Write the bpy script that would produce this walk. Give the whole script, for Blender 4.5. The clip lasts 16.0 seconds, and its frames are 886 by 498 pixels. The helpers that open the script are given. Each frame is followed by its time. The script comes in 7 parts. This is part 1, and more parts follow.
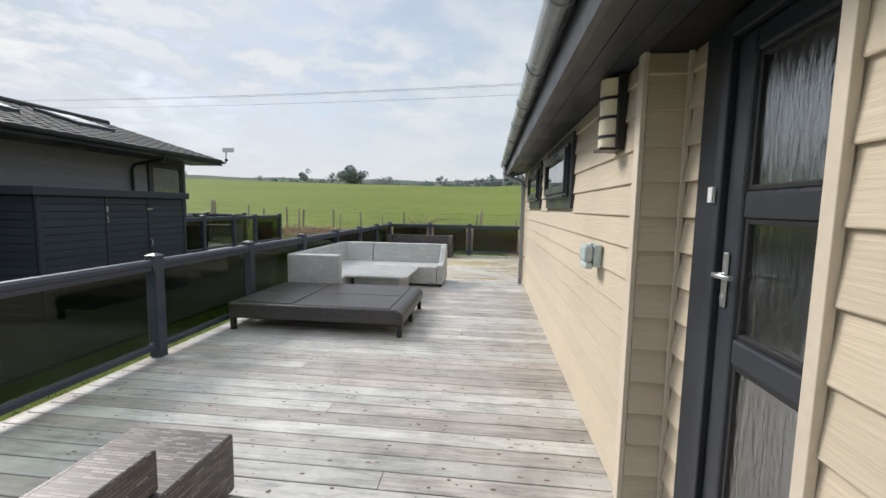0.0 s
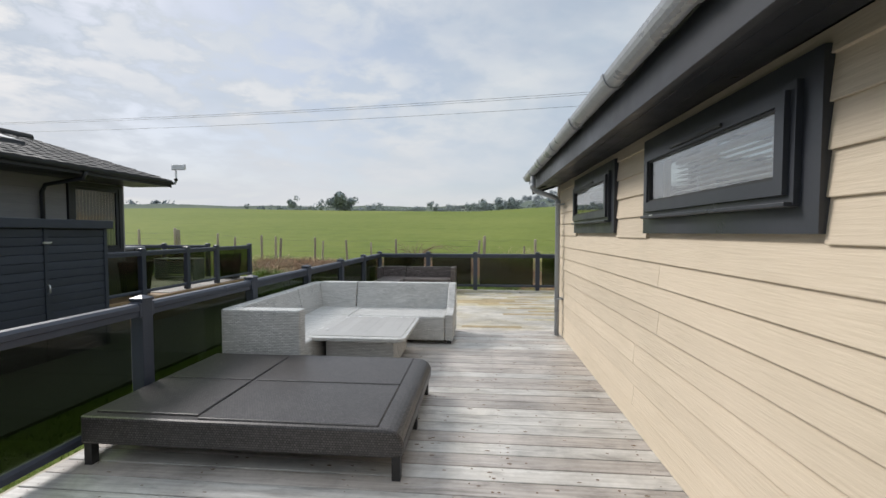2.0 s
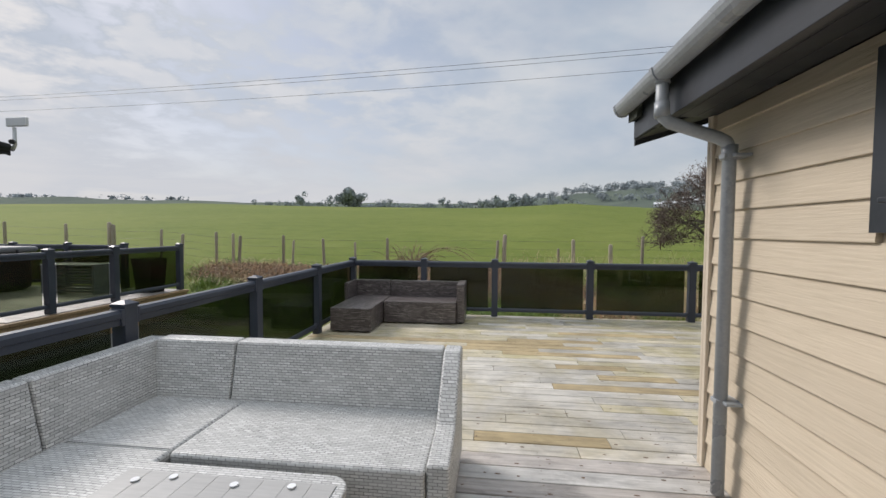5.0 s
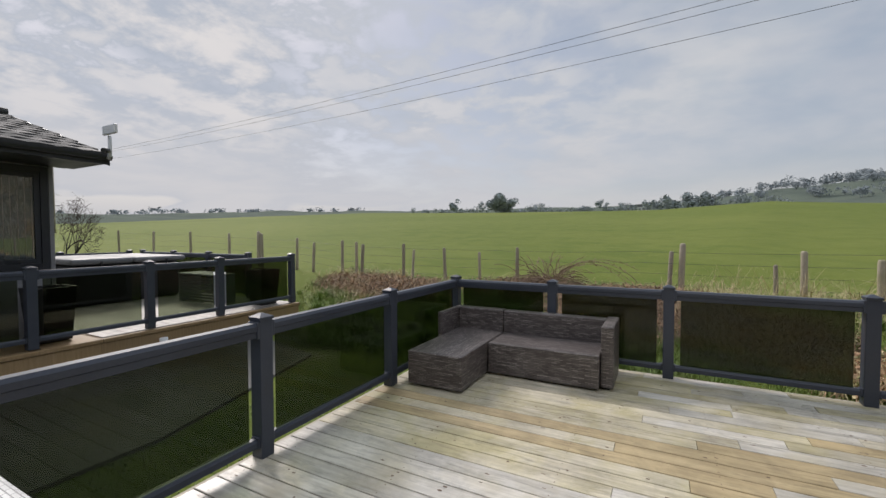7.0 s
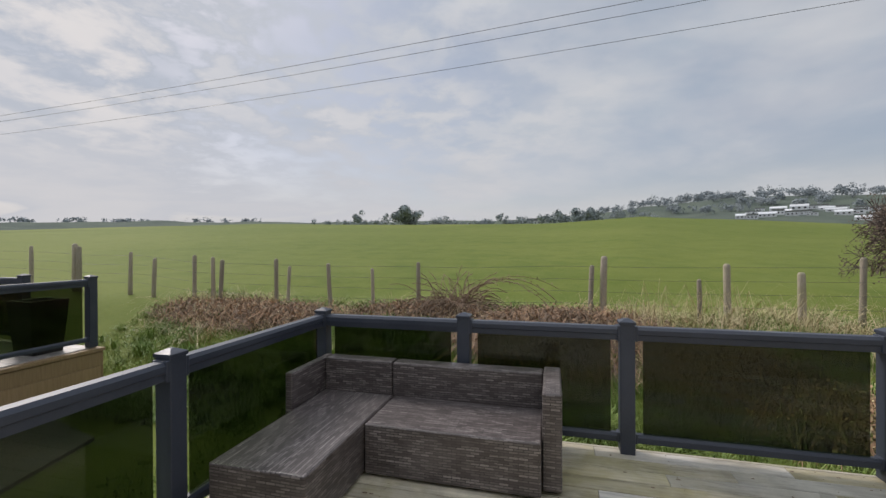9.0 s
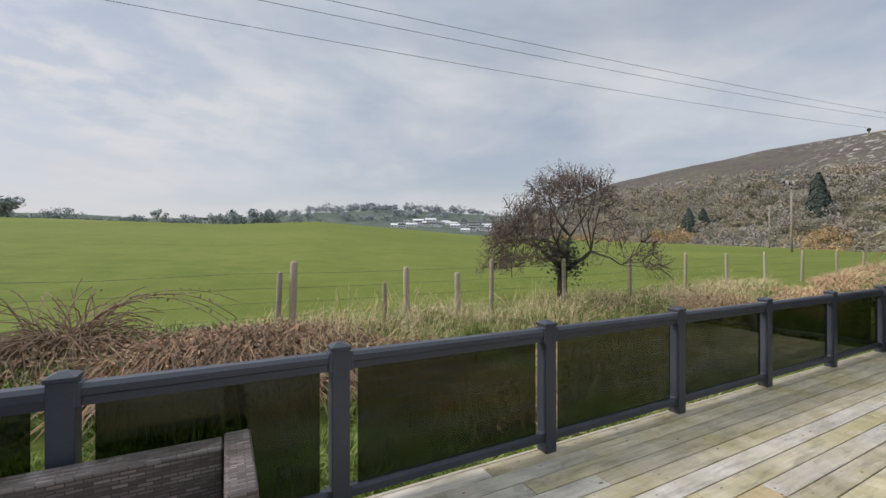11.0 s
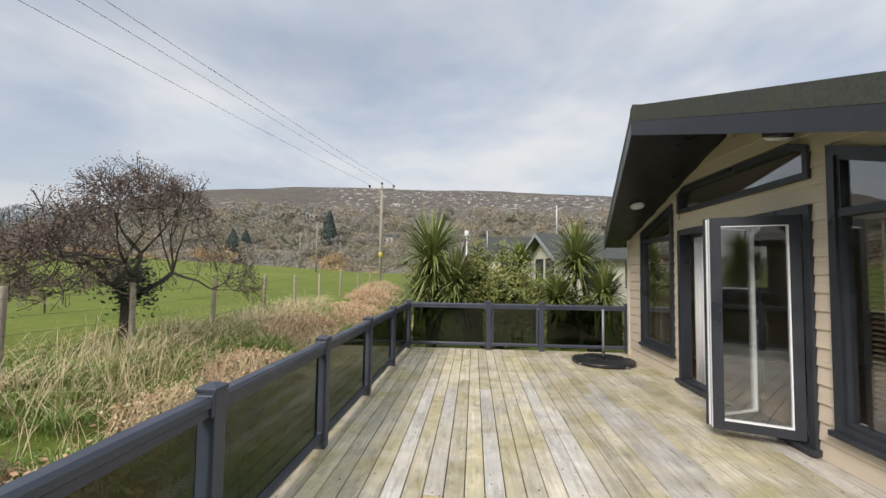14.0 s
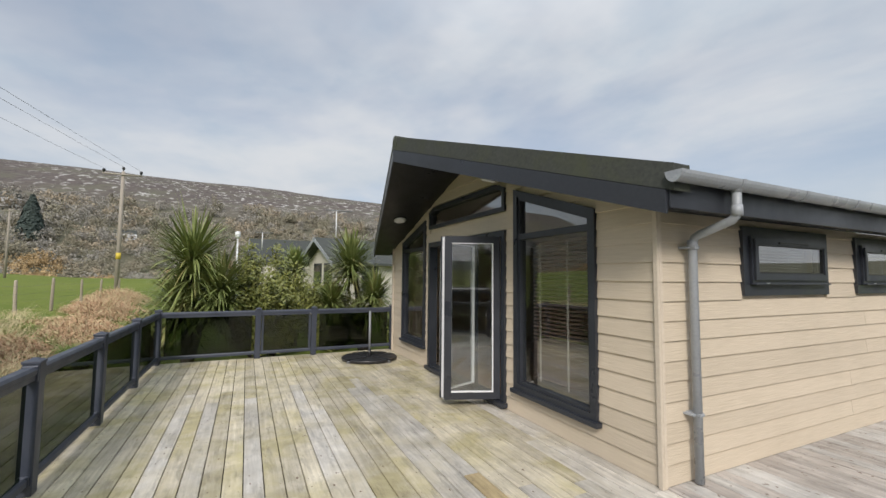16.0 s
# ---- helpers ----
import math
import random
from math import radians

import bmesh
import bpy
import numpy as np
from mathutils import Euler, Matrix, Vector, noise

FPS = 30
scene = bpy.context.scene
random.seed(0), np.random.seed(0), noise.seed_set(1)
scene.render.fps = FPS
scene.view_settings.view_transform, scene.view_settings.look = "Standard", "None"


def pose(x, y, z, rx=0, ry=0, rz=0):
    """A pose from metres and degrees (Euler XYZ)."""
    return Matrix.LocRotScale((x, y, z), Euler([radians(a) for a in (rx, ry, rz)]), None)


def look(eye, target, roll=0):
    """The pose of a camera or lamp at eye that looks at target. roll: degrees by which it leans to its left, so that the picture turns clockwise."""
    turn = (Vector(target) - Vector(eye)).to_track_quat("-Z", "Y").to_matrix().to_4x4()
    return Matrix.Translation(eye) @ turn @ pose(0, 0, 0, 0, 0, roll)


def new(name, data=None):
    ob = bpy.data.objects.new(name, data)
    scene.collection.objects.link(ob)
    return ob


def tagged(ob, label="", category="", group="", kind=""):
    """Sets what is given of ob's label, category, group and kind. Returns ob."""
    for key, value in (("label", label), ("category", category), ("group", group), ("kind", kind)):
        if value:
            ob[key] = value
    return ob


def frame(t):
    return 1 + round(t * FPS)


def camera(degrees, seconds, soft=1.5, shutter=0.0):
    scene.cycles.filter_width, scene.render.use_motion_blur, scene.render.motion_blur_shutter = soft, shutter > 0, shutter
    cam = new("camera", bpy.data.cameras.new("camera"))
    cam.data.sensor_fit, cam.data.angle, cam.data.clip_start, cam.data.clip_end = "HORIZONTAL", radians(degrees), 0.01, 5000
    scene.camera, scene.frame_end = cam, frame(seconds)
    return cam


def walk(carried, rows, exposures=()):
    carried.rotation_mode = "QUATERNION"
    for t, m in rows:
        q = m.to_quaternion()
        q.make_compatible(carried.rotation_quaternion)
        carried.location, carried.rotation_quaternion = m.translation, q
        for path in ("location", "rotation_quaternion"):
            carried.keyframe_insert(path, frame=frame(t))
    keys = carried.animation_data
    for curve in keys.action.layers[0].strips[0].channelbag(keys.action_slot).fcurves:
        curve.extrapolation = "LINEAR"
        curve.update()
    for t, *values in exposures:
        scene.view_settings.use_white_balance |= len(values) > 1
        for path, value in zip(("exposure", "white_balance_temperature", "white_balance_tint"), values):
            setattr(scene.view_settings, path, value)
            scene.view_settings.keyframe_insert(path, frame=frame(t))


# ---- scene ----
cam = camera(93.9, 16.0)
PATH = [
    (0, (-0.708, -8.471, 1.48), (-0.927, -6.493, 1.28), 1.0),
    (0.5, (-0.79, -8.062, 1.477), (-1.04, -6.085, 1.302), 1.4),
    (1, (-0.881, -7.521, 1.468), (-1.132, -5.543, 1.322), 0.9),
    (1.5, (-1.064, -6.998, 1.471), (-1.281, -5.013, 1.36), 0.4),
    (2, (-1.191, -6.382, 1.495), (-1.369, -4.392, 1.416), -0.0),
    (2.5, (-1.276, -5.75, 1.523), (-1.412, -3.755, 1.467), -0.1),
    (3, (-1.352, -5.141, 1.524), (-1.458, -3.144, 1.476), 0.1),
    (5.5, (-1.367, -2.197, 1.488), (-1.721, -0.231, 1.388), 0.4),
    (6, (-1.398, -1.643, 1.495), (-1.929, 0.282, 1.406), 0.3),
    (6.5, (-1.41, -1.126, 1.52), (-2.149, 0.731, 1.442), 0.1),
    (7, (-1.4, -0.614, 1.542), (-2.33, 1.156, 1.475), -0.1),
    (7.5, (-1.483, -0.129, 1.543), (-2.547, 1.563, 1.484), -0.2),
    (8, (-1.585, 0.334, 1.533), (-2.668, 2.014, 1.479), -0.3),
    (8.5, (-1.722, 0.74, 1.538), (-2.588, 2.543, 1.501), -0.5),
    (9, (-1.846, 1.086, 1.543), (-2.356, 3.02, 1.534), -0.3),
    (9.5, (-1.907, 1.35, 1.563), (-2.034, 3.346, 1.565), -0.4),
    (12, (-1.89, 2.439, 1.54), (-0.416, 3.791, 1.566), 0.5),
    (12.5, (-1.839, 2.695, 1.548), (-0.156, 3.775, 1.594), 0.7),
    (13, (-1.781, 2.869, 1.561), (0.062, 3.644, 1.621), 0.9),
    (13.5, (-1.741, 2.993, 1.569), (0.204, 3.449, 1.653), 1.0),
    (14, (-1.829, 3.065, 1.601), (0.163, 3.216, 1.707), 0.8),
    (14.5, (-1.941, 3.116, 1.623), (0.051, 2.984, 1.746), 1.0),
    (15, (-2.072, 3.083, 1.621), (-0.118, 2.682, 1.756), 0.7),
    (15.5, (-2.216, 3.0, 1.646), (-0.322, 2.371, 1.776), 0.6),
    (16, (-2.295, 3.005, 1.637), (-0.491, 2.152, 1.773), 0.5),
]
walk(cam, [(t, look(eye, target, roll)) for t, eye, target, roll in PATH],
     exposures=((0, 0.45, 6520, 12), (1.5, 0.36, 6550, 12.5), (3, 0.3, 6550, 13.5), (5.5, 0.13, 6600, 15), (6.5, 0.04, 6630, 15.5), (7.5, 0.05, 6650, 16), (9, 0.05, 6650, 16), (9.7, 0.1, 6650, 16),
                (12, 0.34, 6700, 15.5), (13.5, 0.44, 6720, 15.5), (14.5, 0.45, 6720, 15.5), (16, 0.31, 6620, 14)))

# ---- world and light ----
world = bpy.data.worlds.new("sky_world")
scene.world = world
world.use_nodes = True
wn, wl = world.node_tree.nodes, world.node_tree.links
wn.clear()
w_out = wn.new("ShaderNodeOutputWorld")
w_bg = wn.new("ShaderNodeBackground")
w_bg.inputs["Strength"].default_value = 0.1
w_sky = wn.new("ShaderNodeTexSky")
w_sky.sky_type = "NISHITA"
w_sky.sun_disc = False
w_sky.sun_elevation, w_sky.sun_rotation = radians(38), radians(-62)
w_sky.dust_density, w_sky.air_density = 2.0, 1.0
w_co = wn.new("ShaderNodeTexCoord")
w_sep = wn.new("ShaderNodeSeparateXYZ")
wl.new(w_co.outputs["Generated"], w_sep.inputs[0])


def wmath(op, a, b):
    n = wn.new("ShaderNodeMath")
    n.operation = op
    for i, v in enumerate((a, b)):
        if isinstance(v, (int, float)):
            n.inputs[i].default_value = v
        else:
            wl.new(v, n.inputs[i])
    return n.outputs[0]


w_up = wmath("ADD", wmath("MAXIMUM", w_sep.outputs[2], 0.0), 0.16)
w_vec = wn.new("ShaderNodeCombineXYZ")
wl.new(wmath("DIVIDE", w_sep.outputs[0], w_up), w_vec.inputs[0])
wl.new(wmath("DIVIDE", w_sep.outputs[1], w_up), w_vec.inputs[1])


def wnoise(scale, detail, rough, w=0.0):
    n = wn.new("ShaderNodeTexNoise")
    n.inputs["Scale"].default_value, n.inputs["Detail"].default_value, n.inputs["Roughness"].default_value = scale, detail, rough
    n.inputs["Distortion"].default_value = w
    wl.new(w_vec.outputs[0], n.inputs["Vector"])
    return n.outputs[0]


def wramp(src, a, b):
    n = wn.new("ShaderNodeMapRange")
    n.interpolation_type = "SMOOTHSTEP"
    n.inputs["From Min"].default_value, n.inputs["From Max"].default_value = a, b
    wl.new(src, n.inputs["Value"])
    return n.outputs[0]


w_big = wramp(wnoise(0.62, 5, 0.55, 0.4), 0.36, 0.64)
w_fine = wramp(wnoise(4.4, 5, 0.58, 0.2), 0.38, 0.62)
w_fade = wramp(w_sep.outputs[2], 0.06, 0.34)
w_fine = wmath("ADD", wmath("MULTIPLY", w_fine, w_fade), wmath("MULTIPLY", wmath("SUBTRACT", 1.0, w_fade), 0.6))
# thin broken cloud towards the sun, an even grey sheet away from it
w_side = wramp(wmath("ADD", wmath("MULTIPLY", w_sep.outputs[0], -0.85), wmath("MULTIPLY", w_sep.outputs[1], 0.35)), 0.15, 1.0)
w_amt = wmath("ADD", wmath("MULTIPLY", w_big, 0.5), wmath("MULTIPLY", wmath("MULTIPLY", w_fine, w_side), 0.6))
w_cov = wmath("MINIMUM", wmath("ADD", w_amt, 0.50), 1.0)
w_hor = wramp(w_sep.outputs[2], 0.30, 0.0)
w_cov2 = wmath("MAXIMUM", w_cov, w_hor)


def wmix(fac, a, b):
    n = wn.new("ShaderNodeMix")
    n.data_type = "RGBA"
    for i, v in ((0, fac), (6, a), (7, b)):
        if isinstance(v, tuple):
            n.inputs[i].default_value = v
        elif isinstance(v, float):
            n.inputs[i].default_value = v
        else:
            wl.new(v, n.inputs[i])
    return n.outputs[2]


w_puff = wmix(w_fine, (4.1, 4.75, 5.5, 1), (7.0, 7.05, 6.95, 1))
w_puff = wmix(wmath("MULTIPLY", wmath("SUBTRACT", 1.0, w_big), 0.75), w_puff, (3.7, 4.5, 5.5, 1))
w_mid = wramp(wnoise(1.5, 5, 0.55, 0.25), 0.28, 0.72)
w_sheet = wmix(w_mid, (4.05, 4.85, 5.5, 1), (5.45, 5.85, 6.05, 1))
w_sheet = wmix(wmath("MULTIPLY", w_fine, 0.22), w_sheet, (6.0, 6.2, 6.3, 1))
w_base = wmix(w_side, w_sheet, w_puff)
w_base = wmix(wmath("MULTIPLY", w_hor, 0.6), w_base, (5.6, 5.75, 5.8, 1))
# an overcast sky grows brighter towards the zenith
w_zen = wmath("ADD", wmath("MULTIPLY", wramp(w_sep.outputs[2], 0.45, 1.0), 1.3), 1.0)
w_scale = wn.new("ShaderNodeVectorMath")
w_scale.operation = "SCALE"
wl.new(w_base, w_scale.inputs[0])
wl.new(w_zen, w_scale.inputs["Scale"])
w_cloud = w_scale.outputs[0]
w_col = wmix(w_cov2, w_sky.outputs[0], w_cloud)
wl.new(w_col, w_bg.inputs["Color"])
wl.new(w_bg.outputs[0], w_out.inputs[0])

sun = new("sun", bpy.data.lights.new("sun", "SUN"))
sun.data.energy, sun.data.angle, sun.data.color = 2.4, radians(20), (1.0, 0.965, 0.905)
sun.matrix_world = look((-32, 17, 28), (0, 0, 0))


# ---- materials ----
def nodes_of(name):
    m = bpy.data.materials.new(name)
    m.use_nodes = True
    t = m.node_tree
    return m, t.nodes, t.links, t.nodes["Principled BSDF"]


def link_or_set(links, sock, v):
    if isinstance(v, (int, float, tuple)):
        sock.default_value = v
    else:
        links.new(v, sock)


def n_math(n, l, op, a, b=0.0):
    k = n.new("ShaderNodeMath")
    k.operation = op
    link_or_set(l, k.inputs[0], a)
    link_or_set(l, k.inputs[1], b)
    return k.outputs[0]


def n_mix(n, l, fac, a, b):
    k = n.new("ShaderNodeMix")
    k.data_type = "RGBA"
    for i, v in ((0, fac), (6, a), (7, b)):
        link_or_set(l, k.inputs[i], v if not (isinstance(v, tuple) and len(v) == 3) else (*v, 1))
    return k.outputs[2]


def n_noise(n, l, vec, scale, stretch=(1, 1, 1), detail=4, rough=0.55, dist=0.0):
    mp = n.new("ShaderNodeMapping")
    mp.inputs["Scale"].default_value = tuple(scale * s for s in stretch)
    l.new(vec, mp.inputs["Vector"])
    k = n.new("ShaderNodeTexNoise")
    k.inputs["Scale"].default_value = 1.0
    k.inputs["Detail"].default_value, k.inputs["Roughness"].default_value, k.inputs["Distortion"].default_value = detail, rough, dist
    l.new(mp.outputs[0], k.inputs["Vector"])
    return k.outputs[0]


def n_range(n, l, v, a, b, c=0.0, d=1.0):
    k = n.new("ShaderNodeMapRange")
    link_or_set(l, k.inputs["Value"], v)
    for nm, x in (("From Min", a), ("From Max", b), ("To Min", c), ("To Max", d)):
        k.inputs[nm].default_value = x
    return k.outputs[0]


def n_bump(n, l, h, strength, dist, bsdf):
    k = n.new("ShaderNodeBump")
    k.inputs["Strength"].default_value, k.inputs["Distance"].default_value = strength, dist
    l.new(h, k.inputs["Height"])
    l.new(k.outputs[0], bsdf.inputs["Normal"])


def surface(name, c1, c2, c3=None, big=1.5, fine=40.0, stretch=(1, 1, 1), rough=0.6, rvar=0.15, bump=0.2, dist=0.004, metal=0.0, vary=0.1, spec=0.5, stain=(0.48, 0.72, 0.75), grime=0.0):
    """A grained, stained surface: c1 to c2 by the fine grain, c3 in large stains, a little lighter or darker per piece."""
    m, n, l, b = nodes_of(name)
    pos = n.new("ShaderNodeNewGeometry").outputs["Position"]
    info = n.new("ShaderNodeObjectInfo")
    off = n.new("ShaderNodeVectorMath")
    off.operation = "MULTIPLY_ADD"
    l.new(info.outputs["Random"], off.inputs[0])
    off.inputs[1].default_value = (7.3, 5.1, 9.7)
    l.new(pos, off.inputs[2])
    f = n_noise(n, l, off.outputs[0], fine, stretch, 5, 0.6)
    g = n_noise(n, l, pos, big, (1, 1, 1), 4, 0.6, 0.3)
    col = n_mix(n, l, n_range(n, l, f, 0.3, 0.7), c1, c2)
    if c3:
        col = n_mix(n, l, n_range(n, l, g, stain[0], stain[1], 0.0, stain[2]), col, c3)
    val = n_math(n, l, "ADD", n_math(n, l, "MULTIPLY", info.outputs["Random"], 2 * vary), 1.0 - vary)
    val = n_math(n, l, "MULTIPLY", val, n_range(n, l, g, 0.25, 0.75, 0.93, 1.07))
    if grime:
        # dirt in streaks along the grain and worn blotches
        k = n_noise(n, l, off.outputs[0], 5.5, (0.45, 2.2, 1), 5, 0.7, 0.5)
        q = n_noise(n, l, pos, 2.3, (1, 1, 1), 5, 0.7, 0.4)
        val = n_math(n, l, "MULTIPLY", val, n_range(n, l, k, 0.50, 0.74, 1.04, 1.0 - grime))
        val = n_math(n, l, "MULTIPLY", val, n_range(n, l, q, 0.38, 0.66, 1.08, 1.0 - 0.55 * grime))
    hs = n.new("ShaderNodeHueSaturation")
    l.new(col, hs.inputs["Color"])
    l.new(val, hs.inputs["Value"])
    l.new(hs.outputs[0], b.inputs["Base Color"])
    l.new(n_range(n, l, g, 0.3, 0.7, max(0.02, rough - rvar), min(1, rough + rvar)), b.inputs["Roughness"])
    b.inputs["Metallic"].default_value = metal
    b.inputs["Specular IOR Level"].default_value = spec
    if bump:
        n_bump(n, l, f, bump, dist, b)
    return m


def woven(name, light, dark, gap, strand=0.008, length=0.03, rough=0.55, stripe=0.55, lines=60, turned=False):
    """Flat plastic strands woven over and under; the courses run level on upright faces."""
    m, n, l, b = nodes_of(name)
    geo = n.new("ShaderNodeNewGeometry")
    sp, sn = n.new("ShaderNodeSeparateXYZ"), n.new("ShaderNodeSeparateXYZ")
    l.new(geo.outputs["Position"], sp.inputs[0])
    l.new(geo.outputs["True Normal"], sn.inputs[0])
    flat = n_range(n, l, n_math(n, l, "ABSOLUTE", sn.outputs[2]), 0.6, 0.8)
    side = n_math(n, l, "SUBTRACT", 1.0, flat)
    u = n_math(n, l, "ADD", sp.outputs[0], n_math(n, l, "MULTIPLY", sp.outputs[1], side))
    v = n_math(n, l, "ADD", n_math(n, l, "MULTIPLY", sp.outputs[2], side), n_math(n, l, "MULTIPLY", sp.outputs[1], flat))
    cv = n.new("ShaderNodeCombineXYZ")
    if turned:
        # strands along y on level faces
        u = n_math(n, l, "ADD", n_math(n, l, "MULTIPLY", sp.outputs[0], side), sp.outputs[1])
        v = n_math(n, l, "ADD", n_math(n, l, "MULTIPLY", sp.outputs[2], side), n_math(n, l, "MULTIPLY", sp.outputs[0], flat))
    l.new(u, cv.inputs[0])
    l.new(v, cv.inputs[1])
    br = n.new("ShaderNodeTexBrick")
    br.inputs["Scale"].default_value = 1.0
    br.inputs["Brick Width"].default_value, br.inputs["Row Height"].default_value = length, strand
    br.inputs["Mortar Size"].default_value, br.inputs["Mortar Smooth"].default_value = strand * 0.16, 0.6
    br.inputs["Color1"].default_value, br.inputs["Color2"].default_value = (*light, 1), (*dark, 1)
    br.inputs["Mortar"].default_value = (*gap, 1)
    l.new(cv.outputs[0], br.inputs["Vector"])
    streak = n_noise(n, l, cv.outputs[0], 1.0, (2.0, lines, 1), 3, 0.6)
    wear = n_noise(n, l, geo.outputs["Position"], 3.0, (1, 1, 1), 4, 0.6)
    col = n_mix(n, l, n_range(n, l, streak, 0.38, 0.60, 0.0, stripe), br.outputs["Color"], dark)
    col = n_mix(n, l, n_range(n, l, wear, 0.5, 0.8, 0.0, 0.3), col, light)
    l.new(col, b.inputs["Base Color"])
    b.inputs["Roughness"].default_value = rough
    n_bump(n, l, br.outputs["Fac"], -1.0, 0.008, b)
    return m


def pane_glass(name, tint, rough=0.0, gloss=0.04, power=5.0, ripple=0.0):
    """A flat sheet: tinted see-through, with the gloss of glass, alike from both sides."""
    m, n, l, b = nodes_of(name)
    n.remove(b)
    tr, gl, mx, lw = n.new("ShaderNodeBsdfTransparent"), n.new("ShaderNodeBsdfGlossy"), n.new("ShaderNodeMixShader"), n.new("ShaderNodeLayerWeight")
    tr.inputs[0].default_value = (*tint, 1)
    gl.inputs["Roughness"].default_value = rough
    lw.inputs["Blend"].default_value = 0.5
    if ripple:
        wave = n_noise(n, l, n.new("ShaderNodeNewGeometry").outputs["Position"], 60.0, (1, 1, 0.12), 3, 0.5, 0.6)
        n_bump(n, l, wave, ripple, 0.01, gl)
    pw, sc = n.new("ShaderNodeMath"), n.new("ShaderNodeMath")
    pw.operation, sc.operation = "POWER", "MULTIPLY_ADD"
    pw.inputs[1].default_value = power
    sc.inputs[1].default_value, sc.inputs[2].default_value = 1.0 - gloss, gloss
    l.new(lw.outputs["Facing"], pw.inputs[0])
    l.new(pw.outputs[0], sc.inputs[0])
    l.new(sc.outputs[0], mx.inputs[0])
    l.new(tr.outputs[0], mx.inputs[1])
    l.new(gl.outputs[0], mx.inputs[2])
    l.new(mx.outputs[0], n["Material Output"].inputs[0])
    return m


M_siding = surface("cream_cement_board", (0.60, 0.515, 0.395), (0.525, 0.445, 0.335), (0.56, 0.475, 0.365), 0.8, 16, (0.25, 0.25, 5.0), 0.6, 0.1, 0.6, 0.005, vary=0.05)
M_trim = surface("cream_corner_trim", (0.62, 0.54, 0.43), (0.56, 0.48, 0.38), None, 1.0, 30, rough=0.5, bump=0.1, vary=0.03)
M_grey = surface("anthracite_pvc", (0.022, 0.026, 0.034), (0.028, 0.032, 0.041), (0.034, 0.038, 0.046), 2.0, 60, rough=0.38, bump=0.05, vary=0.06)
M_fascia = surface("black_fascia_board", (0.018, 0.020, 0.026), (0.024, 0.027, 0.033), None, 1.5, 30, (1, 0.2, 1), rough=0.42, bump=0.1, vary=0.05)
M_soffit = surface("dark_soffit_board", (0.009, 0.009, 0.010), (0.013, 0.013, 0.014), None, 1.5, 20, rough=0.4, bump=0.06)
M_rail = surface("blue_grey_powder_coat", (0.036, 0.043, 0.062), (0.044, 0.052, 0.072), (0.055, 0.062, 0.08), 2.5, 70, rough=0.42, bump=0.06, vary=0.06)
M_gutter = surface("grey_plastic_pipe", (0.27, 0.29, 0.31), (0.32, 0.34, 0.36), (0.22, 0.24, 0.25), 3.0, 50, rough=0.35, bump=0.05)
M_tile = surface("weathered_roof_tile", (0.045, 0.046, 0.046), (0.085, 0.088, 0.082), (0.075, 0.085, 0.055), 2.0, 45, rough=0.8, bump=0.5, vary=0.2)
M_moss = surface("mossy_verge", (0.032, 0.036, 0.032), (0.055, 0.06, 0.048), (0.06, 0.068, 0.036), 3.0, 35, rough=0.85, bump=0.4, vary=0.1)
M_deckg = surface("silvered_deck_board", (0.58, 0.57, 0.545), (0.41, 0.395, 0.37), (0.44, 0.41, 0.36), 0.9, 9, (0.18, 4.5, 1), 0.44, 0.12, 0.4, 0.003, vary=0.13, grime=0.46)
M_deckb = surface("brown_grey_deck_board", (0.52, 0.485, 0.455), (0.33, 0.30, 0.27), (0.37, 0.32, 0.275), 0.7, 9, (0.18, 4.5, 1), 0.42, 0.12, 0.4, 0.003, vary=0.15, grime=0.46)
M_decky = surface("algae_yellow_deck_board", (0.66, 0.60, 0.475), (0.43, 0.38, 0.275), (0.40, 0.35, 0.185), 1.6, 9, (0.18, 4.5, 1), 0.52, 0.12, 0.45, 0.003, vary=0.16, stain=(0.42, 0.62, 0.85), grime=0.46)
M_deckt = surface("fresh_tan_deck_board", (0.50, 0.395, 0.23), (0.36, 0.275, 0.15), (0.31, 0.25, 0.13), 0.8, 9, (0.18, 4.5, 1), 0.55, 0.12, 0.35, 0.003, vary=0.12, grime=0.46)
M_deckf = surface("pale_weathered_deck_board", (0.68, 0.645, 0.58), (0.47, 0.435, 0.375), (0.44, 0.39, 0.27), 1.4, 9, (0.18, 4.5, 1), 0.38, 0.12, 0.4, 0.003, vary=0.14, stain=(0.45, 0.66, 0.8), grime=0.46)
M_knot = surface("deck_knot", (0.10, 0.065, 0.04), (0.16, 0.10, 0.06), None, 5, 80, rough=0.6, bump=0.1)
M_joist = surface("dark_joist", (0.05, 0.04, 0.03), (0.08, 0.065, 0.05), None, 2, 20, rough=0.9, bump=0.2)
M_edge = surface("pale_deck_edge", (0.52, 0.47, 0.38), (0.40, 0.36, 0.28), (0.34, 0.33, 0.22), 1.5, 12, (1, 0.3, 3), 0.7, 0.1, 0.3, 0.003)
M_wood = surface("tan_larch_board", (0.36, 0.24, 0.12), (0.27, 0.175, 0.085), (0.30, 0.22, 0.13), 1.2, 12, (4, 4, 0.3), 0.65, 0.1, 0.3, 0.003, vary=0.12)
M_stake = surface("weathered_fence_stake", (0.40, 0.345, 0.27), (0.25, 0.21, 0.16), (0.27, 0.25, 0.16), 4, 25, (5, 5, 0.6), 0.85, 0.1, 0.6, 0.006, vary=0.25)
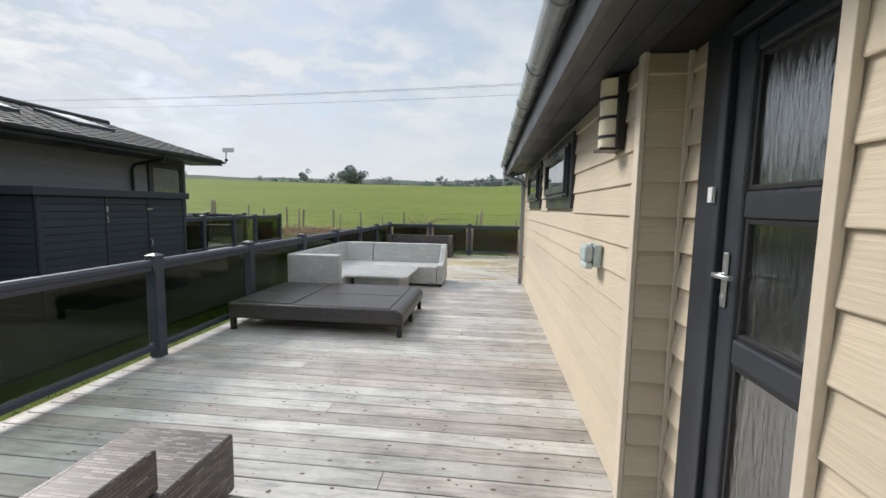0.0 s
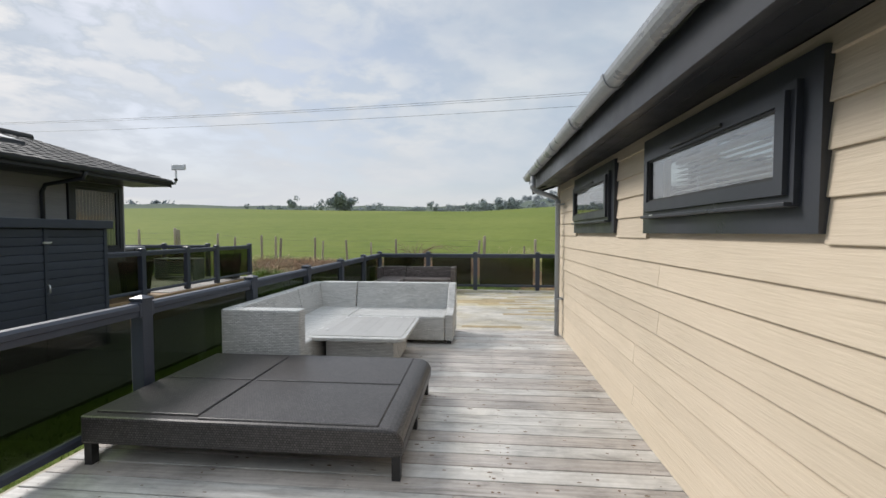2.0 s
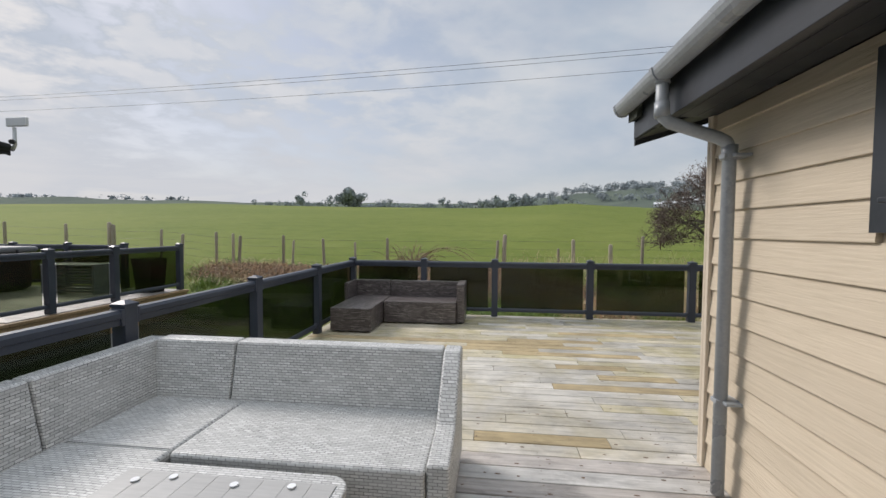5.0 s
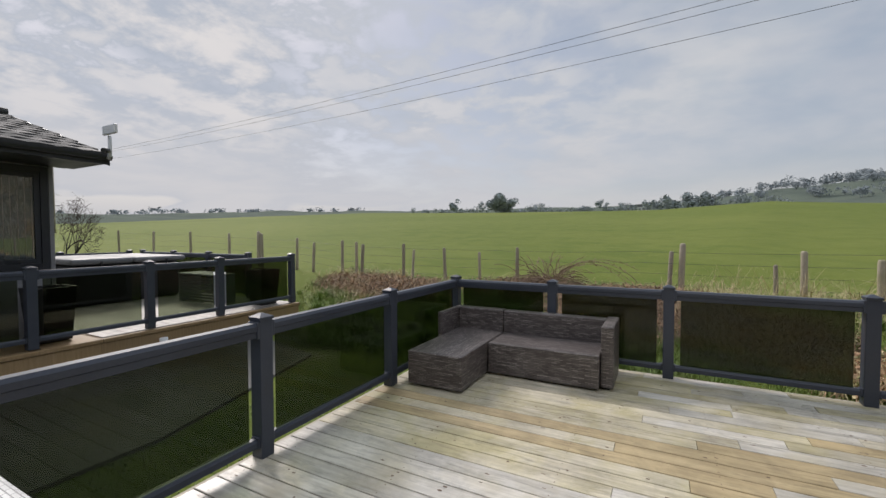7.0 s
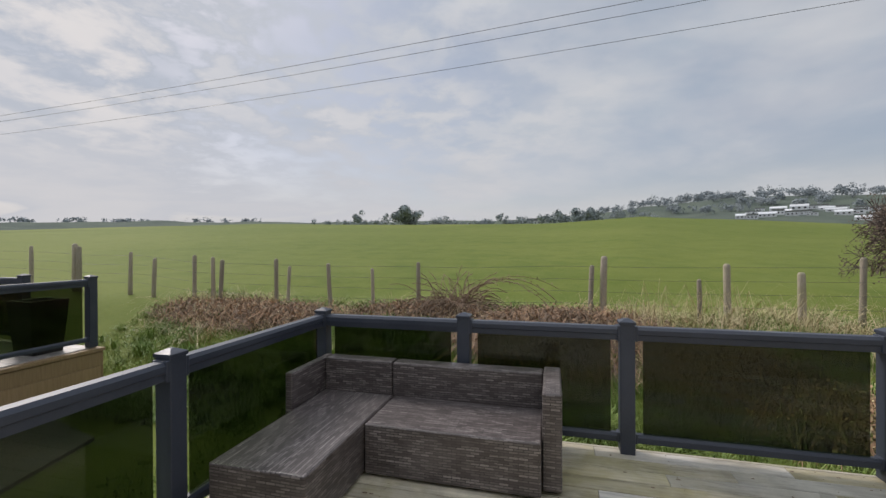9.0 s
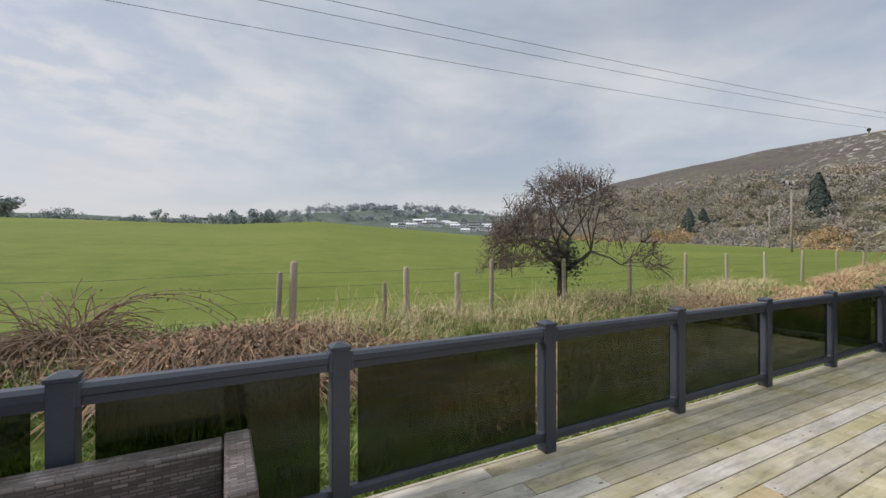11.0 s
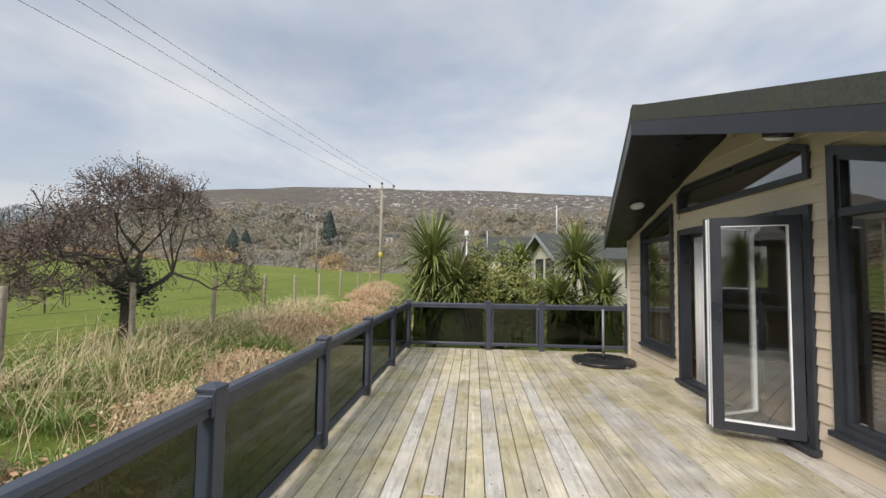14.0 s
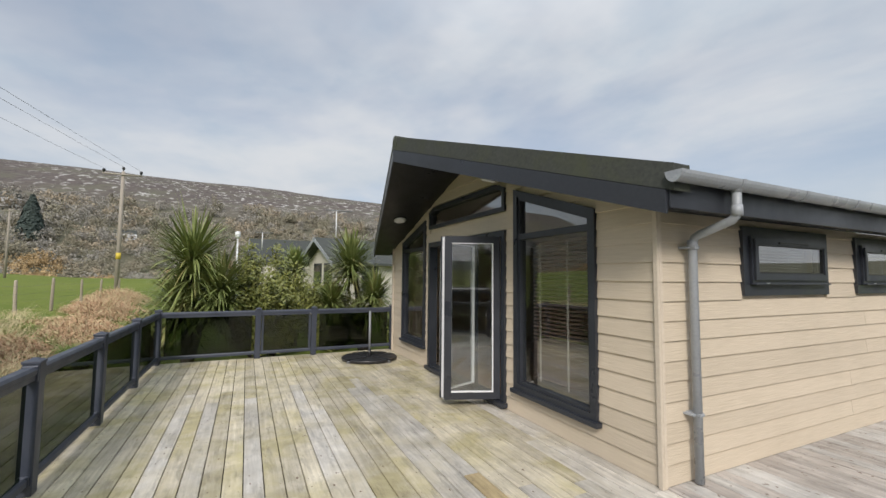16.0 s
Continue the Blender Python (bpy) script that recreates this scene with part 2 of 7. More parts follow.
M_gwick = woven("pale_grey_wicker", (0.70, 0.70, 0.68), (0.44, 0.44, 0.425), (0.10, 0.10, 0.098), 0.016, 0.045, 0.5, 0.6, 42)
M_bwick = woven("dark_brown_wicker", (0.31, 0.272, 0.258), (0.068, 0.055, 0.052), (0.012, 0.010, 0.010), 0.017, 0.06, 0.42, 0.9, 48)
M_bwickt = woven("dark_brown_wicker_lengthwise", (0.31, 0.272, 0.258), (0.068, 0.055, 0.052), (0.012, 0.010, 0.010), 0.017, 0.06, 0.42, 0.9, 48, True)
M_dwick = woven("slate_brown_wicker", (0.095, 0.086, 0.083), (0.045, 0.040, 0.038), (0.006, 0.006, 0.006), 0.015, 0.018, 0.38, 0.3)
M_tabt = surface("grey_slatted_tabletop", (0.42, 0.415, 0.40), (0.36, 0.355, 0.345), (0.31, 0.305, 0.295), 2.0, 30, (0.3, 3, 1), 0.45, 0.1, 0.15, vary=0.06)
M_blackp = surface("black_plastic", (0.012, 0.012, 0.013), (0.022, 0.022, 0.023), None, 3, 60, rough=0.45, bump=0.1)
M_steel = surface("brushed_steel", (0.50, 0.51, 0.52), (0.60, 0.61, 0.62), None, 4, 80, (1, 1, 0.2), rough=0.3, bump=0.03, metal=1.0)
M_galv = surface("galvanised_pole", (0.22, 0.23, 0.24), (0.28, 0.29, 0.30), None, 4, 60, rough=0.5, bump=0.05, metal=0.4)
M_white = surface("white_plastic", (0.72, 0.73, 0.74), (0.66, 0.67, 0.68), None, 3, 60, rough=0.4, bump=0.03)
M_cloth = surface("white_curtain_cloth", (0.76, 0.76, 0.75), (0.68, 0.68, 0.67), None, 4, 90, (4, 4, 0.3), rough=0.9, bump=0.1)
M_mint = surface("pale_green_grey_plastic", (0.44, 0.53, 0.52), (0.49, 0.57, 0.56), None, 5, 60, rough=0.45, bump=0.03)
M_lampg = surface("cream_lamp_glass", (0.78, 0.71, 0.52), (0.72, 0.65, 0.46), None, 6, 60, rough=0.25, bump=0.0)
M_shed = surface("navy_shed_cladding", (0.026, 0.033, 0.048), (0.036, 0.044, 0.060), (0.030, 0.036, 0.048), 1.5, 25, (0.3, 0.3, 4), 0.5, 0.1, 0.25, 0.003, vary=0.12)
M_nsid = surface("grey_lodge_cladding", (0.27, 0.27, 0.28), (0.22, 0.22, 0.232), (0.245, 0.245, 0.25), 1.0, 16, (0.3, 0.3, 5), 0.6, 0.1, 0.4, 0.004, vary=0.06)
M_ntile = surface("charcoal_pantile", (0.034, 0.035, 0.037), (0.060, 0.061, 0.063), (0.055, 0.057, 0.053), 2.5, 40, rough=0.85, bump=0.3, vary=0.2)
M_pave = surface("grey_gravel_path", (0.17, 0.165, 0.155), (0.10, 0.098, 0.095), (0.13, 0.125, 0.11), 1.2, 55, rough=0.9, bump=0.8, dist=0.01)
M_cream2 = surface("cream_render", (0.56, 0.53, 0.46), (0.50, 0.47, 0.41), None, 0.8, 12, rough=0.7, bump=0.1)
M_slate = surface("grey_slate_roof", (0.055, 0.060, 0.058), (0.08, 0.087, 0.081), (0.065, 0.074, 0.062), 1.0, 12, rough=0.9, bump=0.3, spec=0.2)
M_bark = surface("grey_brown_bark", (0.085, 0.072, 0.060), (0.050, 0.042, 0.036), (0.075, 0.080, 0.050), 5, 30, (2, 2, 0.5), 0.9, 0.05, 0.8, 0.01, vary=0.1)
M_twig = surface("bare_thorn_twig", (0.105, 0.076, 0.066), (0.065, 0.048, 0.043), None, 3, 30, rough=0.85, bump=0.2)
M_bud = surface("dull_brown_buds", (0.125, 0.088, 0.062), (0.09, 0.062, 0.045), None, 4, 30, rough=0.8, bump=0.2)
M_ivy = surface("dark_ivy_leaf", (0.020, 0.035, 0.012), (0.035, 0.05, 0.018), None, 4, 30, rough=0.6, bump=0.1)
M_cord = surface("cordyline_blade", (0.25, 0.285, 0.095), (0.13, 0.185, 0.055), (0.31, 0.32, 0.12), 2.5, 12, rough=0.42, bump=0.1)
M_cordy = surface("yellowed_cordyline_blade", (0.30, 0.27, 0.11), (0.22, 0.22, 0.07), None, 3, 12, rough=0.5, bump=0.1)
M_shrub = surface("variegated_shrub_leaf", (0.27, 0.265, 0.075), (0.11, 0.14, 0.035), (0.07, 0.105, 0.028), 4, 20, rough=0.45, bump=0.1)
M_grassb = surface("green_grass_blade", (0.20, 0.29, 0.055), (0.13, 0.205, 0.038), (0.26, 0.30, 0.085), 1.5, 8, rough=0.6, bump=0.1)
M_dry = surface("dead_straw_grass", (0.64, 0.53, 0.32), (0.48, 0.385, 0.22), (0.38, 0.335, 0.16), 1.5, 12, rough=0.8, bump=0.1)
M_brack = surface("dead_orange_bracken", (0.52, 0.32, 0.19), (0.38, 0.23, 0.135), (0.45, 0.33, 0.20), 1.5, 12, rough=0.85, bump=0.1)
M_bramb = surface("dry_bramble_cane", (0.19, 0.125, 0.085), (0.27, 0.195, 0.13), None, 2, 20, rough=0.85, bump=0.1)
M_wire = surface("weathered_wire", (0.05, 0.05, 0.055), (0.07, 0.07, 0.075), None, 2, 20, rough=0.6, bump=0.0)
M_pole = surface("grey_timber_pole", (0.36, 0.32, 0.27), (0.26, 0.23, 0.19), None, 1.5, 15, (3, 3, 0.3), 0.8, 0.1, 0.3, 0.005)
M_yellow = surface("yellow_band", (0.62, 0.46, 0.05), (0.55, 0.42, 0.05), None, 3, 30, rough=0.6, bump=0.05)
# skyline trees: haze is painted into both base colours as pale blue-grey
M_farwood = surface("haze_tinted_trees", (0.33, 0.365, 0.385), (0.29, 0.325, 0.34), (0.33, 0.355, 0.37), 0.02, 0.5, rough=1.0, bump=0.0, spec=0.0)
M_fardark = surface("haze_tinted_evergreens", (0.28, 0.32, 0.325), (0.31, 0.35, 0.355), None, 0.02, 0.5, rough=1.0, bump=0.0, spec=0.1)
M_scrubt = surface("tan_scrub", (0.42, 0.36, 0.265), (0.34, 0.29, 0.215), None, 0.05, 1.5, rough=1.0, bump=0.0, vary=0.2, spec=0.1)
M_scrubg = surface("grey_scrub", (0.30, 0.285, 0.25), (0.36, 0.34, 0.30), None, 0.05, 1.5, rough=1.0, bump=0.0, vary=0.2, spec=0.1)
# conifer green with a little distance haze mixed into the colour
M_conif = surface("dark_conifers", (0.055, 0.075, 0.065), (0.08, 0.10, 0.09), None, 0.05, 1.5, rough=1.0, bump=0.0, vary=0.2, spec=0.1)
M_scrub = surface("olive_brown_scrub", (0.27, 0.25, 0.185), (0.34, 0.31, 0.23), (0.235, 0.24, 0.17), 0.05, 1.5, rough=1.0, bump=0.0, vary=0.2, spec=0.1)
M_scrubo = surface("orange_willow_scrub", (0.46, 0.33, 0.175), (0.38, 0.28, 0.15), None, 0.05, 1.5, rough=1.0, bump=0.0, spec=0.1)
M_inw = surface("pale_interior_wall", (0.62, 0.60, 0.56), (0.56, 0.54, 0.50), None, 1.0, 20, rough=0.8, bump=0.05)
M_infl = surface("brown_wood_floor", (0.30, 0.19, 0.12), (0.23, 0.145, 0.09), None, 1.5, 12, (4, 0.3, 1), rough=0.4, bump=0.1)
M_blind = surface("dark_brown_blind_slat", (0.20, 0.13, 0.10), (0.15, 0.10, 0.08), None, 3, 30, (0.3, 3, 3), rough=0.4, bump=0.05)
M_cover = surface("grey_vinyl_cover", (0.15, 0.155, 0.16), (0.20, 0.205, 0.21), (0.13, 0.135, 0.135), 3, 30, rough=0.5, bump=0.25, dist=0.006)
M_tape = surface("pale_blind_tape", (0.50, 0.45, 0.40), (0.45, 0.40, 0.36), None, 6, 60, rough=0.8, bump=0.05)
G_tint = pane_glass("smoked_glass", (0.28, 0.32, 0.235), 0.0, 0.03)
G_gate = pane_glass("light_smoked_glass", (0.50, 0.53, 0.45), 0.0, 0.035)
G_clear = pane_glass("window_glass", (0.88, 0.90, 0.89), 0.0, 0.15, 3.2)
G_obsc = pane_glass("rippled_glass", (0.85, 0.88, 0.88), 0.08, 0.16, 3.0, 0.5)


# ---- mesh helpers ----
def attach(ob, parent):
    """Make ob a child whose numbers stay those of the whole place."""
    if parent:
        ob.parent = parent
        if parent.type == "EMPTY":
            ob.matrix_parent_inverse = Matrix.Translation(-parent.location)


def mesh_ob(name, verts, faces, mats, parent=None, smooth=False):
    me = bpy.data.meshes.new(name)
    me.from_pydata(verts, [], faces)
    me.update()
    for m in mats if isinstance(mats, (list, tuple)) else [mats]:
        me.materials.append(m)
    if smooth:
        me.polygons.foreach_set("use_smooth", [True] * len(me.polygons))
    ob = new(name, me)
    attach(ob, parent)
    return ob


def box(bm, x0, x1, y0, y1, z0, z1, bevel=0.0, segs=2):
    v = [bm.verts.new(p) for p in ((x0, y0, z0), (x1, y0, z0), (x1, y1, z0), (x0, y1, z0), (x0, y0, z1), (x1, y0, z1), (x1, y1, z1), (x0, y1, z1))]
    f = [bm.faces.new([v[i] for i in q]) for q in ((0, 3, 2, 1), (4, 5, 6, 7), (0, 1, 5, 4), (1, 2, 6, 5), (2, 3, 7, 6), (3, 0, 4, 7))]
    if bevel:
        bmesh.ops.bevel(bm, geom=list({e for q in f for e in q.edges}), offset=bevel, segments=segs, profile=0.5, affect="EDGES")


def extrude_poly(bm, pts, axis, a, b):
    """A prism over the outline pts, from a to b along axis: for y the outline is (x, z), for x it is (y, z), for z it is (x, y)."""
    def at(p, d):
        return (p[0], d, p[1]) if axis == "y" else (d, p[0], p[1]) if axis == "x" else (p[0], p[1], d)
    lo, hi = [bm.verts.new(at(p, a)) for p in pts], [bm.verts.new(at(p, b)) for p in pts]
    n = len(pts)
    fs = [bm.faces.new(lo), bm.faces.new(hi)]
    for i in range(n):
        fs.append(bm.faces.new((lo[i], lo[(i + 1) % n], hi[(i + 1) % n], hi[i])))
    bmesh.ops.recalc_face_normals(bm, faces=fs)


def tube(bm, pts, r, segs=10, caps=True):
    """A round pipe through pts; r is one radius, or one for each point."""
    pts = [Vector(p) for p in pts]
    rs = r if isinstance(r, (list, tuple)) else [r] * len(pts)
    rings, ref = [], None
    for i, p in enumerate(pts):
        d = (pts[min(i + 1, len(pts) - 1)] - pts[max(i - 1, 0)]).normalized()
        if ref is None:
            ref = Vector((0, 0, 1)) if abs(d.z) < 0.9 else Vector((1, 0, 0))
        a = d.cross(ref).normalized()
        b = d.cross(a)
        ref = a.cross(d) if a.cross(d).length > 0 else ref
        rings.append([bm.verts.new(p + rs[i] * (math.cos(2 * math.pi * k / segs) * a + math.sin(2 * math.pi * k / segs) * b)) for k in range(segs)])
    fs = []
    for q, w in zip(rings, rings[1:]):
        for k in range(segs):
            f = bm.faces.new((q[k], q[(k + 1) % segs], w[(k + 1) % segs], w[k]))
            f.smooth = True
            fs.append(f)
    if caps:
        fs += [bm.faces.new(rings[0]), bm.faces.new(rings[-1])]
    bmesh.ops.recalc_face_normals(bm, faces=fs)


def part(name, bm, material, parent, label=""):
    me = bpy.data.meshes.new(name)
    bm.to_mesh(me)
    bm.free()
    me.materials.append(material)
    ob = new(name, me)
    attach(ob, parent)
    if label:
        ob["label"] = label
    return ob


def bpart(name, dims, material, parent, bevel=0.004, label="", segs=2):
    bm = bmesh.new()
    box(bm, *dims, bevel, segs)
    return part(name, bm, material, parent, label)


def thing(name, label, category, group="", at=(0, 0, 0), kind=""):
    ob = new(name)
    ob.empty_display_size = 0.1
    ob.location = at
    return tagged(ob, label, category, group, kind)


def piece(name, me, parent, m=None):
    ob = new(name, me)
    attach(ob, parent)
    if m is not None:
        ob.matrix_basis = m
    return ob


MESHES = {}


def shared(key, make, material):
    """One mesh data for alike pieces."""
    if key not in MESHES:
        bm = bmesh.new()
        make(bm)
        me = bpy.data.meshes.new(str(key[0]))
        bm.to_mesh(me)
        bm.free()
        me.materials.append(material)
        MESHES[key] = me
    return MESHES[key]


# ---- ground ----
CREST = ((-180, -0.5), (-110, 0.0), (-90, 0.5), (-70, 1.32), (-54, 2.38), (-39, 3.12), (-15, 3.2), (0, 3.15), (11, 3.75), (15, 3.4), (22, 2.9), (32, 1.95), (55, 0.75), (66, 0.2), (74, -0.35), (90, -0.5), (180, -0.5))
RIDGE = ((-180, 2.0), (-110, 1.6), (-71, 2.2), (-54, 2.75), (-40, 3.3), (-10, 3.5), (4, 4.1), (12, 4.93), (20, 5.5), (24, 5.35), (30, 4.95), (36, 4.5), (44, 5.6), (50, 8.3), (57, 9.55), (66, 10.7), (74, 11.15), (92, 11.05), (105, 10.3), (120, 8.0), (150, 4.0), (180, 2.0))


def lerp_table(table, a):
    return float(np.interp(a, [p[0] for p in table], [p[1] for p in table]))


def smooth(a, b, v):
    t = min(1, max(0, (v - a) / (b - a)))
    return t * t * (3 - 2 * t)


def ground_z(x, y):
    dx, dy = x + 1.9, y - 2.5
    r = math.hypot(dx, dy)
    az = math.degrees(math.atan2(dx, dy))
    near = -0.38 + 0.72 * smooth(4.9, 8.0, y) + 0.05 * noise.noise((x * 0.7, y * 0.7, 0)) * smooth(4.6, 5.6, y)
    crest, lip = 110.0, 1.55 + 110.0 * math.tan(radians(lerp_table(CREST, az)))
    if r < 7:
        return near
    z = near + (lip - near) * smooth(7, 12, r) * ((r - 7) / (crest - 7)) if r < crest else lip
    if r > crest:
        floor_z = lip - 4.0 * smooth(crest, 150, r)
        top = 1.55 + 520 * math.tan(radians(lerp_table(RIDGE, az)))
        z = floor_z + (top - floor_z) * smooth(150, 560, r) ** 0.8
        z += 5.0 * noise.noise((x * 0.012, y * 0.012, 3.0)) * smooth(200, 330, r) * (1 - smooth(430, 520, r))
        z += 1.0 * noise.noise((x * 0.05, y * 0.05, 5.0)) * smooth(200, 330, r)
        if r > 560:
            z -= (r - 560) * 0.05
    return z


radii = [0.0]
while radii[-1] < 1500:
    radii.append(radii[-1] + max(0.35, radii[-1] * 0.05))
SEG = 256
gv, gf, gm = [], [], []
for r in radii:
    for k in range(SEG):
        a = 2 * math.pi * k / SEG
        x, y = -1.9 + r * math.sin(a), 2.5 + r * math.cos(a)
        gv.append((x, y, ground_z(x, y)))
for i in range(len(radii) - 1):
    for k in range(SEG):
        k2 = (k + 1) % SEG
        if i == 0:
            gf.append((0, SEG + k, SEG + k2))
        else:
            gf.append((i * SEG + k, (i + 1) * SEG + k, (i + 1) * SEG + k2, i * SEG + k2))
        gm.append(1 if radii[i] > 128 else 0)


def pasture_material():
    m, n, l, b = nodes_of("grazed_pasture")
    pos = n.new("ShaderNodeNewGeometry").outputs["Position"]
    fine = n_noise(n, l, pos, 9.0, (1, 1, 1), 6, 0.7)
    mid = n_noise(n, l, pos, 0.9, (1, 1, 1), 5, 0.65, 0.3)
    big = n_noise(n, l, pos, 0.03, (1, 1, 1), 4, 0.6, 0.4)
    col = n_mix(n, l, n_range(n, l, fine, 0.3, 0.7), (0.118, 0.150, 0.026), (0.165, 0.198, 0.042))
    col = n_mix(n, l, n_range(n, l, mid, 0.42, 0.66, 0, 0.8), col, (0.095, 0.135, 0.022))
    col = n_mix(n, l, n_range(n, l, big, 0.45, 0.75, 0, 0.7), col, (0.205, 0.225, 0.055))
    l.new(col, b.inputs["Base Color"])
    b.inputs["Roughness"].default_value = 0.9
    b.inputs["Specular IOR Level"].default_value = 0.15
    n_bump(n, l, fine, 0.6, 0.04, b)
    return m


def heath_material():
    m, n, l, b = nodes_of("heather_hillside")
    geo = n.new("ShaderNodeNewGeometry")
    pos = geo.outputs["Position"]
    sp = n.new("ShaderNodeSeparateXYZ")
    l.new(pos, sp.inputs[0])
    fine = n_noise(n, l, pos, 0.25, (1, 1, 2), 6, 0.65)
    mid = n_noise(n, l, pos, 0.035, (1, 1, 2), 5, 0.6, 0.5)
    rock = n_noise(n, l, pos, 0.20, (1, 1, 1), 3, 0.6)
    zone = n_noise(n, l, pos, 0.008, (1, 1, 1), 2, 0.5)
    low = n_range(n, l, sp.outputs[2], 20, 60)
    col = n_mix(n, l, n_range(n, l, fine, 0.35, 0.65), (0.085, 0.074, 0.072), (0.138, 0.120, 0.107))
    col = n_mix(n, l, n_range(n, l, mid, 0.45, 0.7, 0, 0.8), col, (0.135, 0.135, 0.095))
    stone = n_math(n, l, "MULTIPLY", n_range(n, l, rock, 0.585, 0.63), n_range(n, l, zone, 0.40, 0.52))
    stone = n_math(n, l, "MULTIPLY", stone, n_range(n, l, sp.outputs[2], 38, 56))
    col = n_mix(n, l, stone, col, (0.42, 0.41, 0.385))
    col = n_mix(n, l, low, (0.14, 0.135, 0.095), col)
    # far valley side to the north: farmland, haze mixed into its pale green-grey
    far = n_range(n, l, n_math(n, l, "SUBTRACT", n_math(n, l, "MULTIPLY", sp.outputs[0], 1.0), n_math(n, l, "MULTIPLY", sp.outputs[1], 1.05)), -90, 30)
    field = n_mix(n, l, n_range(n, l, mid, 0.4, 0.6), (0.125, 0.150, 0.120), (0.10, 0.122, 0.105))
    col = n_mix(n, l, far, field, col)
    l.new(col, b.inputs["Base Color"])
    b.inputs["Roughness"].default_value = 1.0
    b.inputs["Specular IOR Level"].default_value = 0.05
    n_bump(n, l, fine, 0.5, 1.5, b)
    return m


ground = mesh_ob("ground", gv, gf, [pasture_material(), heath_material()], smooth=True)
ground.data.polygons.foreach_set("material_index", gm)
tagged(ground, "rolling green pasture rising to a brown rocky heather hillside", "ground", kind="structure")

# gravel path between the two lodges
path_bm = bmesh.new()
extrude_poly(path_bm, [(-7.3, -14), (-5.5, -14), (-5.5, 1.5), (-6.3, 4.2), (-7.95, 4.6), (-7.95, -14)], "z", -0.42, -0.345)
tagged(part("path", path_bm, M_pave, None), "grey gravel path beside a mown strip of grass", "path", kind="structure")

# ---- deck ----
DX0, DX1, DY0, DY1 = -3.93, 6.90, -11.55, 4.50
deck = thing("floor", "weathered softwood deck of long boards with dark gaps", "deck", at=(0, 0, -0.03), kind="structure")
bm = bmesh.new()
for i in range(9):
    x = DX0 + 0.10 + i * 0.46
    box(bm, x, x + 0.05, DY0 + 0.05, DY1 - 0.05, -0.20, -0.034)
for i in range(24):
    x = 0.12 + i * 0.29
    box(bm, x, x + 0.05, 0.10, DY1 - 0.05, -0.20, -0.034)
box(bm, DX0 + 0.03, DX0 + 0.055, DY0, DY1 - 0.03, -0.34, -0.034)
box(bm, DX0 + 0.03, DX1 - 0.03, DY1 - 0.055, DY1 - 0.03, -0.34, -0.034)
box(bm, DX1 - 0.055, DX1 - 0.03, 0.0, DY1 - 0.06, -0.34, -0.034)
# added dark sheet below the joists keeps the board gaps dark
box(bm, DX0 + 0.06, DX1 - 0.06, 0.0, DY1 - 0.06, -0.24, -0.21)
box(bm, DX0 + 0.06, 0.26, DY0, 0.0, -0.24, -0.21)
part("joists", bm, M_joist, deck, "dark timber joists under the boards")
bm = bmesh.new()
box(bm, DX0, DX0 + 0.028, DY0, DY1, -0.20, -0.002, 0.004)
box(bm, DX0 + 0.03, DX1, DY1 - 0.028, DY1, -0.20, -0.002, 0.004)
box(bm, DX1 - 0.028, DX1, 0.0, DY1 - 0.03, -0.20, -0.002, 0.004)
part("edge_board", bm, M_edge, deck, "pale edge board round the deck")

# ---- railing ----
def post_mesh():
    def make(bm):
        h = 0.052
        box(bm, -h, h, -h, h, 0.0, 0.965, 0.006)
        h = 0.058
        box(bm, -h, h, -h, h, 0.962, 0.982, 0.003)
        lo = [bm.verts.new((sx * h, sy * h, 0.982)) for sx, sy in ((-1, -1), (1, -1), (1, 1), (-1, 1))]
        hi = [bm.verts.new((sx * 0.012, sy * 0.012, 1.004)) for sx, sy in ((-1, -1), (1, -1), (1, 1), (-1, 1))]
        bm.faces.new(hi)
        for k in range(4):
            bm.faces.new((lo[k], lo[(k + 1) % 4], hi[(k + 1) % 4], hi[k]))
    return shared(("post",), make, M_rail)


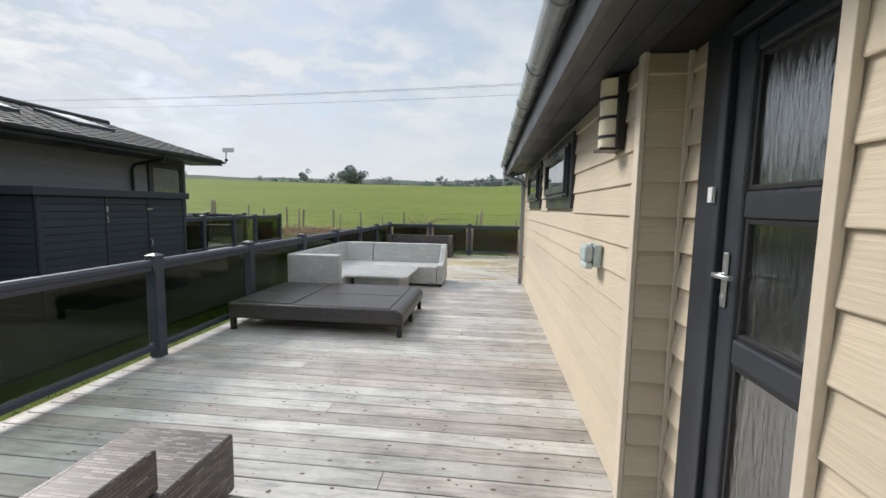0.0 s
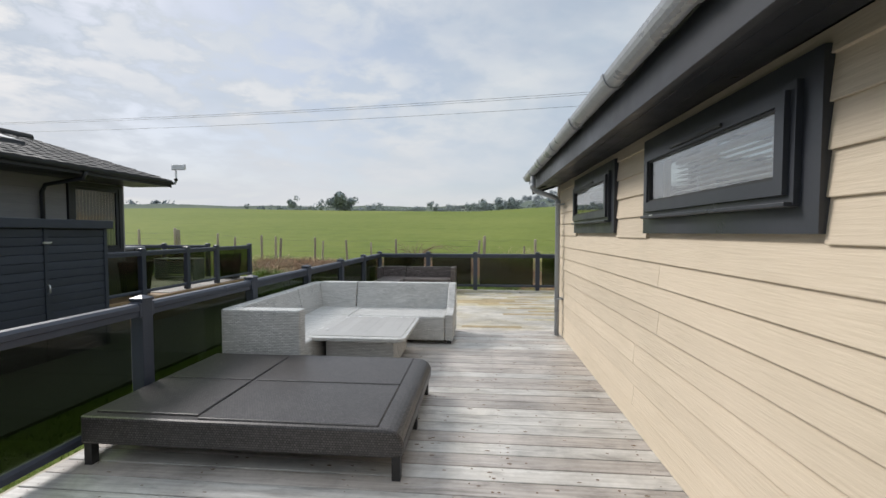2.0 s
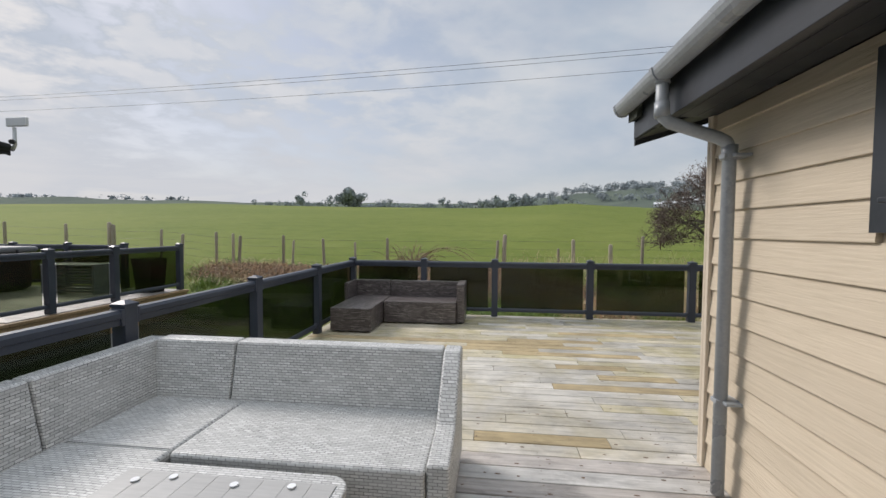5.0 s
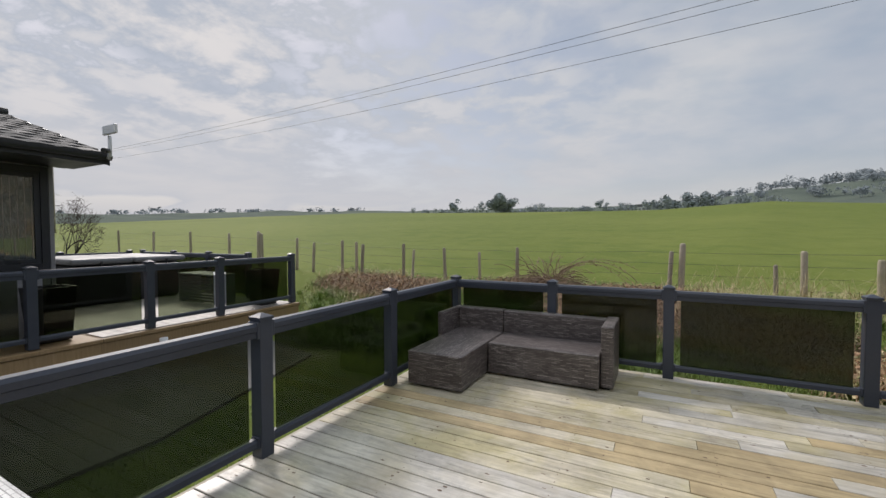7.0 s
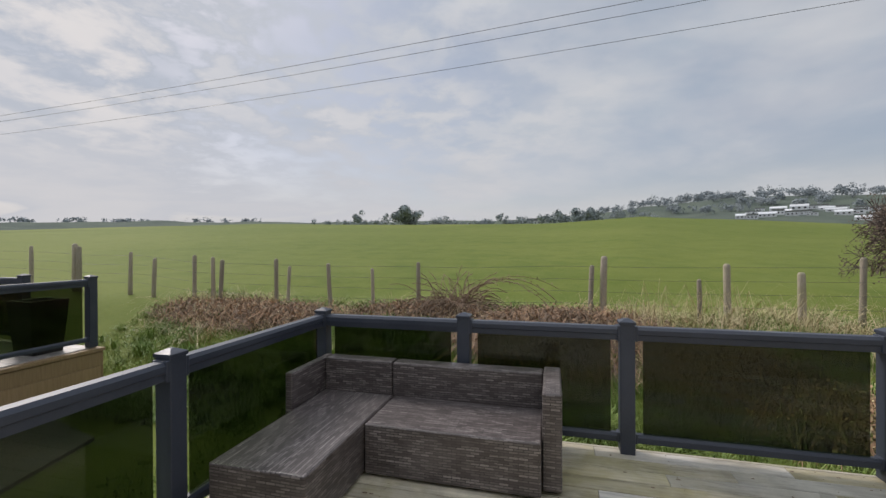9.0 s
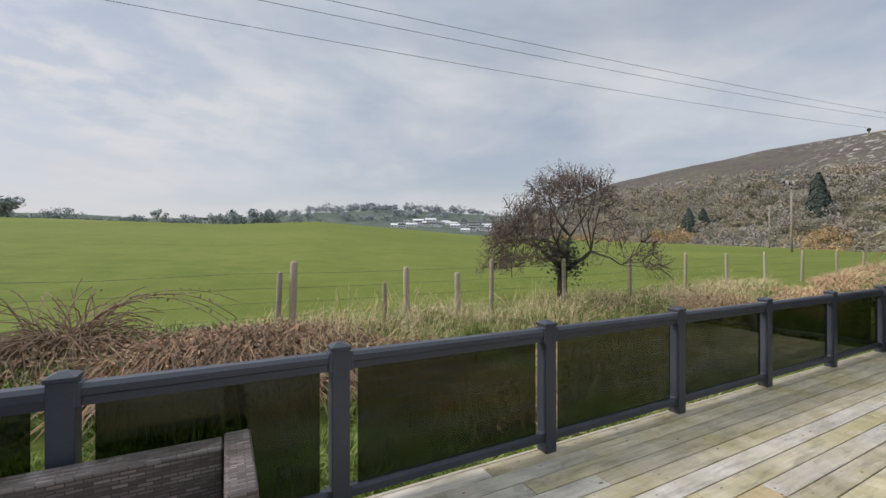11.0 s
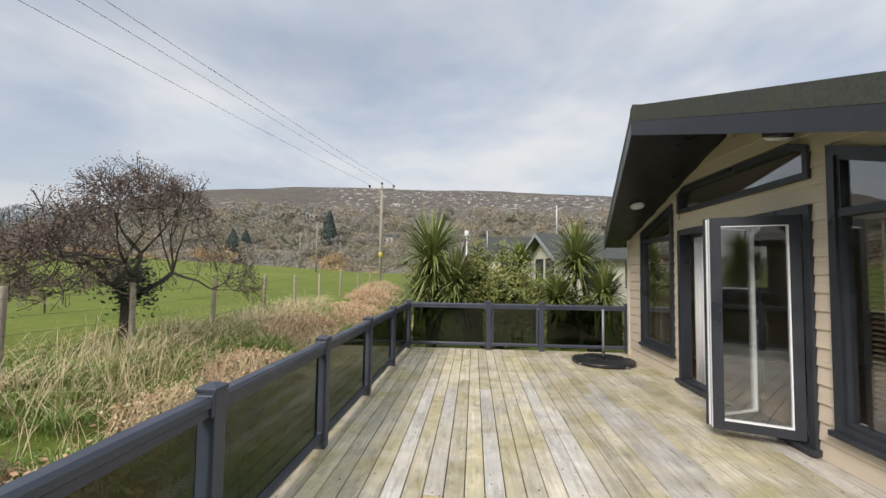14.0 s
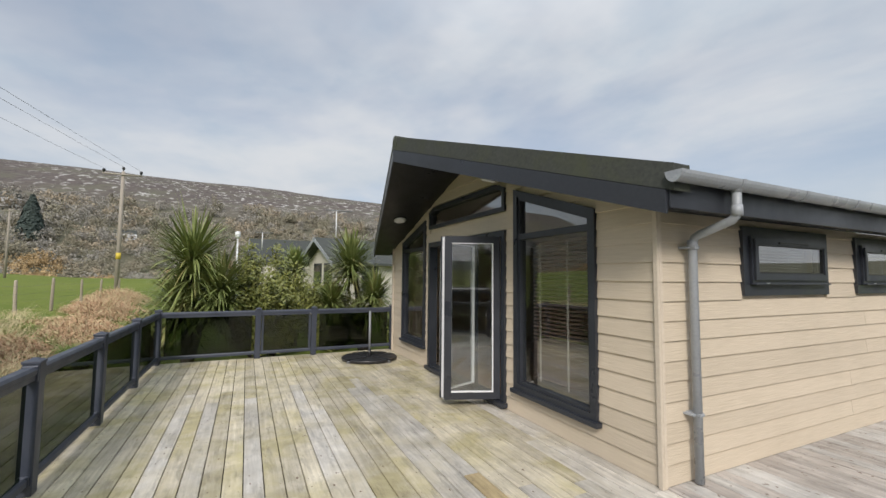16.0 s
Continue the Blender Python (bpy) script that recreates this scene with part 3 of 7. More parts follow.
def rail_run(name, a, b, stops, label, glass=G_tint, z0=0.0, gate=()):
    """A railing from a to b; stops are the distances of the posts along it."""
    a, b = Vector((*a, z0)), Vector((*b, z0))
    d = (b - a).normalized()
    turn = math.degrees(math.atan2(d.y, d.x))
    run = thing(name, label, "railing", "deck railings", tuple(a + d * stops[0]))
    for s in stops:
        p = a + d * s
        piece("post", post_mesh(), run, pose(p.x, p.y, p.z))
    for i, (s, e) in enumerate(zip(stops, stops[1:])):
        mid, w = a + d * ((s + e) / 2), e - s - 0.104
        gated = i in gate

        def top(bm, w=w):
            prof = [(-0.036, 0.845), (0.036, 0.845), (0.036, 0.885), (0.045, 0.892), (0.045, 0.925), (0.030, 0.945), (-0.030, 0.945), (-0.045, 0.925), (-0.045, 0.892), (-0.036, 0.885)]
            extrude_poly(bm, prof, "x", -w / 2, w / 2)
            for sx in (-1, 1):
                box(bm, sx * w / 2 - 0.02, sx * w / 2 + 0.02, -0.05, 0.05, 0.838, 0.952, 0.006)

        def low(bm, w=w):
            prof = [(-0.030, 0.085), (0.030, 0.085), (0.030, 0.125), (0.018, 0.145), (-0.018, 0.145), (-0.030, 0.125)]
            extrude_poly(bm, prof, "x", -w / 2, w / 2)
            for sx in (-1, 1):
                box(bm, sx * w / 2 - 0.018, sx * w / 2 + 0.018, -0.036, 0.036, 0.078, 0.152, 0.005)

        def sheet(bm, w=w, g=0.06 if not gated else 0.045):
            box(bm, -w / 2 + g, w / 2 - g, -0.004, 0.004, 0.135, 0.865, 0.001, 1)

        m = pose(mid.x, mid.y, mid.z, 0, 0, turn)
        wk = round(w, 3)
        piece("gate_top" if gated else "top_rail", shared(("top_rail", wk), top, M_rail), run, m)
        piece("gate_bottom" if gated else "bottom_rail", shared(("bottom_rail", wk), low, M_rail), run, m)
        g = piece("glass_panel", shared(("glass_panel", wk, gated), sheet, G_gate if gated else glass), run, m)
        if gated:
            def stile(bm, w=w):
                box(bm, -0.022, 0.022, -0.018, 0.018, 0.14, 0.86, 0.004)

            def latch(bm):
                box(bm, -0.03, 0.05, -0.05, -0.028, 0.83, 0.87, 0.004)
                tube(bm, [(0.05, -0.04, 0.85), (0.05, -0.04, 0.80)], 0.010, 8)
            for sx in (-1, 1):
                q = mid + d * (sx * (w / 2 - 0.03))
                piece("gate_stile", shared(("gate_stile",), stile, M_rail), run, pose(q.x, q.y, q.z, 0, 0, turn))
            q = mid + d * (w / 2 - 0.02)
            piece("latch", shared(("latch",), latch, M_steel), run, pose(q.x, q.y, q.z, 0, 0, turn))
    return run


RX, RY, EX = -3.85, 4.43, 6.815
rail_run("deck_railing", (RX, RY), (RX, -11.4), [0.0, 1.55, 3.10, 4.67, 6.22, 7.79, 9.34, 10.90, 12.46, 14.02, 15.58], "blue-grey railing with smoked glass panels along the deck side")
rail_run("deck_railing", (RX + 0.104, RY), (EX, RY), [1.196, 2.436, 4.031, 5.646, 7.246, 8.90], "blue-grey railing with smoked glass panels facing the field")
rail_run("deck_railing", (EX, RY), (EX, -0.04), [0.0, 1.67, 2.74, 4.46], "blue-grey railing with a glass gate beside the palms", gate=(1,))


# the end bays of the field railing, which butt on the corner posts
field_rail = [o for o in scene.objects if o.type == "EMPTY" and o.name.startswith("deck_railing")][1]
for x0, x1 in ((RX, -2.55), (5.154, EX)):
    mx, w = (x0 + x1) / 2, x1 - x0 - 0.104
    bm = bmesh.new()
    extrude_poly(bm, [(RY - 0.036, 0.845), (RY + 0.036, 0.845), (RY + 0.045, 0.892), (RY + 0.045, 0.925), (RY + 0.03, 0.945), (RY - 0.03, 0.945), (RY - 0.045, 0.925), (RY - 0.045, 0.892)], "x", mx - w / 2, mx + w / 2)
    part("top_rail", bm, M_rail, field_rail)
    bm = bmesh.new()
    extrude_poly(bm, [(RY - 0.03, 0.085), (RY + 0.03, 0.085), (RY + 0.03, 0.125), (RY + 0.018, 0.145), (RY - 0.018, 0.145), (RY - 0.03, 0.125)], "x", mx - w / 2, mx + w / 2)
    part("bottom_rail", bm, M_rail, field_rail)
    bpart("glass_panel", (mx - w / 2 + 0.06, mx + w / 2 - 0.06, RY - 0.004, RY + 0.004, 0.135, 0.865), G_tint, field_rail, 0.001, segs=1)

# ---- our lodge: shell ----
W, SL, ZE, DEEP, LONG = 6.65, 0.325, 2.25, 0.19, -14.0
CX = W / 2


def wall_top(x):
    return ZE + SL * min(x, W - x)


GW = (0.63, 1.95, 0.30, 2.305, 2.735)     # near tall window: x0, x1, sill, top at x0, top at x1
FW = (4.77, 6.00, 0.36, 2.69, 2.345)      # far tall window
DO = (2.15, 4.60, 0.08, 2.25)             # folding door
TR = (2.15, 4.60, 2.50, 2.80, 2.88)       # transom: x0, x1, bottom, ends, middle


def opening_top(op, x):
    return op[3] + (op[4] - op[3]) * (x - op[0]) / (op[1] - op[0])


gable = thing("wall_north", "cream lap-clad gable wall with tall dark-framed windows", "wall", at=(CX, -0.08, 0), kind="structure")
bm = bmesh.new()
Y0, Y1 = -0.15, -0.012
for x0, x1 in ((0.0, GW[0]), (GW[1], DO[0]), (DO[1], FW[0]), (FW[1], W)):
    extrude_poly(bm, [(x0, -0.3), (x1, -0.3), (x1, wall_top(x1)), (x0, wall_top(x0))], "y", Y0, Y1)
for op in (GW, FW):
    extrude_poly(bm, [(op[0], -0.3), (op[1], -0.3), (op[1], op[2]), (op[0], op[2])], "y", Y0, Y1)
    extrude_poly(bm, [(op[0], op[3]), (op[1], op[4]), (op[1], wall_top(op[1])), (op[0], wall_top(op[0]))], "y", Y0, Y1)
extrude_poly(bm, [(DO[0], -0.3), (DO[1], -0.3), (DO[1], DO[2]), (DO[0], DO[2])], "y", Y0, Y1)
extrude_poly(bm, [(DO[0], DO[3]), (DO[1], DO[3]), (DO[1], TR[2]), (DO[0], TR[2])], "y", Y0, Y1)
extrude_poly(bm, [(TR[0], TR[3]), (TR[0] + 0.2, TR[4]), (TR[1] - 0.2, TR[4]), (TR[1], TR[3]), (TR[1], wall_top(TR[1])), (CX, wall_top(CX)), (TR[0], wall_top(TR[0]))], "y", Y0, Y1)
part("wall_core", bm, M_siding, gable)

W1, W2 = (-2.66, -1.13, 1.49, 2.135), (-4.85, -3.31, 1.49, 2.135)
REC0, REC1 = -6.405, -7.53
SOF = 2.20
side = thing("wall_west", "cream lap-clad side wall with two dark-framed slot windows", "wall", at=(0.08, -3.2, 0), kind="structure")
bm = bmesh.new()


def side_core(y0, y1, z0, z1):
    box(bm, 0.012, 0.15, y0, y1, z0, z1)


side_core(W1[1], -0.002, -0.3, SOF)
side_core(W2[1], W1[0], -0.3, SOF)
side_core(REC0 + 0.15, W2[0], -0.3, SOF)
for w in (W1, W2):
    side_core(w[0], w[1], -0.3, w[2])
    side_core(w[0], w[1], w[3], SOF)
box(bm, 0.012, DEEP + 0.15, REC0 + 0.012, REC0 + 0.15, -0.3, SOF)
box(bm, DEEP + 0.012, DEEP + 0.15, -6.753, REC0 + 0.012, -0.3, SOF)
box(bm, DEEP + 0.012, DEEP + 0.15, -7.515, -6.753, 2.18, SOF)
box(bm, 0.012, DEEP + 0.15, REC1 - 0.15, REC1 - 0.012, -0.3, SOF)
box(bm, 0.012, 0.15, LONG, REC1 - 0.15, -0.3, SOF)
part("wall_core", bm, M_siding, side)
bm = bmesh.new()
box(bm, W - 0.15, W, LONG, -0.16, -0.3, ZE - 0.02)
box(bm, 0.16, W - 0.16, LONG, LONG + 0.15, -0.3, ZE - 0.02)
tagged(part("wall_south", bm, M_siding, None), "plain cream lodge walls at the back and far side", "wall", kind="structure")
# rooms behind the glass
bm = bmesh.new()
box(bm, 0.42, W - 0.16, LONG + 0.16, -0.16, -0.10, -0.02)
tagged(part("floor_inside", bm, M_infl, None), "dark wooden floor indoors", "floor", kind="structure")
bm = bmesh.new()
box(bm, 0.42, W - 0.16, -4.62, -4.50, -0.02, 2.20)
box(bm, 0.16, 0.20, -4.45, -0.90, 1.0, 1.45)
tagged(part("wall_inside", bm, M_inw, None), "dim beige partition wall indoors", "wall", kind="structure")
bm = bmesh.new()
extrude_poly(bm, [(0.42, wall_top(0.42) - 0.03), (CX, wall_top(CX) - 0.03), (W - 0.16, wall_top(0.16) - 0.03), (W - 0.16, wall_top(0.16) - 0.08), (CX, wall_top(CX) - 0.10), (0.42, wall_top(0.42) - 0.08)], "y", LONG + 0.16, -0.16)
tagged(part("ceiling", bm, M_inw, None), "pale sloping ceiling inside the lodge", "ceiling", kind="structure")

# corner trims
trims = thing("trim", "cream corner boards of the cladding", "trim", at=(0, 0, 0), kind="structure")
for dims in ((-0.028, 0.012, 0.004, 0.030, 0.0, 2.26), (-0.028, -0.004, -0.032, 0.002, 0.0, SOF), (-0.028, -0.004, REC0 - 0.016, REC0 + 0.055, 0.0, SOF),
             (-0.028, -0.004, REC1 - 0.036, REC1 + 0.004, 0.0, SOF), (DEEP - 0.03, DEEP - 0.004, REC0 - 0.030, REC0 - 0.020, 0.0, SOF), (W - 0.045, W + 0.028, 0.004, 0.030, 0.0, 2.28)):
    bpart("corner_board", dims, M_trim, trims, 0.003)

# ---- roof ----
OVX, OV0, OVR = 0.36, 0.335, 1.13


def eave_y(x):
    """How far the gable overhang reaches at x: deepest at the ridge."""
    return OV0 + (OVR - OV0) * (1 - abs(x - CX) / (CX + OVX))


def roof_z(x):
    return ZE + SL * (CX - abs(x - CX))


roof = thing("roof", "low-pitched tiled lodge roof with black barge boards and deep pointed overhang", "roof", at=(CX, -5, 2.3), kind="structure")
for sx in (-1, 1):
    xe, xr = CX + sx * (CX + OVX), CX
    # soffit under the gable overhang
    v = []
    for x, y in ((xe, 0.0), (xe, eave_y(xe)), (xr, OVR), (xr, 0.0)):
        for dz in (0.0, 0.03):
            v.append((x, y, roof_z(x) + dz))
    f = [(0, 2, 4, 6), (1, 7, 5, 3), (0, 1, 3, 2), (2, 3, 5, 4), (4, 5, 7, 6), (6, 7, 1, 0)]
    mesh_ob("soffit_panel", v, f, M_soffit, roof)
    # barge board along the edge
    v = []
    for x, y in ((xe, eave_y(xe)), (xr, OVR)):
        for dy in (0.004, 0.030):
            for dz in (-0.035, 0.135):
                v.append((x, y + dy, roof_z(x) + dz))
    f = [(0, 1, 3, 2), (4, 6, 7, 5), (0, 4, 5, 1), (2, 3, 7, 6), (1, 5, 7, 3), (0, 2, 6, 4)]
    mesh_ob("barge_board", v, f, M_fascia, roof)
    # verge above it, stained with moss
    v = []
    xv = CX + sx * (CX + OVX + 0.05)
    for x, y in ((xv, eave_y(xv)), (xr, OVR)):
        for dy in (-0.16, 0.016):
            for dz in (0.139, 0.335):
                v.append((x, y + dy, roof_z(x) + dz))
    mesh_ob("verge", v, f, M_moss, roof)
    # deck of the slope
    v = []
    for x, y in ((xe, LONG - 0.2), (xe, eave_y(xe) - 0.02), (xr, OVR - 0.02), (xr, LONG - 0.2)):
        for dz in (0.10, 0.135):
            v.append((x, y, roof_z(x) + dz))
    f2 = [(0, 2, 4, 6), (1, 7, 5, 3), (0, 1, 3, 2), (2, 3, 5, 4), (4, 5, 7, 6), (6, 7, 1, 0)]
    mesh_ob("roof_board", v, f2, M_soffit, roof)
    # tile courses, each lapped on the one below
    for c in range(11):
        s0, s1 = c / 11, (c + 1) / 11 + 0.02
        xa, xb = xv + (xr - xv) * s0, xv + (xr - xv) * min(s1, 1)
        ya, yb = eave_y(xa) - 0.17, eave_y(xb) - 0.17
        za, zb = roof_z(xa) + 0.215, roof_z(xb) + 0.192
        n, v, f3 = 60, [], []
        for i in range(n + 1):
            t = i / n
            y = (LONG - 0.2) * (1 - t)
            bumpz = 0.018 * (i % 2)
            v += [(xa, y + ya * t, za + bumpz), (xb, y + yb * t, zb + bumpz), (xa, y + ya * t, za - 0.03 + bumpz)]
        for i in range(n):
            a = 3 * i
            f3 += [(a, a + 3, a + 4, a + 1), (a, a + 2, a + 5, a + 3)]
        mesh_ob("tile_course", v, f3, M_tile, roof)
    # eave fascia and soffit along the side
    bpart("fascia_board", (min(xe + sx * 0.014, xe - sx * 0.024), max(xe + sx * 0.014, xe - sx * 0.024), LONG, eave_y(xe) - 0.004, 2.14, 2.40), M_fascia, roof, 0.003)
    x_in = -0.002 if sx < 0 else W + 0.002
    for k in range(3):
        xa, xb = xe - sx * (0.03 + k * 0.11), xe - sx * (0.03 + k * 0.11 + 0.106)
        bpart("soffit_board", (min(xa, xb), max(xa, xb), LONG, 0.0, SOF, SOF + 0.012), M_fascia, roof, 0.002)
bm = bmesh.new()
tube(bm, [(CX, LONG, roof_z(CX) + 0.255), (CX, OVR + 0.01, roof_z(CX) + 0.255)], 0.095, 8)
part("ridge_tile", bm, M_moss, roof)
bm = bmesh.new()
box(bm, 0.0, DEEP + 0.15, REC1, REC0, SOF, SOF + 0.012)
part("soffit_board", bm, M_soffit, roof)

# gutter and downpipe
gutter = thing("gutter", "grey plastic half-round gutter with brackets under the eave", "gutter", at=(-0.44, 0.36, 2.36), kind="structure")
bm = bmesh.new()
prof = [(-0.44 + 0.062 * math.cos(a), 2.385 + 0.075 * math.sin(a)) for a in [math.pi + math.pi * k / 10 for k in range(11)]]
prof += [(-0.44 + 0.052 * math.cos(a), 2.387 + 0.063 * math.sin(a)) for a in [2 * math.pi - math.pi * k / 10 for k in range(11)]]
extrude_poly(bm, prof, "y", LONG, 0.37)
extrude_poly(bm, [(-0.44 + 0.066 * math.cos(a), 2.385 + 0.08 * math.sin(a)) for a in [math.pi + math.pi * k / 10 for k in range(11)]], "y", 0.36, 0.385)
part("channel", bm, M_gutter, gutter)
bm = bmesh.new()
for y in [-0.33 - 0.9 * k for k in range(15)]:
    ring = [(-0.44 + 0.070 * math.cos(a), 2.385 + 0.084 * math.sin(a)) for a in [math.pi + math.pi * k / 8 for k in range(9)]] + [(-0.44 + 0.064 * math.cos(a), 2.385 + 0.077 * math.sin(a)) for a in [2 * math.pi - math.pi * k / 8 for k in range(9)]]
    extrude_poly(bm, ring, "y", y - 0.02, y + 0.02)
part("brackets", bm, M_gutter, gutter)
pipe = thing("downpipe", "pale grey plastic downpipe with an offset at the lodge corner", "downpipe", at=(-0.085, -0.33, 0), kind="structure")
bm = bmesh.new()
tube(bm, [(-0.44, -0.33, 2.36), (-0.44, -0.33, 2.16), (-0.43, -0.33, 2.12), (-0.40, -0.33, 2.09), (-0.14, -0.33, 2.00), (-0.105, -0.33, 1.98), (-0.085, -0.33, 1.94), (-0.085, -0.33, 0.015)], 0.034, 14)
part("pipe", bm, M_gutter, pipe)
for z0, z1, x in ((2.12, 2.20, -0.44), (1.88, 1.96, -0.085), (2.30, 2.36, -0.44)):
    bm = bmesh.new()
    tube(bm, [(x, -0.33, z0), (x, -0.33, z1)], 0.040, 14)
    part("socket", bm, M_gutter, pipe)
for z in (1.90, 0.55):
    bpart("clip", (-0.125, -0.004, -0.36, -0.30, z - 0.012, z + 0.012), M_gutter, pipe, 0.004)
    bpart("clip", (-0.09, -0.005, -0.40, -0.26, z - 0.010, z + 0.008), M_gutter, pipe, 0.004)


# ---- windows and doors ----
def frame_poly(bm, pts, t, y0, y1):
    """A frame of width t inside the outline pts (x, z), between y0 and y1."""
    n = len(pts)
    c = Vector((sum(p[0] for p in pts) / n, sum(p[1] for p in pts) / n))
    inner = []
    for i in range(n):
        p0, p1, p2 = (Vector(pts[(i + k) % n]) for k in (-1, 0, 1))
        d1, d2 = (p1 - p0).normalized(), (p2 - p1).normalized()
        n1, n2 = Vector((-d1.y, d1.x)), Vector((-d2.y, d2.x))
        n1, n2 = (n1 if n1.dot(c - p1) > 0 else -n1), (n2 if n2.dot(c - p1) > 0 else -n2)
        k = n1 + n2
        inner.append(p1 + k * (t / max(0.2, k.dot(n1))))
    v = [[bm.verts.new((p[0], y, p[1])) for p in ring] for ring, y in ((pts, y0), (inner, y0), (pts, y1), (inner, y1))]
    fs = []
    for i in range(n):
        j = (i + 1) % n
        fs += [bm.faces.new((v[0][i], v[0][j], v[1][j], v[1][i])), bm.faces.new((v[2][i], v[3][i], v[3][j], v[2][j])),
               bm.faces.new((v[0][i], v[2][i], v[2][j], v[0][j])), bm.faces.new((v[1][i], v[1][j], v[3][j], v[3][i]))]
    bmesh.ops.recalc_face_normals(bm, faces=fs)
    return [tuple(p) for p in inner]


def tall_window(name, op, label, mull):
    win = thing(name, label, "window", "gable windows", ((op[0] + op[1]) / 2, 0, op[2]), "structure")
    out = [(op[0], op[2]), (op[1], op[2]), (op[1], op[4]), (op[0], op[3])]
    bm = bmesh.new()
    inn = frame_poly(bm, out, 0.075, -0.10, 0.040)
    part("window_frame", bm, M_grey, win)
    bm = bmesh.new()
    frame_poly(bm, inn, 0.035, -0.06, 0.018)
    part("inner_frame", bm, M_grey, win)
    zt = min(op[3], op[4]) - 0.17
    bpart("transom_bar", (op[0] + 0.07, op[1] - 0.07, -0.06, 0.024, zt - 0.035, zt + 0.035), M_grey, win)
    bpart("window_sill", (op[0] - 0.03, op[1] + 0.03, 0.0, 0.075, op[2] - 0.035, op[2] + 0.012), M_grey, win)
    x0, x1 = op[0] + 0.105, op[1] - 0.105
    bm = bmesh.new()
    box(bm, x0, x1, -0.026, -0.020, op[2] + 0.11, zt - 0.03)
    part("pane", bm, G_clear, win).visible_shadow = False
    bm = bmesh.new()
    extrude_poly(bm, [(x0, zt + 0.03), (x1, zt + 0.03), (x1, opening_top(op, x1) - 0.11), (x0, opening_top(op, x0) - 0.11)], "y", -0.026, -0.020)
    part("pane", bm, G_clear, win).visible_shadow = False
    blind = thing("venetian_blind", "dark brown venetian blind with pale tapes behind the glass", "blind", "blinds", ((x0 + x1) / 2, -0.19, zt))
    bpart("head_rail", (x0, x1, -0.22, -0.17, zt - 0.10, zt - 0.06), M_blind, blind)
    z = zt - 0.13
    i = 0
    while z > op[2] + 0.14:
        piece("slat", shared(("slat", name), lambda bm: box(bm, -(x1 - x0) / 2 + 0.01, (x1 - x0) / 2 - 0.01, -0.024, 0.024, -0.0015, 0.0015), M_blind), blind, pose((x0 + x1) / 2, -0.195, z, -35, 0, 0))
        z -= 0.045
    for k in mull:
        xm = x0 + (x1 - x0) * k
        bpart("tape", (xm - 0.014, xm + 0.014, -0.168, -0.165, op[2] + 0.12, zt - 0.08), M_tape, blind, 0)
    return win


tall_window("window_1", GW, "tall dark-framed gable window with a sloping top light", (0.44, 0.86))
tall_window("window_2", FW, "tall dark-framed gable window at the far corner", (0.35, 0.75))
win = thing("window_3", "low wide transom window with clipped corners over the folding door", "window", "gable windows", ((TR[0] + TR[1]) / 2, 0, TR[2]), "structure")
bm = bmesh.new()
inn = frame_poly(bm, [(TR[0], TR[2]), (TR[1], TR[2]), (TR[1], TR[3]), (TR[1] - 0.2, TR[4]), (TR[0] + 0.2, TR[4]), (TR[0], TR[3])], 0.06, -0.10, 0.040)
part("window_frame", bm, M_grey, win)
bm = bmesh.new()
extrude_poly(bm, inn, "y", -0.026, -0.020)
part("pane", bm, G_clear, win).visible_shadow = False


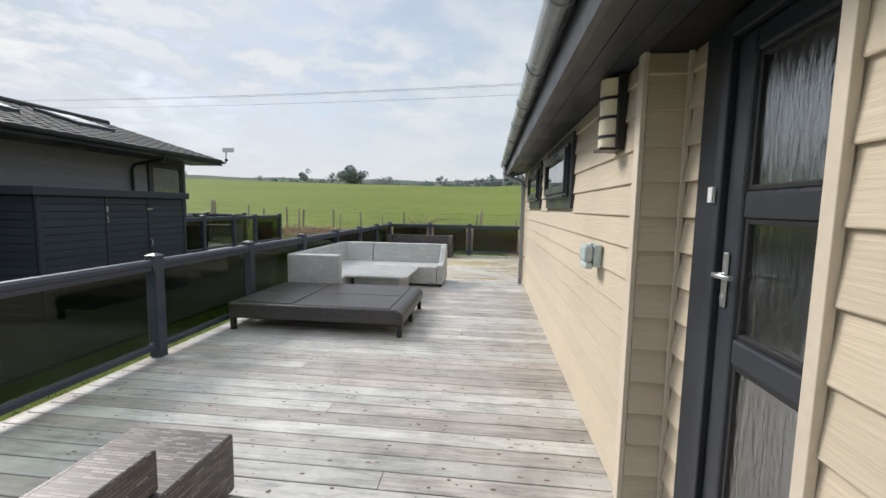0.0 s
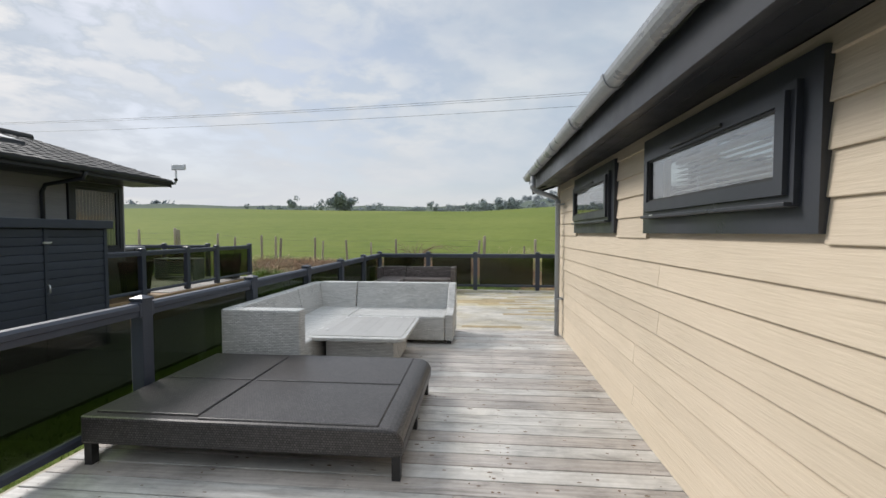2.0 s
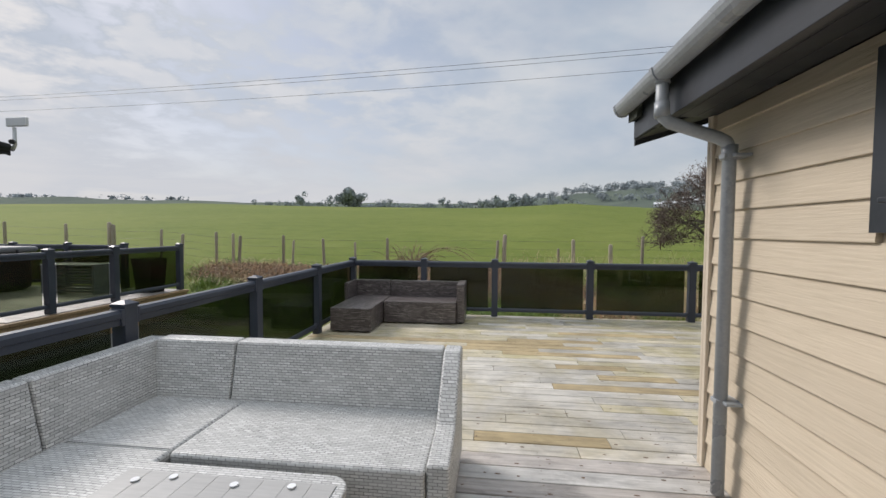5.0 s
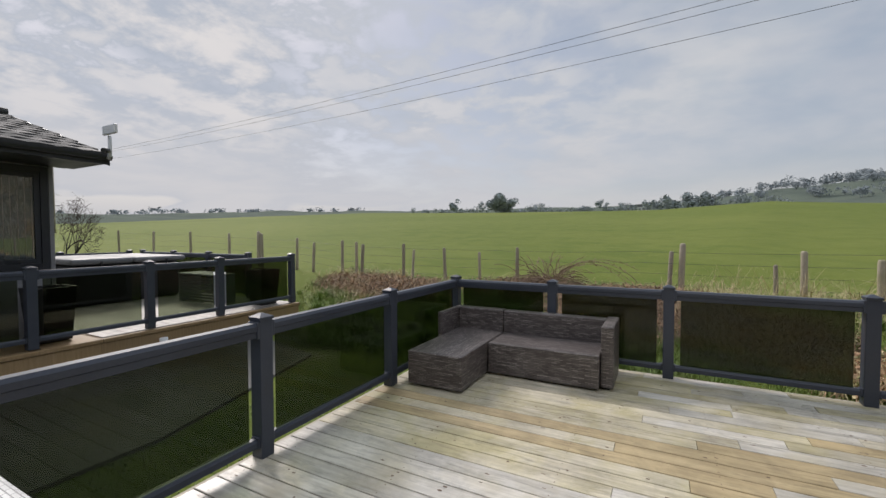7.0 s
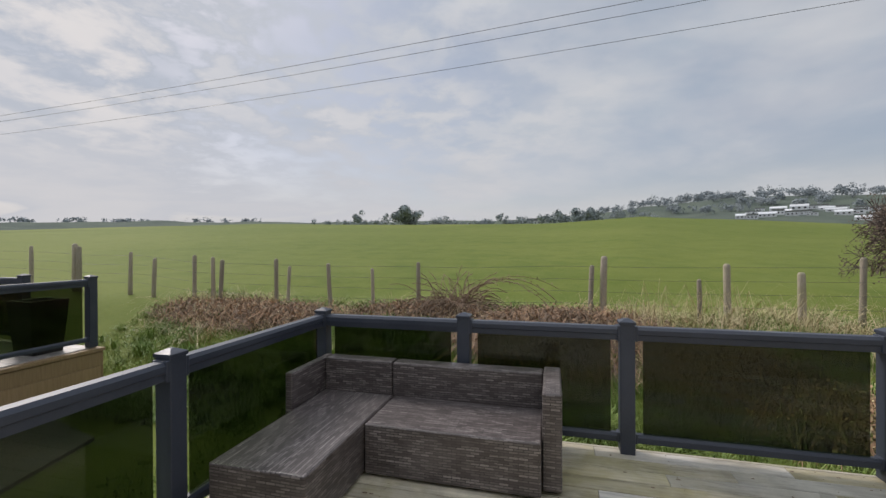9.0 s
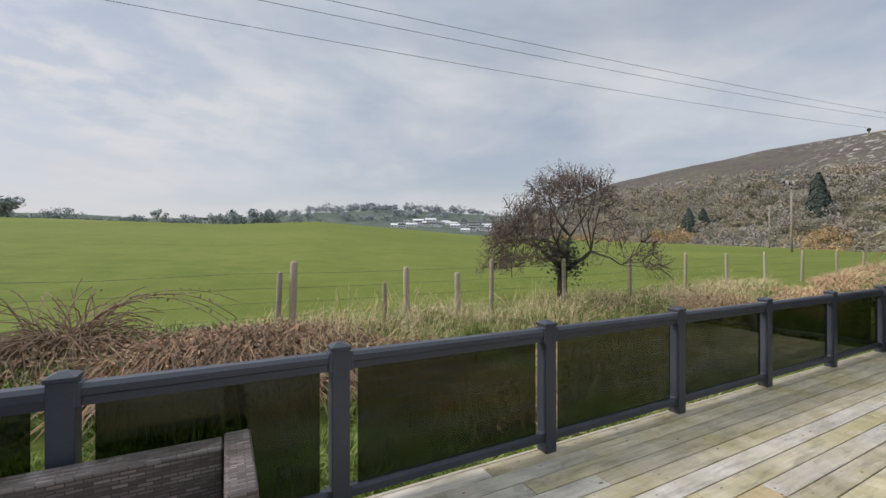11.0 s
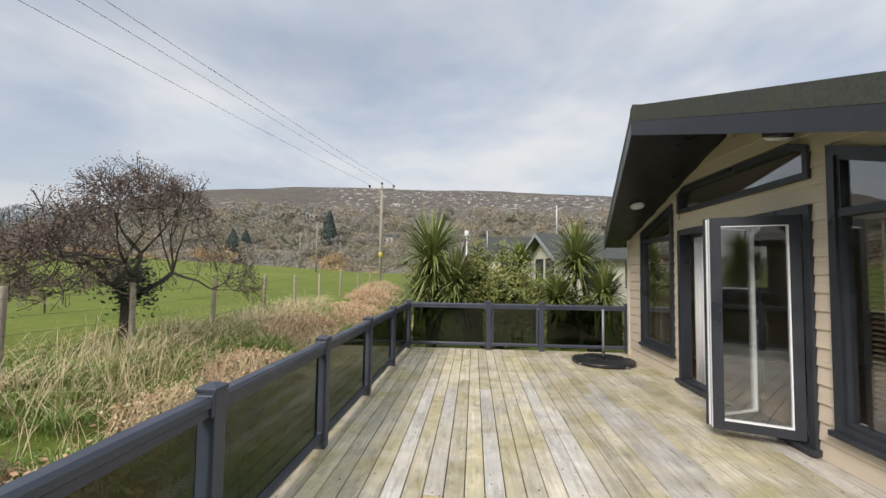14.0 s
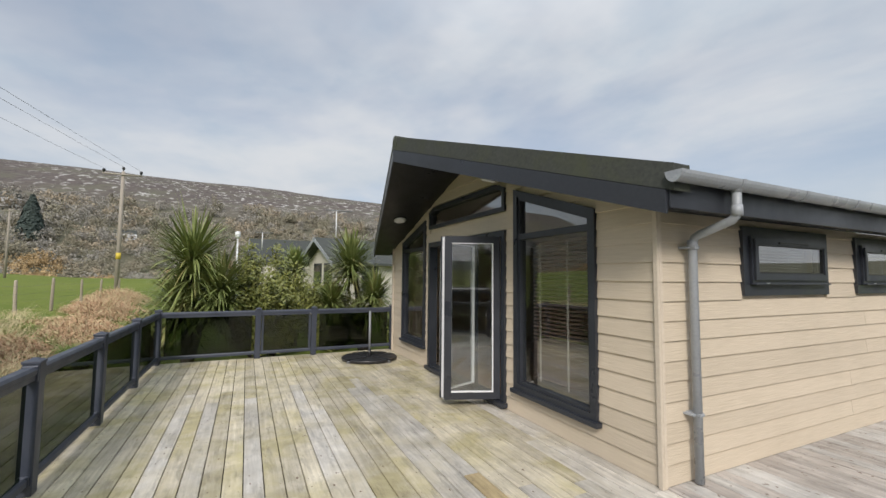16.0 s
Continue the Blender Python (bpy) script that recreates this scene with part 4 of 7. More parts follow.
def slot_window(name, w, label):
    win = thing(name, label, "window", "slot windows", (0, (w[0] + w[1]) / 2, w[2]), "structure")
    bm = bmesh.new()
    yz = [(w[0], w[2]), (w[1], w[2]), (w[1], w[3]), (w[0], w[3])]

    def ring(bm, a, b, x0, x1):
        (p, q, r, s), (P, Q, R, S) = a, b
        for k in range(4):
            extrude_poly(bm, [a[k], a[(k + 1) % 4], b[(k + 1) % 4], b[k]], "x", x0, x1)

    def inset(t):
        return [(w[0] + t, w[2] + t * 1.25), (w[1] - t, w[2] + t * 1.25), (w[1] - t, w[3] - t), (w[0] + t, w[3] - t)]

    ring(bm, yz, inset(0.098), -0.034, 0.06)
    part("surround", bm, M_grey, win, "wide flat dark surround board")
    bm = bmesh.new()
    ring(bm, inset(0.086), inset(0.122), -0.058, 0.05)
    part("window_frame", bm, M_grey, win)
    bm = bmesh.new()
    ring(bm, inset(0.116), inset(0.165), -0.078, 0.02)
    sash = part("sash", bm, M_grey, win)
    bm = bmesh.new()
    ring(bm, inset(0.160), inset(0.176), -0.066, 0.02)
    part("glazing_bead", bm, M_blackp, sash, "black glazing bead")
    yc = (w[0] + w[1]) / 2
    bpart("vent", (-0.090, -0.076, yc - 0.26, yc + 0.26, w[3] - 0.150, w[3] - 0.132), M_blackp, sash, 0.003, "slim black trickle vent")
    bpart("window_sill", (-0.088, -0.03, w[0] + 0.09, w[1] - 0.09, w[2] + 0.100, w[2] + 0.118), M_grey, win)
    bpart("stay", (-0.094, -0.086, w[1] - 0.30, w[1] - 0.25, w[2] + 0.112, w[2] + 0.122), M_steel, sash, 0.002, "small steel stay")
    p = inset(0.170)
    bpart("pane", (-0.056, -0.050, p[0][0], p[1][0], p[0][1], p[2][1]), G_clear, win, 0).visible_shadow = False
    blind = thing("venetian_blind", "white slatted blind half drawn behind the slot window", "blind", "slot blinds", (0.12, (w[0] + w[1]) / 2, w[3] - 0.2))
    bpart("head_rail", (0.09, 0.13, w[0] + 0.2, w[1] - 0.2, w[3] - 0.20, w[3] - 0.17), M_white, blind)
    for k in range(7):
        z = w[3] - 0.225 - 0.03 * k
        bpart("slat", (0.085, 0.135, w[0] + 0.22, w[1] - 0.22, z, z + 0.003), M_white, blind, 0)
    for y in (w[0] + 0.45, w[1] - 0.45):
        bpart("cord", (0.107, 0.113, y - 0.004, y + 0.004, w[2] + 0.15, w[3] - 0.19), M_white, blind, 0)


slot_window("window_4", W1, "dark-framed slot window near the lodge corner")
slot_window("window_5", W2, "dark-framed slot window with a white blind behind")

# folding door
door = thing("door_1", "open folding glass door with dark frames and white inner edges", "door", at=(3.4, 0, 0.08), kind="structure")
bm = bmesh.new()
frame_poly(bm, [(DO[0], DO[2] - 0.06), (DO[1], DO[2] - 0.06), (DO[1], DO[3]), (DO[0], DO[3])], 0.075, -0.11, 0.040)
part("door_frame", bm, M_grey, door)
bpart("threshold", (DO[0] - 0.03, DO[1] + 0.03, 0.0, 0.09, 0.02, 0.075), M_grey, door)


def leaf(a, b, handle):
    """A glazed leaf that stands between the plan points a and b."""
    a, b = Vector((*a, 0)), Vector((*b, 0))
    d = b - a
    m = pose(a.x, a.y, 0, 0, 0, math.degrees(math.atan2(d.y, d.x)))
    w, z0, z1 = d.length, 0.10, 2.17

    def fr(bm):
        frame_poly(bm, [(0, z0), (w, z0), (w, z1), (0, z1)], 0.095, -0.034, 0.030)

    def bead(bm):
        box(bm, 0.088, 0.100, -0.012, 0.0345, z0 + 0.088, z1 - 0.088)
        box(bm, 0.101, w - 0.094, -0.012, 0.0345, z0 + 0.088, z0 + 0.100)
        box(bm, 0.101, w - 0.094, -0.012, 0.0345, z1 - 0.096, z1 - 0.088)

    def gl(bm):
        box(bm, 0.10, w - 0.10, -0.004, 0.004, z0 + 0.10, z1 - 0.10)

    def edge(bm):
        box(bm, w + 0.001, w + 0.010, 0.004, 0.024, z0 + 0.01, z1 - 0.01, 0.002)
    k = round(w, 3)
    lf = piece("leaf_frame", shared(("leaf_frame", k), fr, M_grey), door, m)
    for nm, fn, mt, lb in (("glazing_bead", bead, M_white, "white glazing bead"), ("pane", gl, G_clear, ""), ("leaf_edge", edge, M_white, "white plastic leaf edge")):
        o = piece(nm, shared((nm, k), fn, mt), lf)
        if lb:
            o["label"] = lb
        if nm == "pane":
            o.visible_shadow = False
    if handle:
        def hd(bm):
            box(bm, w - 0.06, w - 0.03, 0.030, 0.042, 0.95, 1.20, 0.004)
            tube(bm, [(w - 0.045, 0.04, 1.09), (w - 0.045, 0.075, 1.09), (w - 0.13, 0.08, 1.09)], 0.009, 8)
        piece("handle", shared(("handle",), hd, M_steel), lf)["label"] = "steel lever handle"


leaf((2.27, 0.03), (2.53, 0.70), False)
leaf((2.86, 0.03), (2.59, 0.70), True)
curtain = thing("curtain", "gathered white curtain hanging inside the open door", "curtain", at=(4.3, -0.14, 0.05))
cv, cf = [], []
for i in range(41):
    x = 4.02 + 0.0125 * i
    y = -0.165 + 0.03 * math.sin(i * 0.95) + 0.01 * math.sin(i * 2.3)
    cv += [(x, y, 0.03), (x, y, 2.14)]
cf = [(2 * i, 2 * i + 2, 2 * i + 3, 2 * i + 1) for i in range(40)]
co = mesh_ob("cloth", cv, cf, M_cloth, curtain, True)
so = co.modifiers.new("thickness", "SOLIDIFY")
so.thickness = 0.004
bm = bmesh.new()
tube(bm, [(2.0, -0.165, 2.165), (4.7, -0.165, 2.165)], 0.012, 8)
part("curtain_pole", bm, M_steel, curtain)

# entrance door in its recess
D0, D1 = -6.753, -7.52
door2 = thing("door_2", "dark grey entrance door with three rippled glass panes", "door", at=(DEEP, -7.15, 0.05), kind="structure")
bm = bmesh.new()
XD = DEEP - 0.01


def dbox(bm, y0, y1, z0, z1, x0=-0.03, x1=0.06, bev=0.006):
    box(bm, XD + x0, XD + x1, y0, y1, z0, z1, bev)


dbox(bm, D0 - 0.05, D0, 0.04, 2.18, -0.035)
dbox(bm, D1, D1 + 0.05, 0.04, 2.18, -0.035)
dbox(bm, D1 + 0.05, D0 - 0.05, 2.11, 2.18, -0.035)
dbox(bm, D1 + 0.05, D0 - 0.05, 0.04, 0.09, -0.06)
part("door_frame", bm, M_grey, door2)
bm = bmesh.new()
L0, L1 = D0 - 0.055, D1 + 0.055
dbox(bm, L0 - 0.105, L0, 0.095, 2.105, -0.012, bev=0.012)
dbox(bm, L1, L1 + 0.105, 0.095, 2.105, -0.012, bev=0.012)
RAILS = ((2.02, 2.105), (1.46, 1.555), (0.935, 1.03), (0.095, 0.26))
for z0, z1 in RAILS:
    dbox(bm, L1 + 0.107, L0 - 0.107, z0, z1, -0.012, bev=0.012)
dleaf = part("door_leaf", bm, M_grey, door2)
for (z1, _), (_, z0) in zip(RAILS, RAILS[1:]):
    bm = bmesh.new()
    for y0, y1, a0, a1 in ((L0 - 0.125, L0 - 0.105, z0, z1), (L1 + 0.105, L1 + 0.125, z0, z1), (L1 + 0.125, L0 - 0.125, z0, z0 + 0.02), (L1 + 0.125, L0 - 0.125, z1 - 0.02, z1)):
        dbox(bm, y0, y1, a0, a1, 0.0, 0.03, 0.004)
    part("glazing_bead", bm, M_blackp, dleaf, "black glazing bead")
    bm = bmesh.new()
    dbox(bm, L1 + 0.12, L0 - 0.12, z0 + 0.015, z1 - 0.015, 0.012, 0.018, 0)
    part("pane", bm, G_obsc, dleaf, "rippled privacy glass").visible_shadow = False
bm = bmesh.new()
HY = L0 - 0.045
box(bm, XD - 0.024, XD - 0.012, HY - 0.015, HY + 0.015, 1.13, 1.335, 0.006)
tube(bm, [(XD - 0.02, HY, 1.25), (XD - 0.06, HY, 1.25), (XD - 0.068, HY - 0.03, 1.252), (XD - 0.065, HY - 0.12, 1.255)], 0.0095, 10)
tube(bm, [(XD - 0.026, HY, 1.165), (XD - 0.008, HY, 1.165)], 0.012, 12)
part("handle", bm, M_steel, dleaf, "chrome lever handle on a long plate")
tagged(bpart("doorbell", (XD - 0.052, XD - 0.036, D0 - 0.028, D0 + 0.004, 1.515, 1.575), M_white, None, 0.004), "small white doorbell push on the door frame", "doorbell")
bm = bmesh.new()
box(bm, XD - 0.012, XD + 0.0, D0 + 0.001, -6.58, 0.0, SOF, 0.002)
tagged(part("door_jamb", bm, M_grey, None), "dark flashing strip beside the entrance door", "trim", kind="structure")
# added pale wall just behind the door glass, to lighten the panes
bm = bmesh.new()
box(bm, 0.45, 0.47, -7.7, -6.2, 0.0, 2.2)
tagged(part("wall_hall", bm, M_inw, None), "dim hall wall behind the entrance door", "wall", kind="structure")

# ---- siding boards ----
LAP = 0.1613


def board_mesh(length, h, lip=0.0245):
    def make(bm):
        # along x, outer face towards +y, thick lower edge
        prof = [(0.0, -0.012), (lip - 0.0015, -0.012), (lip, -0.008), (0.010, h - 0.012), (0.0, h - 0.012)]
        extrude_poly(bm, prof, "x", 0.0, length)
    return shared(("siding_board", round(length, 3), round(h, 3), lip), make, M_siding)


def cut(spans, a, b):
    out = []
    for s, e in spans:
        if b <= s or a >= e:
            out.append((s, e))
            continue
        if a - s > 0.02:
            out.append((s, a))
        if e - b > 0.02:
            out.append((b, e))
    return out


LAP0 = -0.159


def sloped_board(x0b, x1b, x0t, x1t, z):
    """A board of the gable whose ends follow the roof or a sloping frame."""
    h = LAP
    v = []
    for y0, xa, xb, zz in ((-0.012, x0b, x1b, z), (0.014, x0b, x1b, z), (0.0155, x0b, x1b, z + 0.004), (-0.002, x0t, x1t, z + h), (-0.012, x0t, x1t, z + h)):
        v += [(xa, y0, zz), (xb, y0, zz)]
    f = [(2 * k, 2 * k + 1, (2 * k + 3) % 10, (2 * k + 2) % 10) for k in range(5)] + [(0, 2, 4, 6, 8), (1, 9, 7, 5, 3)]
    mesh_ob("siding_board", v, f, M_siding, gable)


def spans_at(zz):
    k = 0.013 if zz < ZE else (zz - ZE) / SL
    if k > CX - 0.05:
        return []
    spans = [(k, W - k)]
    for op in (GW, FW):
        if op[2] < zz < max(op[3], op[4]):
            xc = op[0] + (zz - op[3]) / (op[4] - op[3]) * (op[1] - op[0])
            if zz < min(op[3], op[4]):
                spans = cut(spans, op[0], op[1])
            else:
                spans = cut(spans, xc if op[4] > op[3] else op[0], op[1] if op[4] > op[3] else xc)
    if DO[2] < zz < DO[3]:
        spans = cut(spans, DO[0], DO[1])
    if TR[2] < zz < TR[4]:
        spans = cut(spans, TR[0], TR[1])
    return spans


for r in range(24):
    z = LAP0 + r * LAP
    lo, hi = spans_at(max(z, 0) + 0.03), spans_at(z + LAP - 0.03)
    if len(lo) != len(hi):
        lo = hi = spans_at(z + LAP * 0.5)
    for (a, b), (c, d) in zip(lo, hi):
        if max(abs(a - c), abs(b - d)) < 0.004:
            piece("siding_board", board_mesh(b - a, LAP), gable, pose(a, -0.012, z + 0.012))
        else:
            sloped_board(a, b, c, d, z)
for r in range(15):
    z, zm = LAP0 + r * LAP, LAP0 + r * LAP + LAP * 0.5
    h = LAP if r < 14 else SOF - z - 0.002
    spans = [(REC0 + 0.056, -0.033)]
    for w in (W1, W2):
        if z + LAP * 0.6 > w[2] and zm < w[3]:
            spans = cut(spans, w[0], w[1])
    if r in (2, 4, 6, 8):
        j = -3.52 if r > 5 else -3.10
        spans = [q for s, e in spans for q in ((s, j - 0.002), (j + 0.002, e))]
    spans += [(LONG, REC1 - 0.037)]
    for s, e in spans:
        piece("siding_board", board_mesh(e - s, h), side, pose(0.012, s, z + 0.012, 0, 0, 90))
    # the recess: return, back strip
    piece("siding_board", board_mesh(DEEP, h, 0.036), side, pose(DEEP - 0.002, REC0 + 0.012, z + 0.012, 0, 0, 180))
    piece("siding_board", board_mesh(0.135, h, 0.034), side, pose(DEEP + 0.012, -6.578, z + 0.012, 0, 0, 90))
    piece("siding_board", board_mesh(DEEP - 0.052, h), side, pose(0.05, REC1 - 0.012, z + 0.012, 0, 0, 0))


# ---- things on the lodge ----
LY = -6.07
lamp = thing("wall_lamp", "curved black wall lamp with cream glass and three bars", "wall lamp", at=(-0.012, LY, 2.0))
bpart("back_plate", (-0.055, -0.012, LY - 0.085, LY + 0.085, 1.80, 2.19), M_blackp, lamp, 0.004)
bpart("base_plate", (-0.135, -0.055, LY - 0.07, LY + 0.07, 1.80, 1.815), M_blackp, lamp, 0.004)
bm = bmesh.new()
half = [(-0.055 - 0.072 * math.sin(math.pi * k / 14), LY + 0.062 * math.cos(math.pi * k / 14)) for k in range(15)]
extrude_poly(bm, half, "z", 1.815, 2.175)
part("shade", bm, M_lampg, lamp, "cream glass shade")
for z in (1.875, 1.975, 2.075):
    bm = bmesh.new()
    extrude_poly(bm, [(-0.053 - 0.079 * math.sin(math.pi * k / 14), LY + 0.068 * math.cos(math.pi * k / 14)) for k in range(15)], "z", z - 0.008, z + 0.008)
    part("bar", bm, M_blackp, lamp)
SY = -5.76
sock = thing("outdoor_socket", "pale green-grey weatherproof socket box with a hinged lid", "socket", at=(-0.012, SY, 1.18))
bpart("box", (-0.060, -0.012, SY - 0.08, SY + 0.08, 1.125, 1.265), M_mint, sock, 0.008)
bpart("lid", (-0.115, -0.062, SY - 0.075, SY + 0.075, 1.155, 1.262), M_mint, sock, 0.018)
bpart("flap", (-0.105, -0.062, SY - 0.072, SY + 0.072, 1.112, 1.152), M_mint, sock, 0.010)
bpart("hinge", (-0.075, -0.05, SY - 0.04, SY + 0.04, 1.262, 1.272), M_mint, sock, 0.003)


def soffit_light(x, y):
    z = roof_z(x) - 0.002
    t = thing("soffit_light", "round white bulkhead light under the gable overhang", "light", "soffit lights", (x, y, z))
    if y < 0.2:
        z -= 0.05
    tilt = math.degrees(math.atan(SL)) * (-1 if x < CX else 1)
    for nm, r0, r1, a, b, mt in (("base", 0.125, 0.125, 0.06, -0.02, M_blackp), ("dome", 0.115, 0.07, -0.02, -0.055, M_white)):
        bm = bmesh.new()
        tube(bm, [(0, 0, a), (0, 0, (a * 0.4 + b * 0.6)), (0, 0, b)], [r0, (r0 * 0.7 + r1 * 0.3), r1], 20)
        o = part(nm, bm, mt, None)
        o.parent = t
    t.matrix_world = pose(x, y, z, 0, tilt, 0)


soffit_light(5.15, 0.40)
soffit_light(2.34, 0.15)


# ---- furniture ----
def wedge(bm, x0, x1, prof):
    extrude_poly(bm, prof, "x", x0, x1)


def soft_box(bm, dims, r=0.02):
    box(bm, *dims, r, 3)


def grey_sofa():
    t = thing("corner_sofa", "pale grey woven rattan corner sofa without cushions", "sofa", at=(-3.3, -0.9, 0))
    def p(name, dims, r=0.02, label=""):
        bm = bmesh.new()
        soft_box(bm, dims, r)
        return part(name, bm, M_gwick, t, label)
    # run along the railing
    p("seat", (-3.62, -2.96, -2.36, -0.90, 0.05, 0.375))
    p("seat", (-3.62, -2.96, -0.895, -0.25, 0.05, 0.375))
    p("armrest", (-3.765, -2.945, -2.50, -2.365, 0.05, 0.735))
    for y0, y1 in ((-2.36, -1.0), (-0.99, -0.12)):
        bm = bmesh.new()
        extrude_poly(bm, [(-3.765, 0.05), (-3.62, 0.05), (-3.57, 0.37), (-3.645, 0.735), (-3.765, 0.735)], "y", y0, y1)
        bmesh.ops.bevel(bm, geom=bm.edges[:], offset=0.015, segments=2, profile=0.5, affect="EDGES")
        part("backrest", bm, M_gwick, t)
    # run towards the lodge
    p("seat", (-2.955, -1.66, -0.93, -0.25, 0.05, 0.375))
    for x0, x1 in ((-3.64, -3.06), (-3.05, -1.66)):
        bm = bmesh.new()
        extrude_poly(bm, [(-0.245, 0.05), (-0.095, 0.05), (-0.095, 0.74), (-0.215, 0.74), (-0.30, 0.37)], "x", x0, x1)
        bmesh.ops.bevel(bm, geom=bm.edges[:], offset=0.015, segments=2, profile=0.5, affect="EDGES")
        part("backrest", bm, M_gwick, t)
    bm = bmesh.new()
    extrude_poly(bm, [(-0.92, 0.05), (-0.095, 0.05), (-0.095, 0.74), (-0.24, 0.74), (-0.58, 0.43), (-0.92, 0.40)], "x", -1.655, -1.545)
    bmesh.ops.bevel(bm, geom=bm.edges[:], offset=0.014, segments=2, profile=0.5, affect="EDGES")
    part("armrest", bm, M_gwick, t, "low sloping end panel")
    for x, y in ((-3.70, -2.44), (-3.0, -2.44), (-3.70, -0.16), (-1.60, -0.16), (-1.60, -0.86), (-3.0, -0.80)):
        bpart("foot", (x - 0.03, x + 0.03, y - 0.03, y + 0.03, 0.0, 0.052), M_blackp, t)


grey_sofa()

ctab = thing("coffee_table", "square grey rattan coffee table with a slatted top", "coffee table", at=(-2.52, -1.58, 0))
bm = bmesh.new()
soft_box(bm, (-2.88, -2.12, -2.0, -1.20, 0.02, 0.345), 0.015)
part("base", bm, M_gwick, ctab)
bm = bmesh.new()
box(bm, -3.05, -1.97, -2.17, -1.02, 0.345, 0.385)
bmesh.ops.bevel(bm, geom=[e for e in bm.edges if abs(e.verts[0].co.z - e.verts[1].co.z) > 0.02], offset=0.10, segments=6, profile=0.5, affect="EDGES")
bmesh.ops.bevel(bm, geom=[e for e in bm.edges if abs(e.verts[0].co.z - e.verts[1].co.z) < 0.001], offset=0.008, segments=2, profile=0.5, affect="EDGES")
part("rim", bm, M_gwick, ctab, "woven rim with rounded corners")
for k in range(9):
    x = -3.0 + 0.1095 * k
    bpart("slat", (x, x + 0.1085, -2.09, -1.10, 0.382, 0.3905), M_tabt, ctab, 0.0015)
for x, y in ((-2.9, -1.18), (-2.75, -1.14), (-2.45, -1.16), (-2.2, -1.14), (-2.92, -1.85)):
    bm = bmesh.new()
    tube(bm, [(x, y, 0.394), (x, y, 0.399)], 0.018, 10)
    part("cap", bm, M_white, ctab, "small white screw cap")

day = thing("daybed", "wide low slate-brown woven daybed with flat panels", "daybed", at=(-2.7, -3.3, 0))
bm = bmesh.new()
prof = [(-3.74, 0.14), (-1.70, 0.14), (-1.645, 0.16), (-1.64, 0.24)]
prof += [(-1.76 + 0.12 * math.cos(a), 0.215 + 0.105 * math.sin(a)) for a in [math.pi / 2 * k / 7 for k in range(1, 8)]]
prof += [(-3.74, 0.32)]
extrude_poly(bm, prof, "y", -4.0, -2.58)
bmesh.ops.bevel(bm, geom=[e for e in bm.edges if abs(e.verts[0].co.y - e.verts[1].co.y) < 0.001], offset=0.02, segments=2, profile=0.5, affect="EDGES")
part("frame", bm, M_dwick, day)
for y0, y1 in ((-3.93, -3.30), (-3.285, -2.65)):
    bm = bmesh.new()
    soft_box(bm, (-3.69, -2.985, y0, y1, 0.30, 0.332), 0.008)
    part("headrest_panel", bm, M_dwick, day)
for y0, y1 in ((-3.97, -3.30), (-3.285, -2.61)):
    bm = bmesh.new()
    soft_box(bm, (-2.965, -1.80, y0, y1, 0.30, 0.330), 0.010)
    part("seat_panel", bm, M_dwick, day)
for x, y in ((-3.70, -3.96), (-1.69, -3.96), (-3.70, -2.63), (-1.69, -2.63), (-1.69, -3.3), (-3.70, -3.3)):
    bm = bmesh.new()
    extrude_poly(bm, [(x - 0.026, y - 0.026), (x + 0.026, y - 0.026), (x + 0.026, y + 0.026), (x - 0.026, y + 0.026)], "z", 0.0, 0.16)
    part("leg", bm, M_blackp, day, "short dark square leg")

bs = thing("corner_sofa", "dark brown woven rattan corner sofa without cushions", "sofa", at=(-2.8, 3.9, 0))


def bpiece(name, dims, r=0.012):
    bm = bmesh.new()
    soft_box(bm, dims, r)
    part(name, bm, M_bwickt if name == "chaise" else M_bwick, bs)


bpiece("chaise", (-3.69, -3.085, 2.96, 4.19, 0.02, 0.36))
bpiece("seat", (-3.075, -1.915, 3.64, 4.19, 0.02, 0.355))
bpiece("backrest", (-3.76, -3.70, 3.74, 4.335, 0.02, 0.62))
bpiece("backrest", (-3.695, -3.10, 4.195, 4.335, 0.02, 0.62))
bpiece("backrest", (-3.09, -1.915, 4.195, 4.335, 0.02, 0.615))
bpiece("armrest", (-1.91, -1.79, 3.72, 4.335, 0.02, 0.63))
for x, y in ((-3.6, 3.05), (-3.15, 3.05), (-1.85, 3.78), (-1.85, 4.28), (-3.7, 4.28)):
    bpart("foot", (x - 0.025, x + 0.025, y - 0.025, y + 0.025, 0.0, 0.025), M_blackp, bs, 0.002)

ac = thing("armchair", "dark brown woven rattan low chair with a thick arm", "chair", at=(-2.25, -7.0, 0))
bm = bmesh.new()
soft_box(bm, (-2.52, -1.97, -7.62, -6.60, 0.02, 0.32), 0.012)
part("seat", bm, M_bwick, ac)
bm = bmesh.new()
soft_box(bm, (-2.22, -2.0, -7.60, -7.04, 0.325, 0.50), 0.012)
part("armrest", bm, M_bwick, ac)
for x in (-2.45, -2.04):
    for y in (-7.54, -6.68):
        bpart("foot", (x - 0.025, x + 0.025, y - 0.025, y + 0.025, 0.0, 0.025), M_blackp, ac, 0.002)

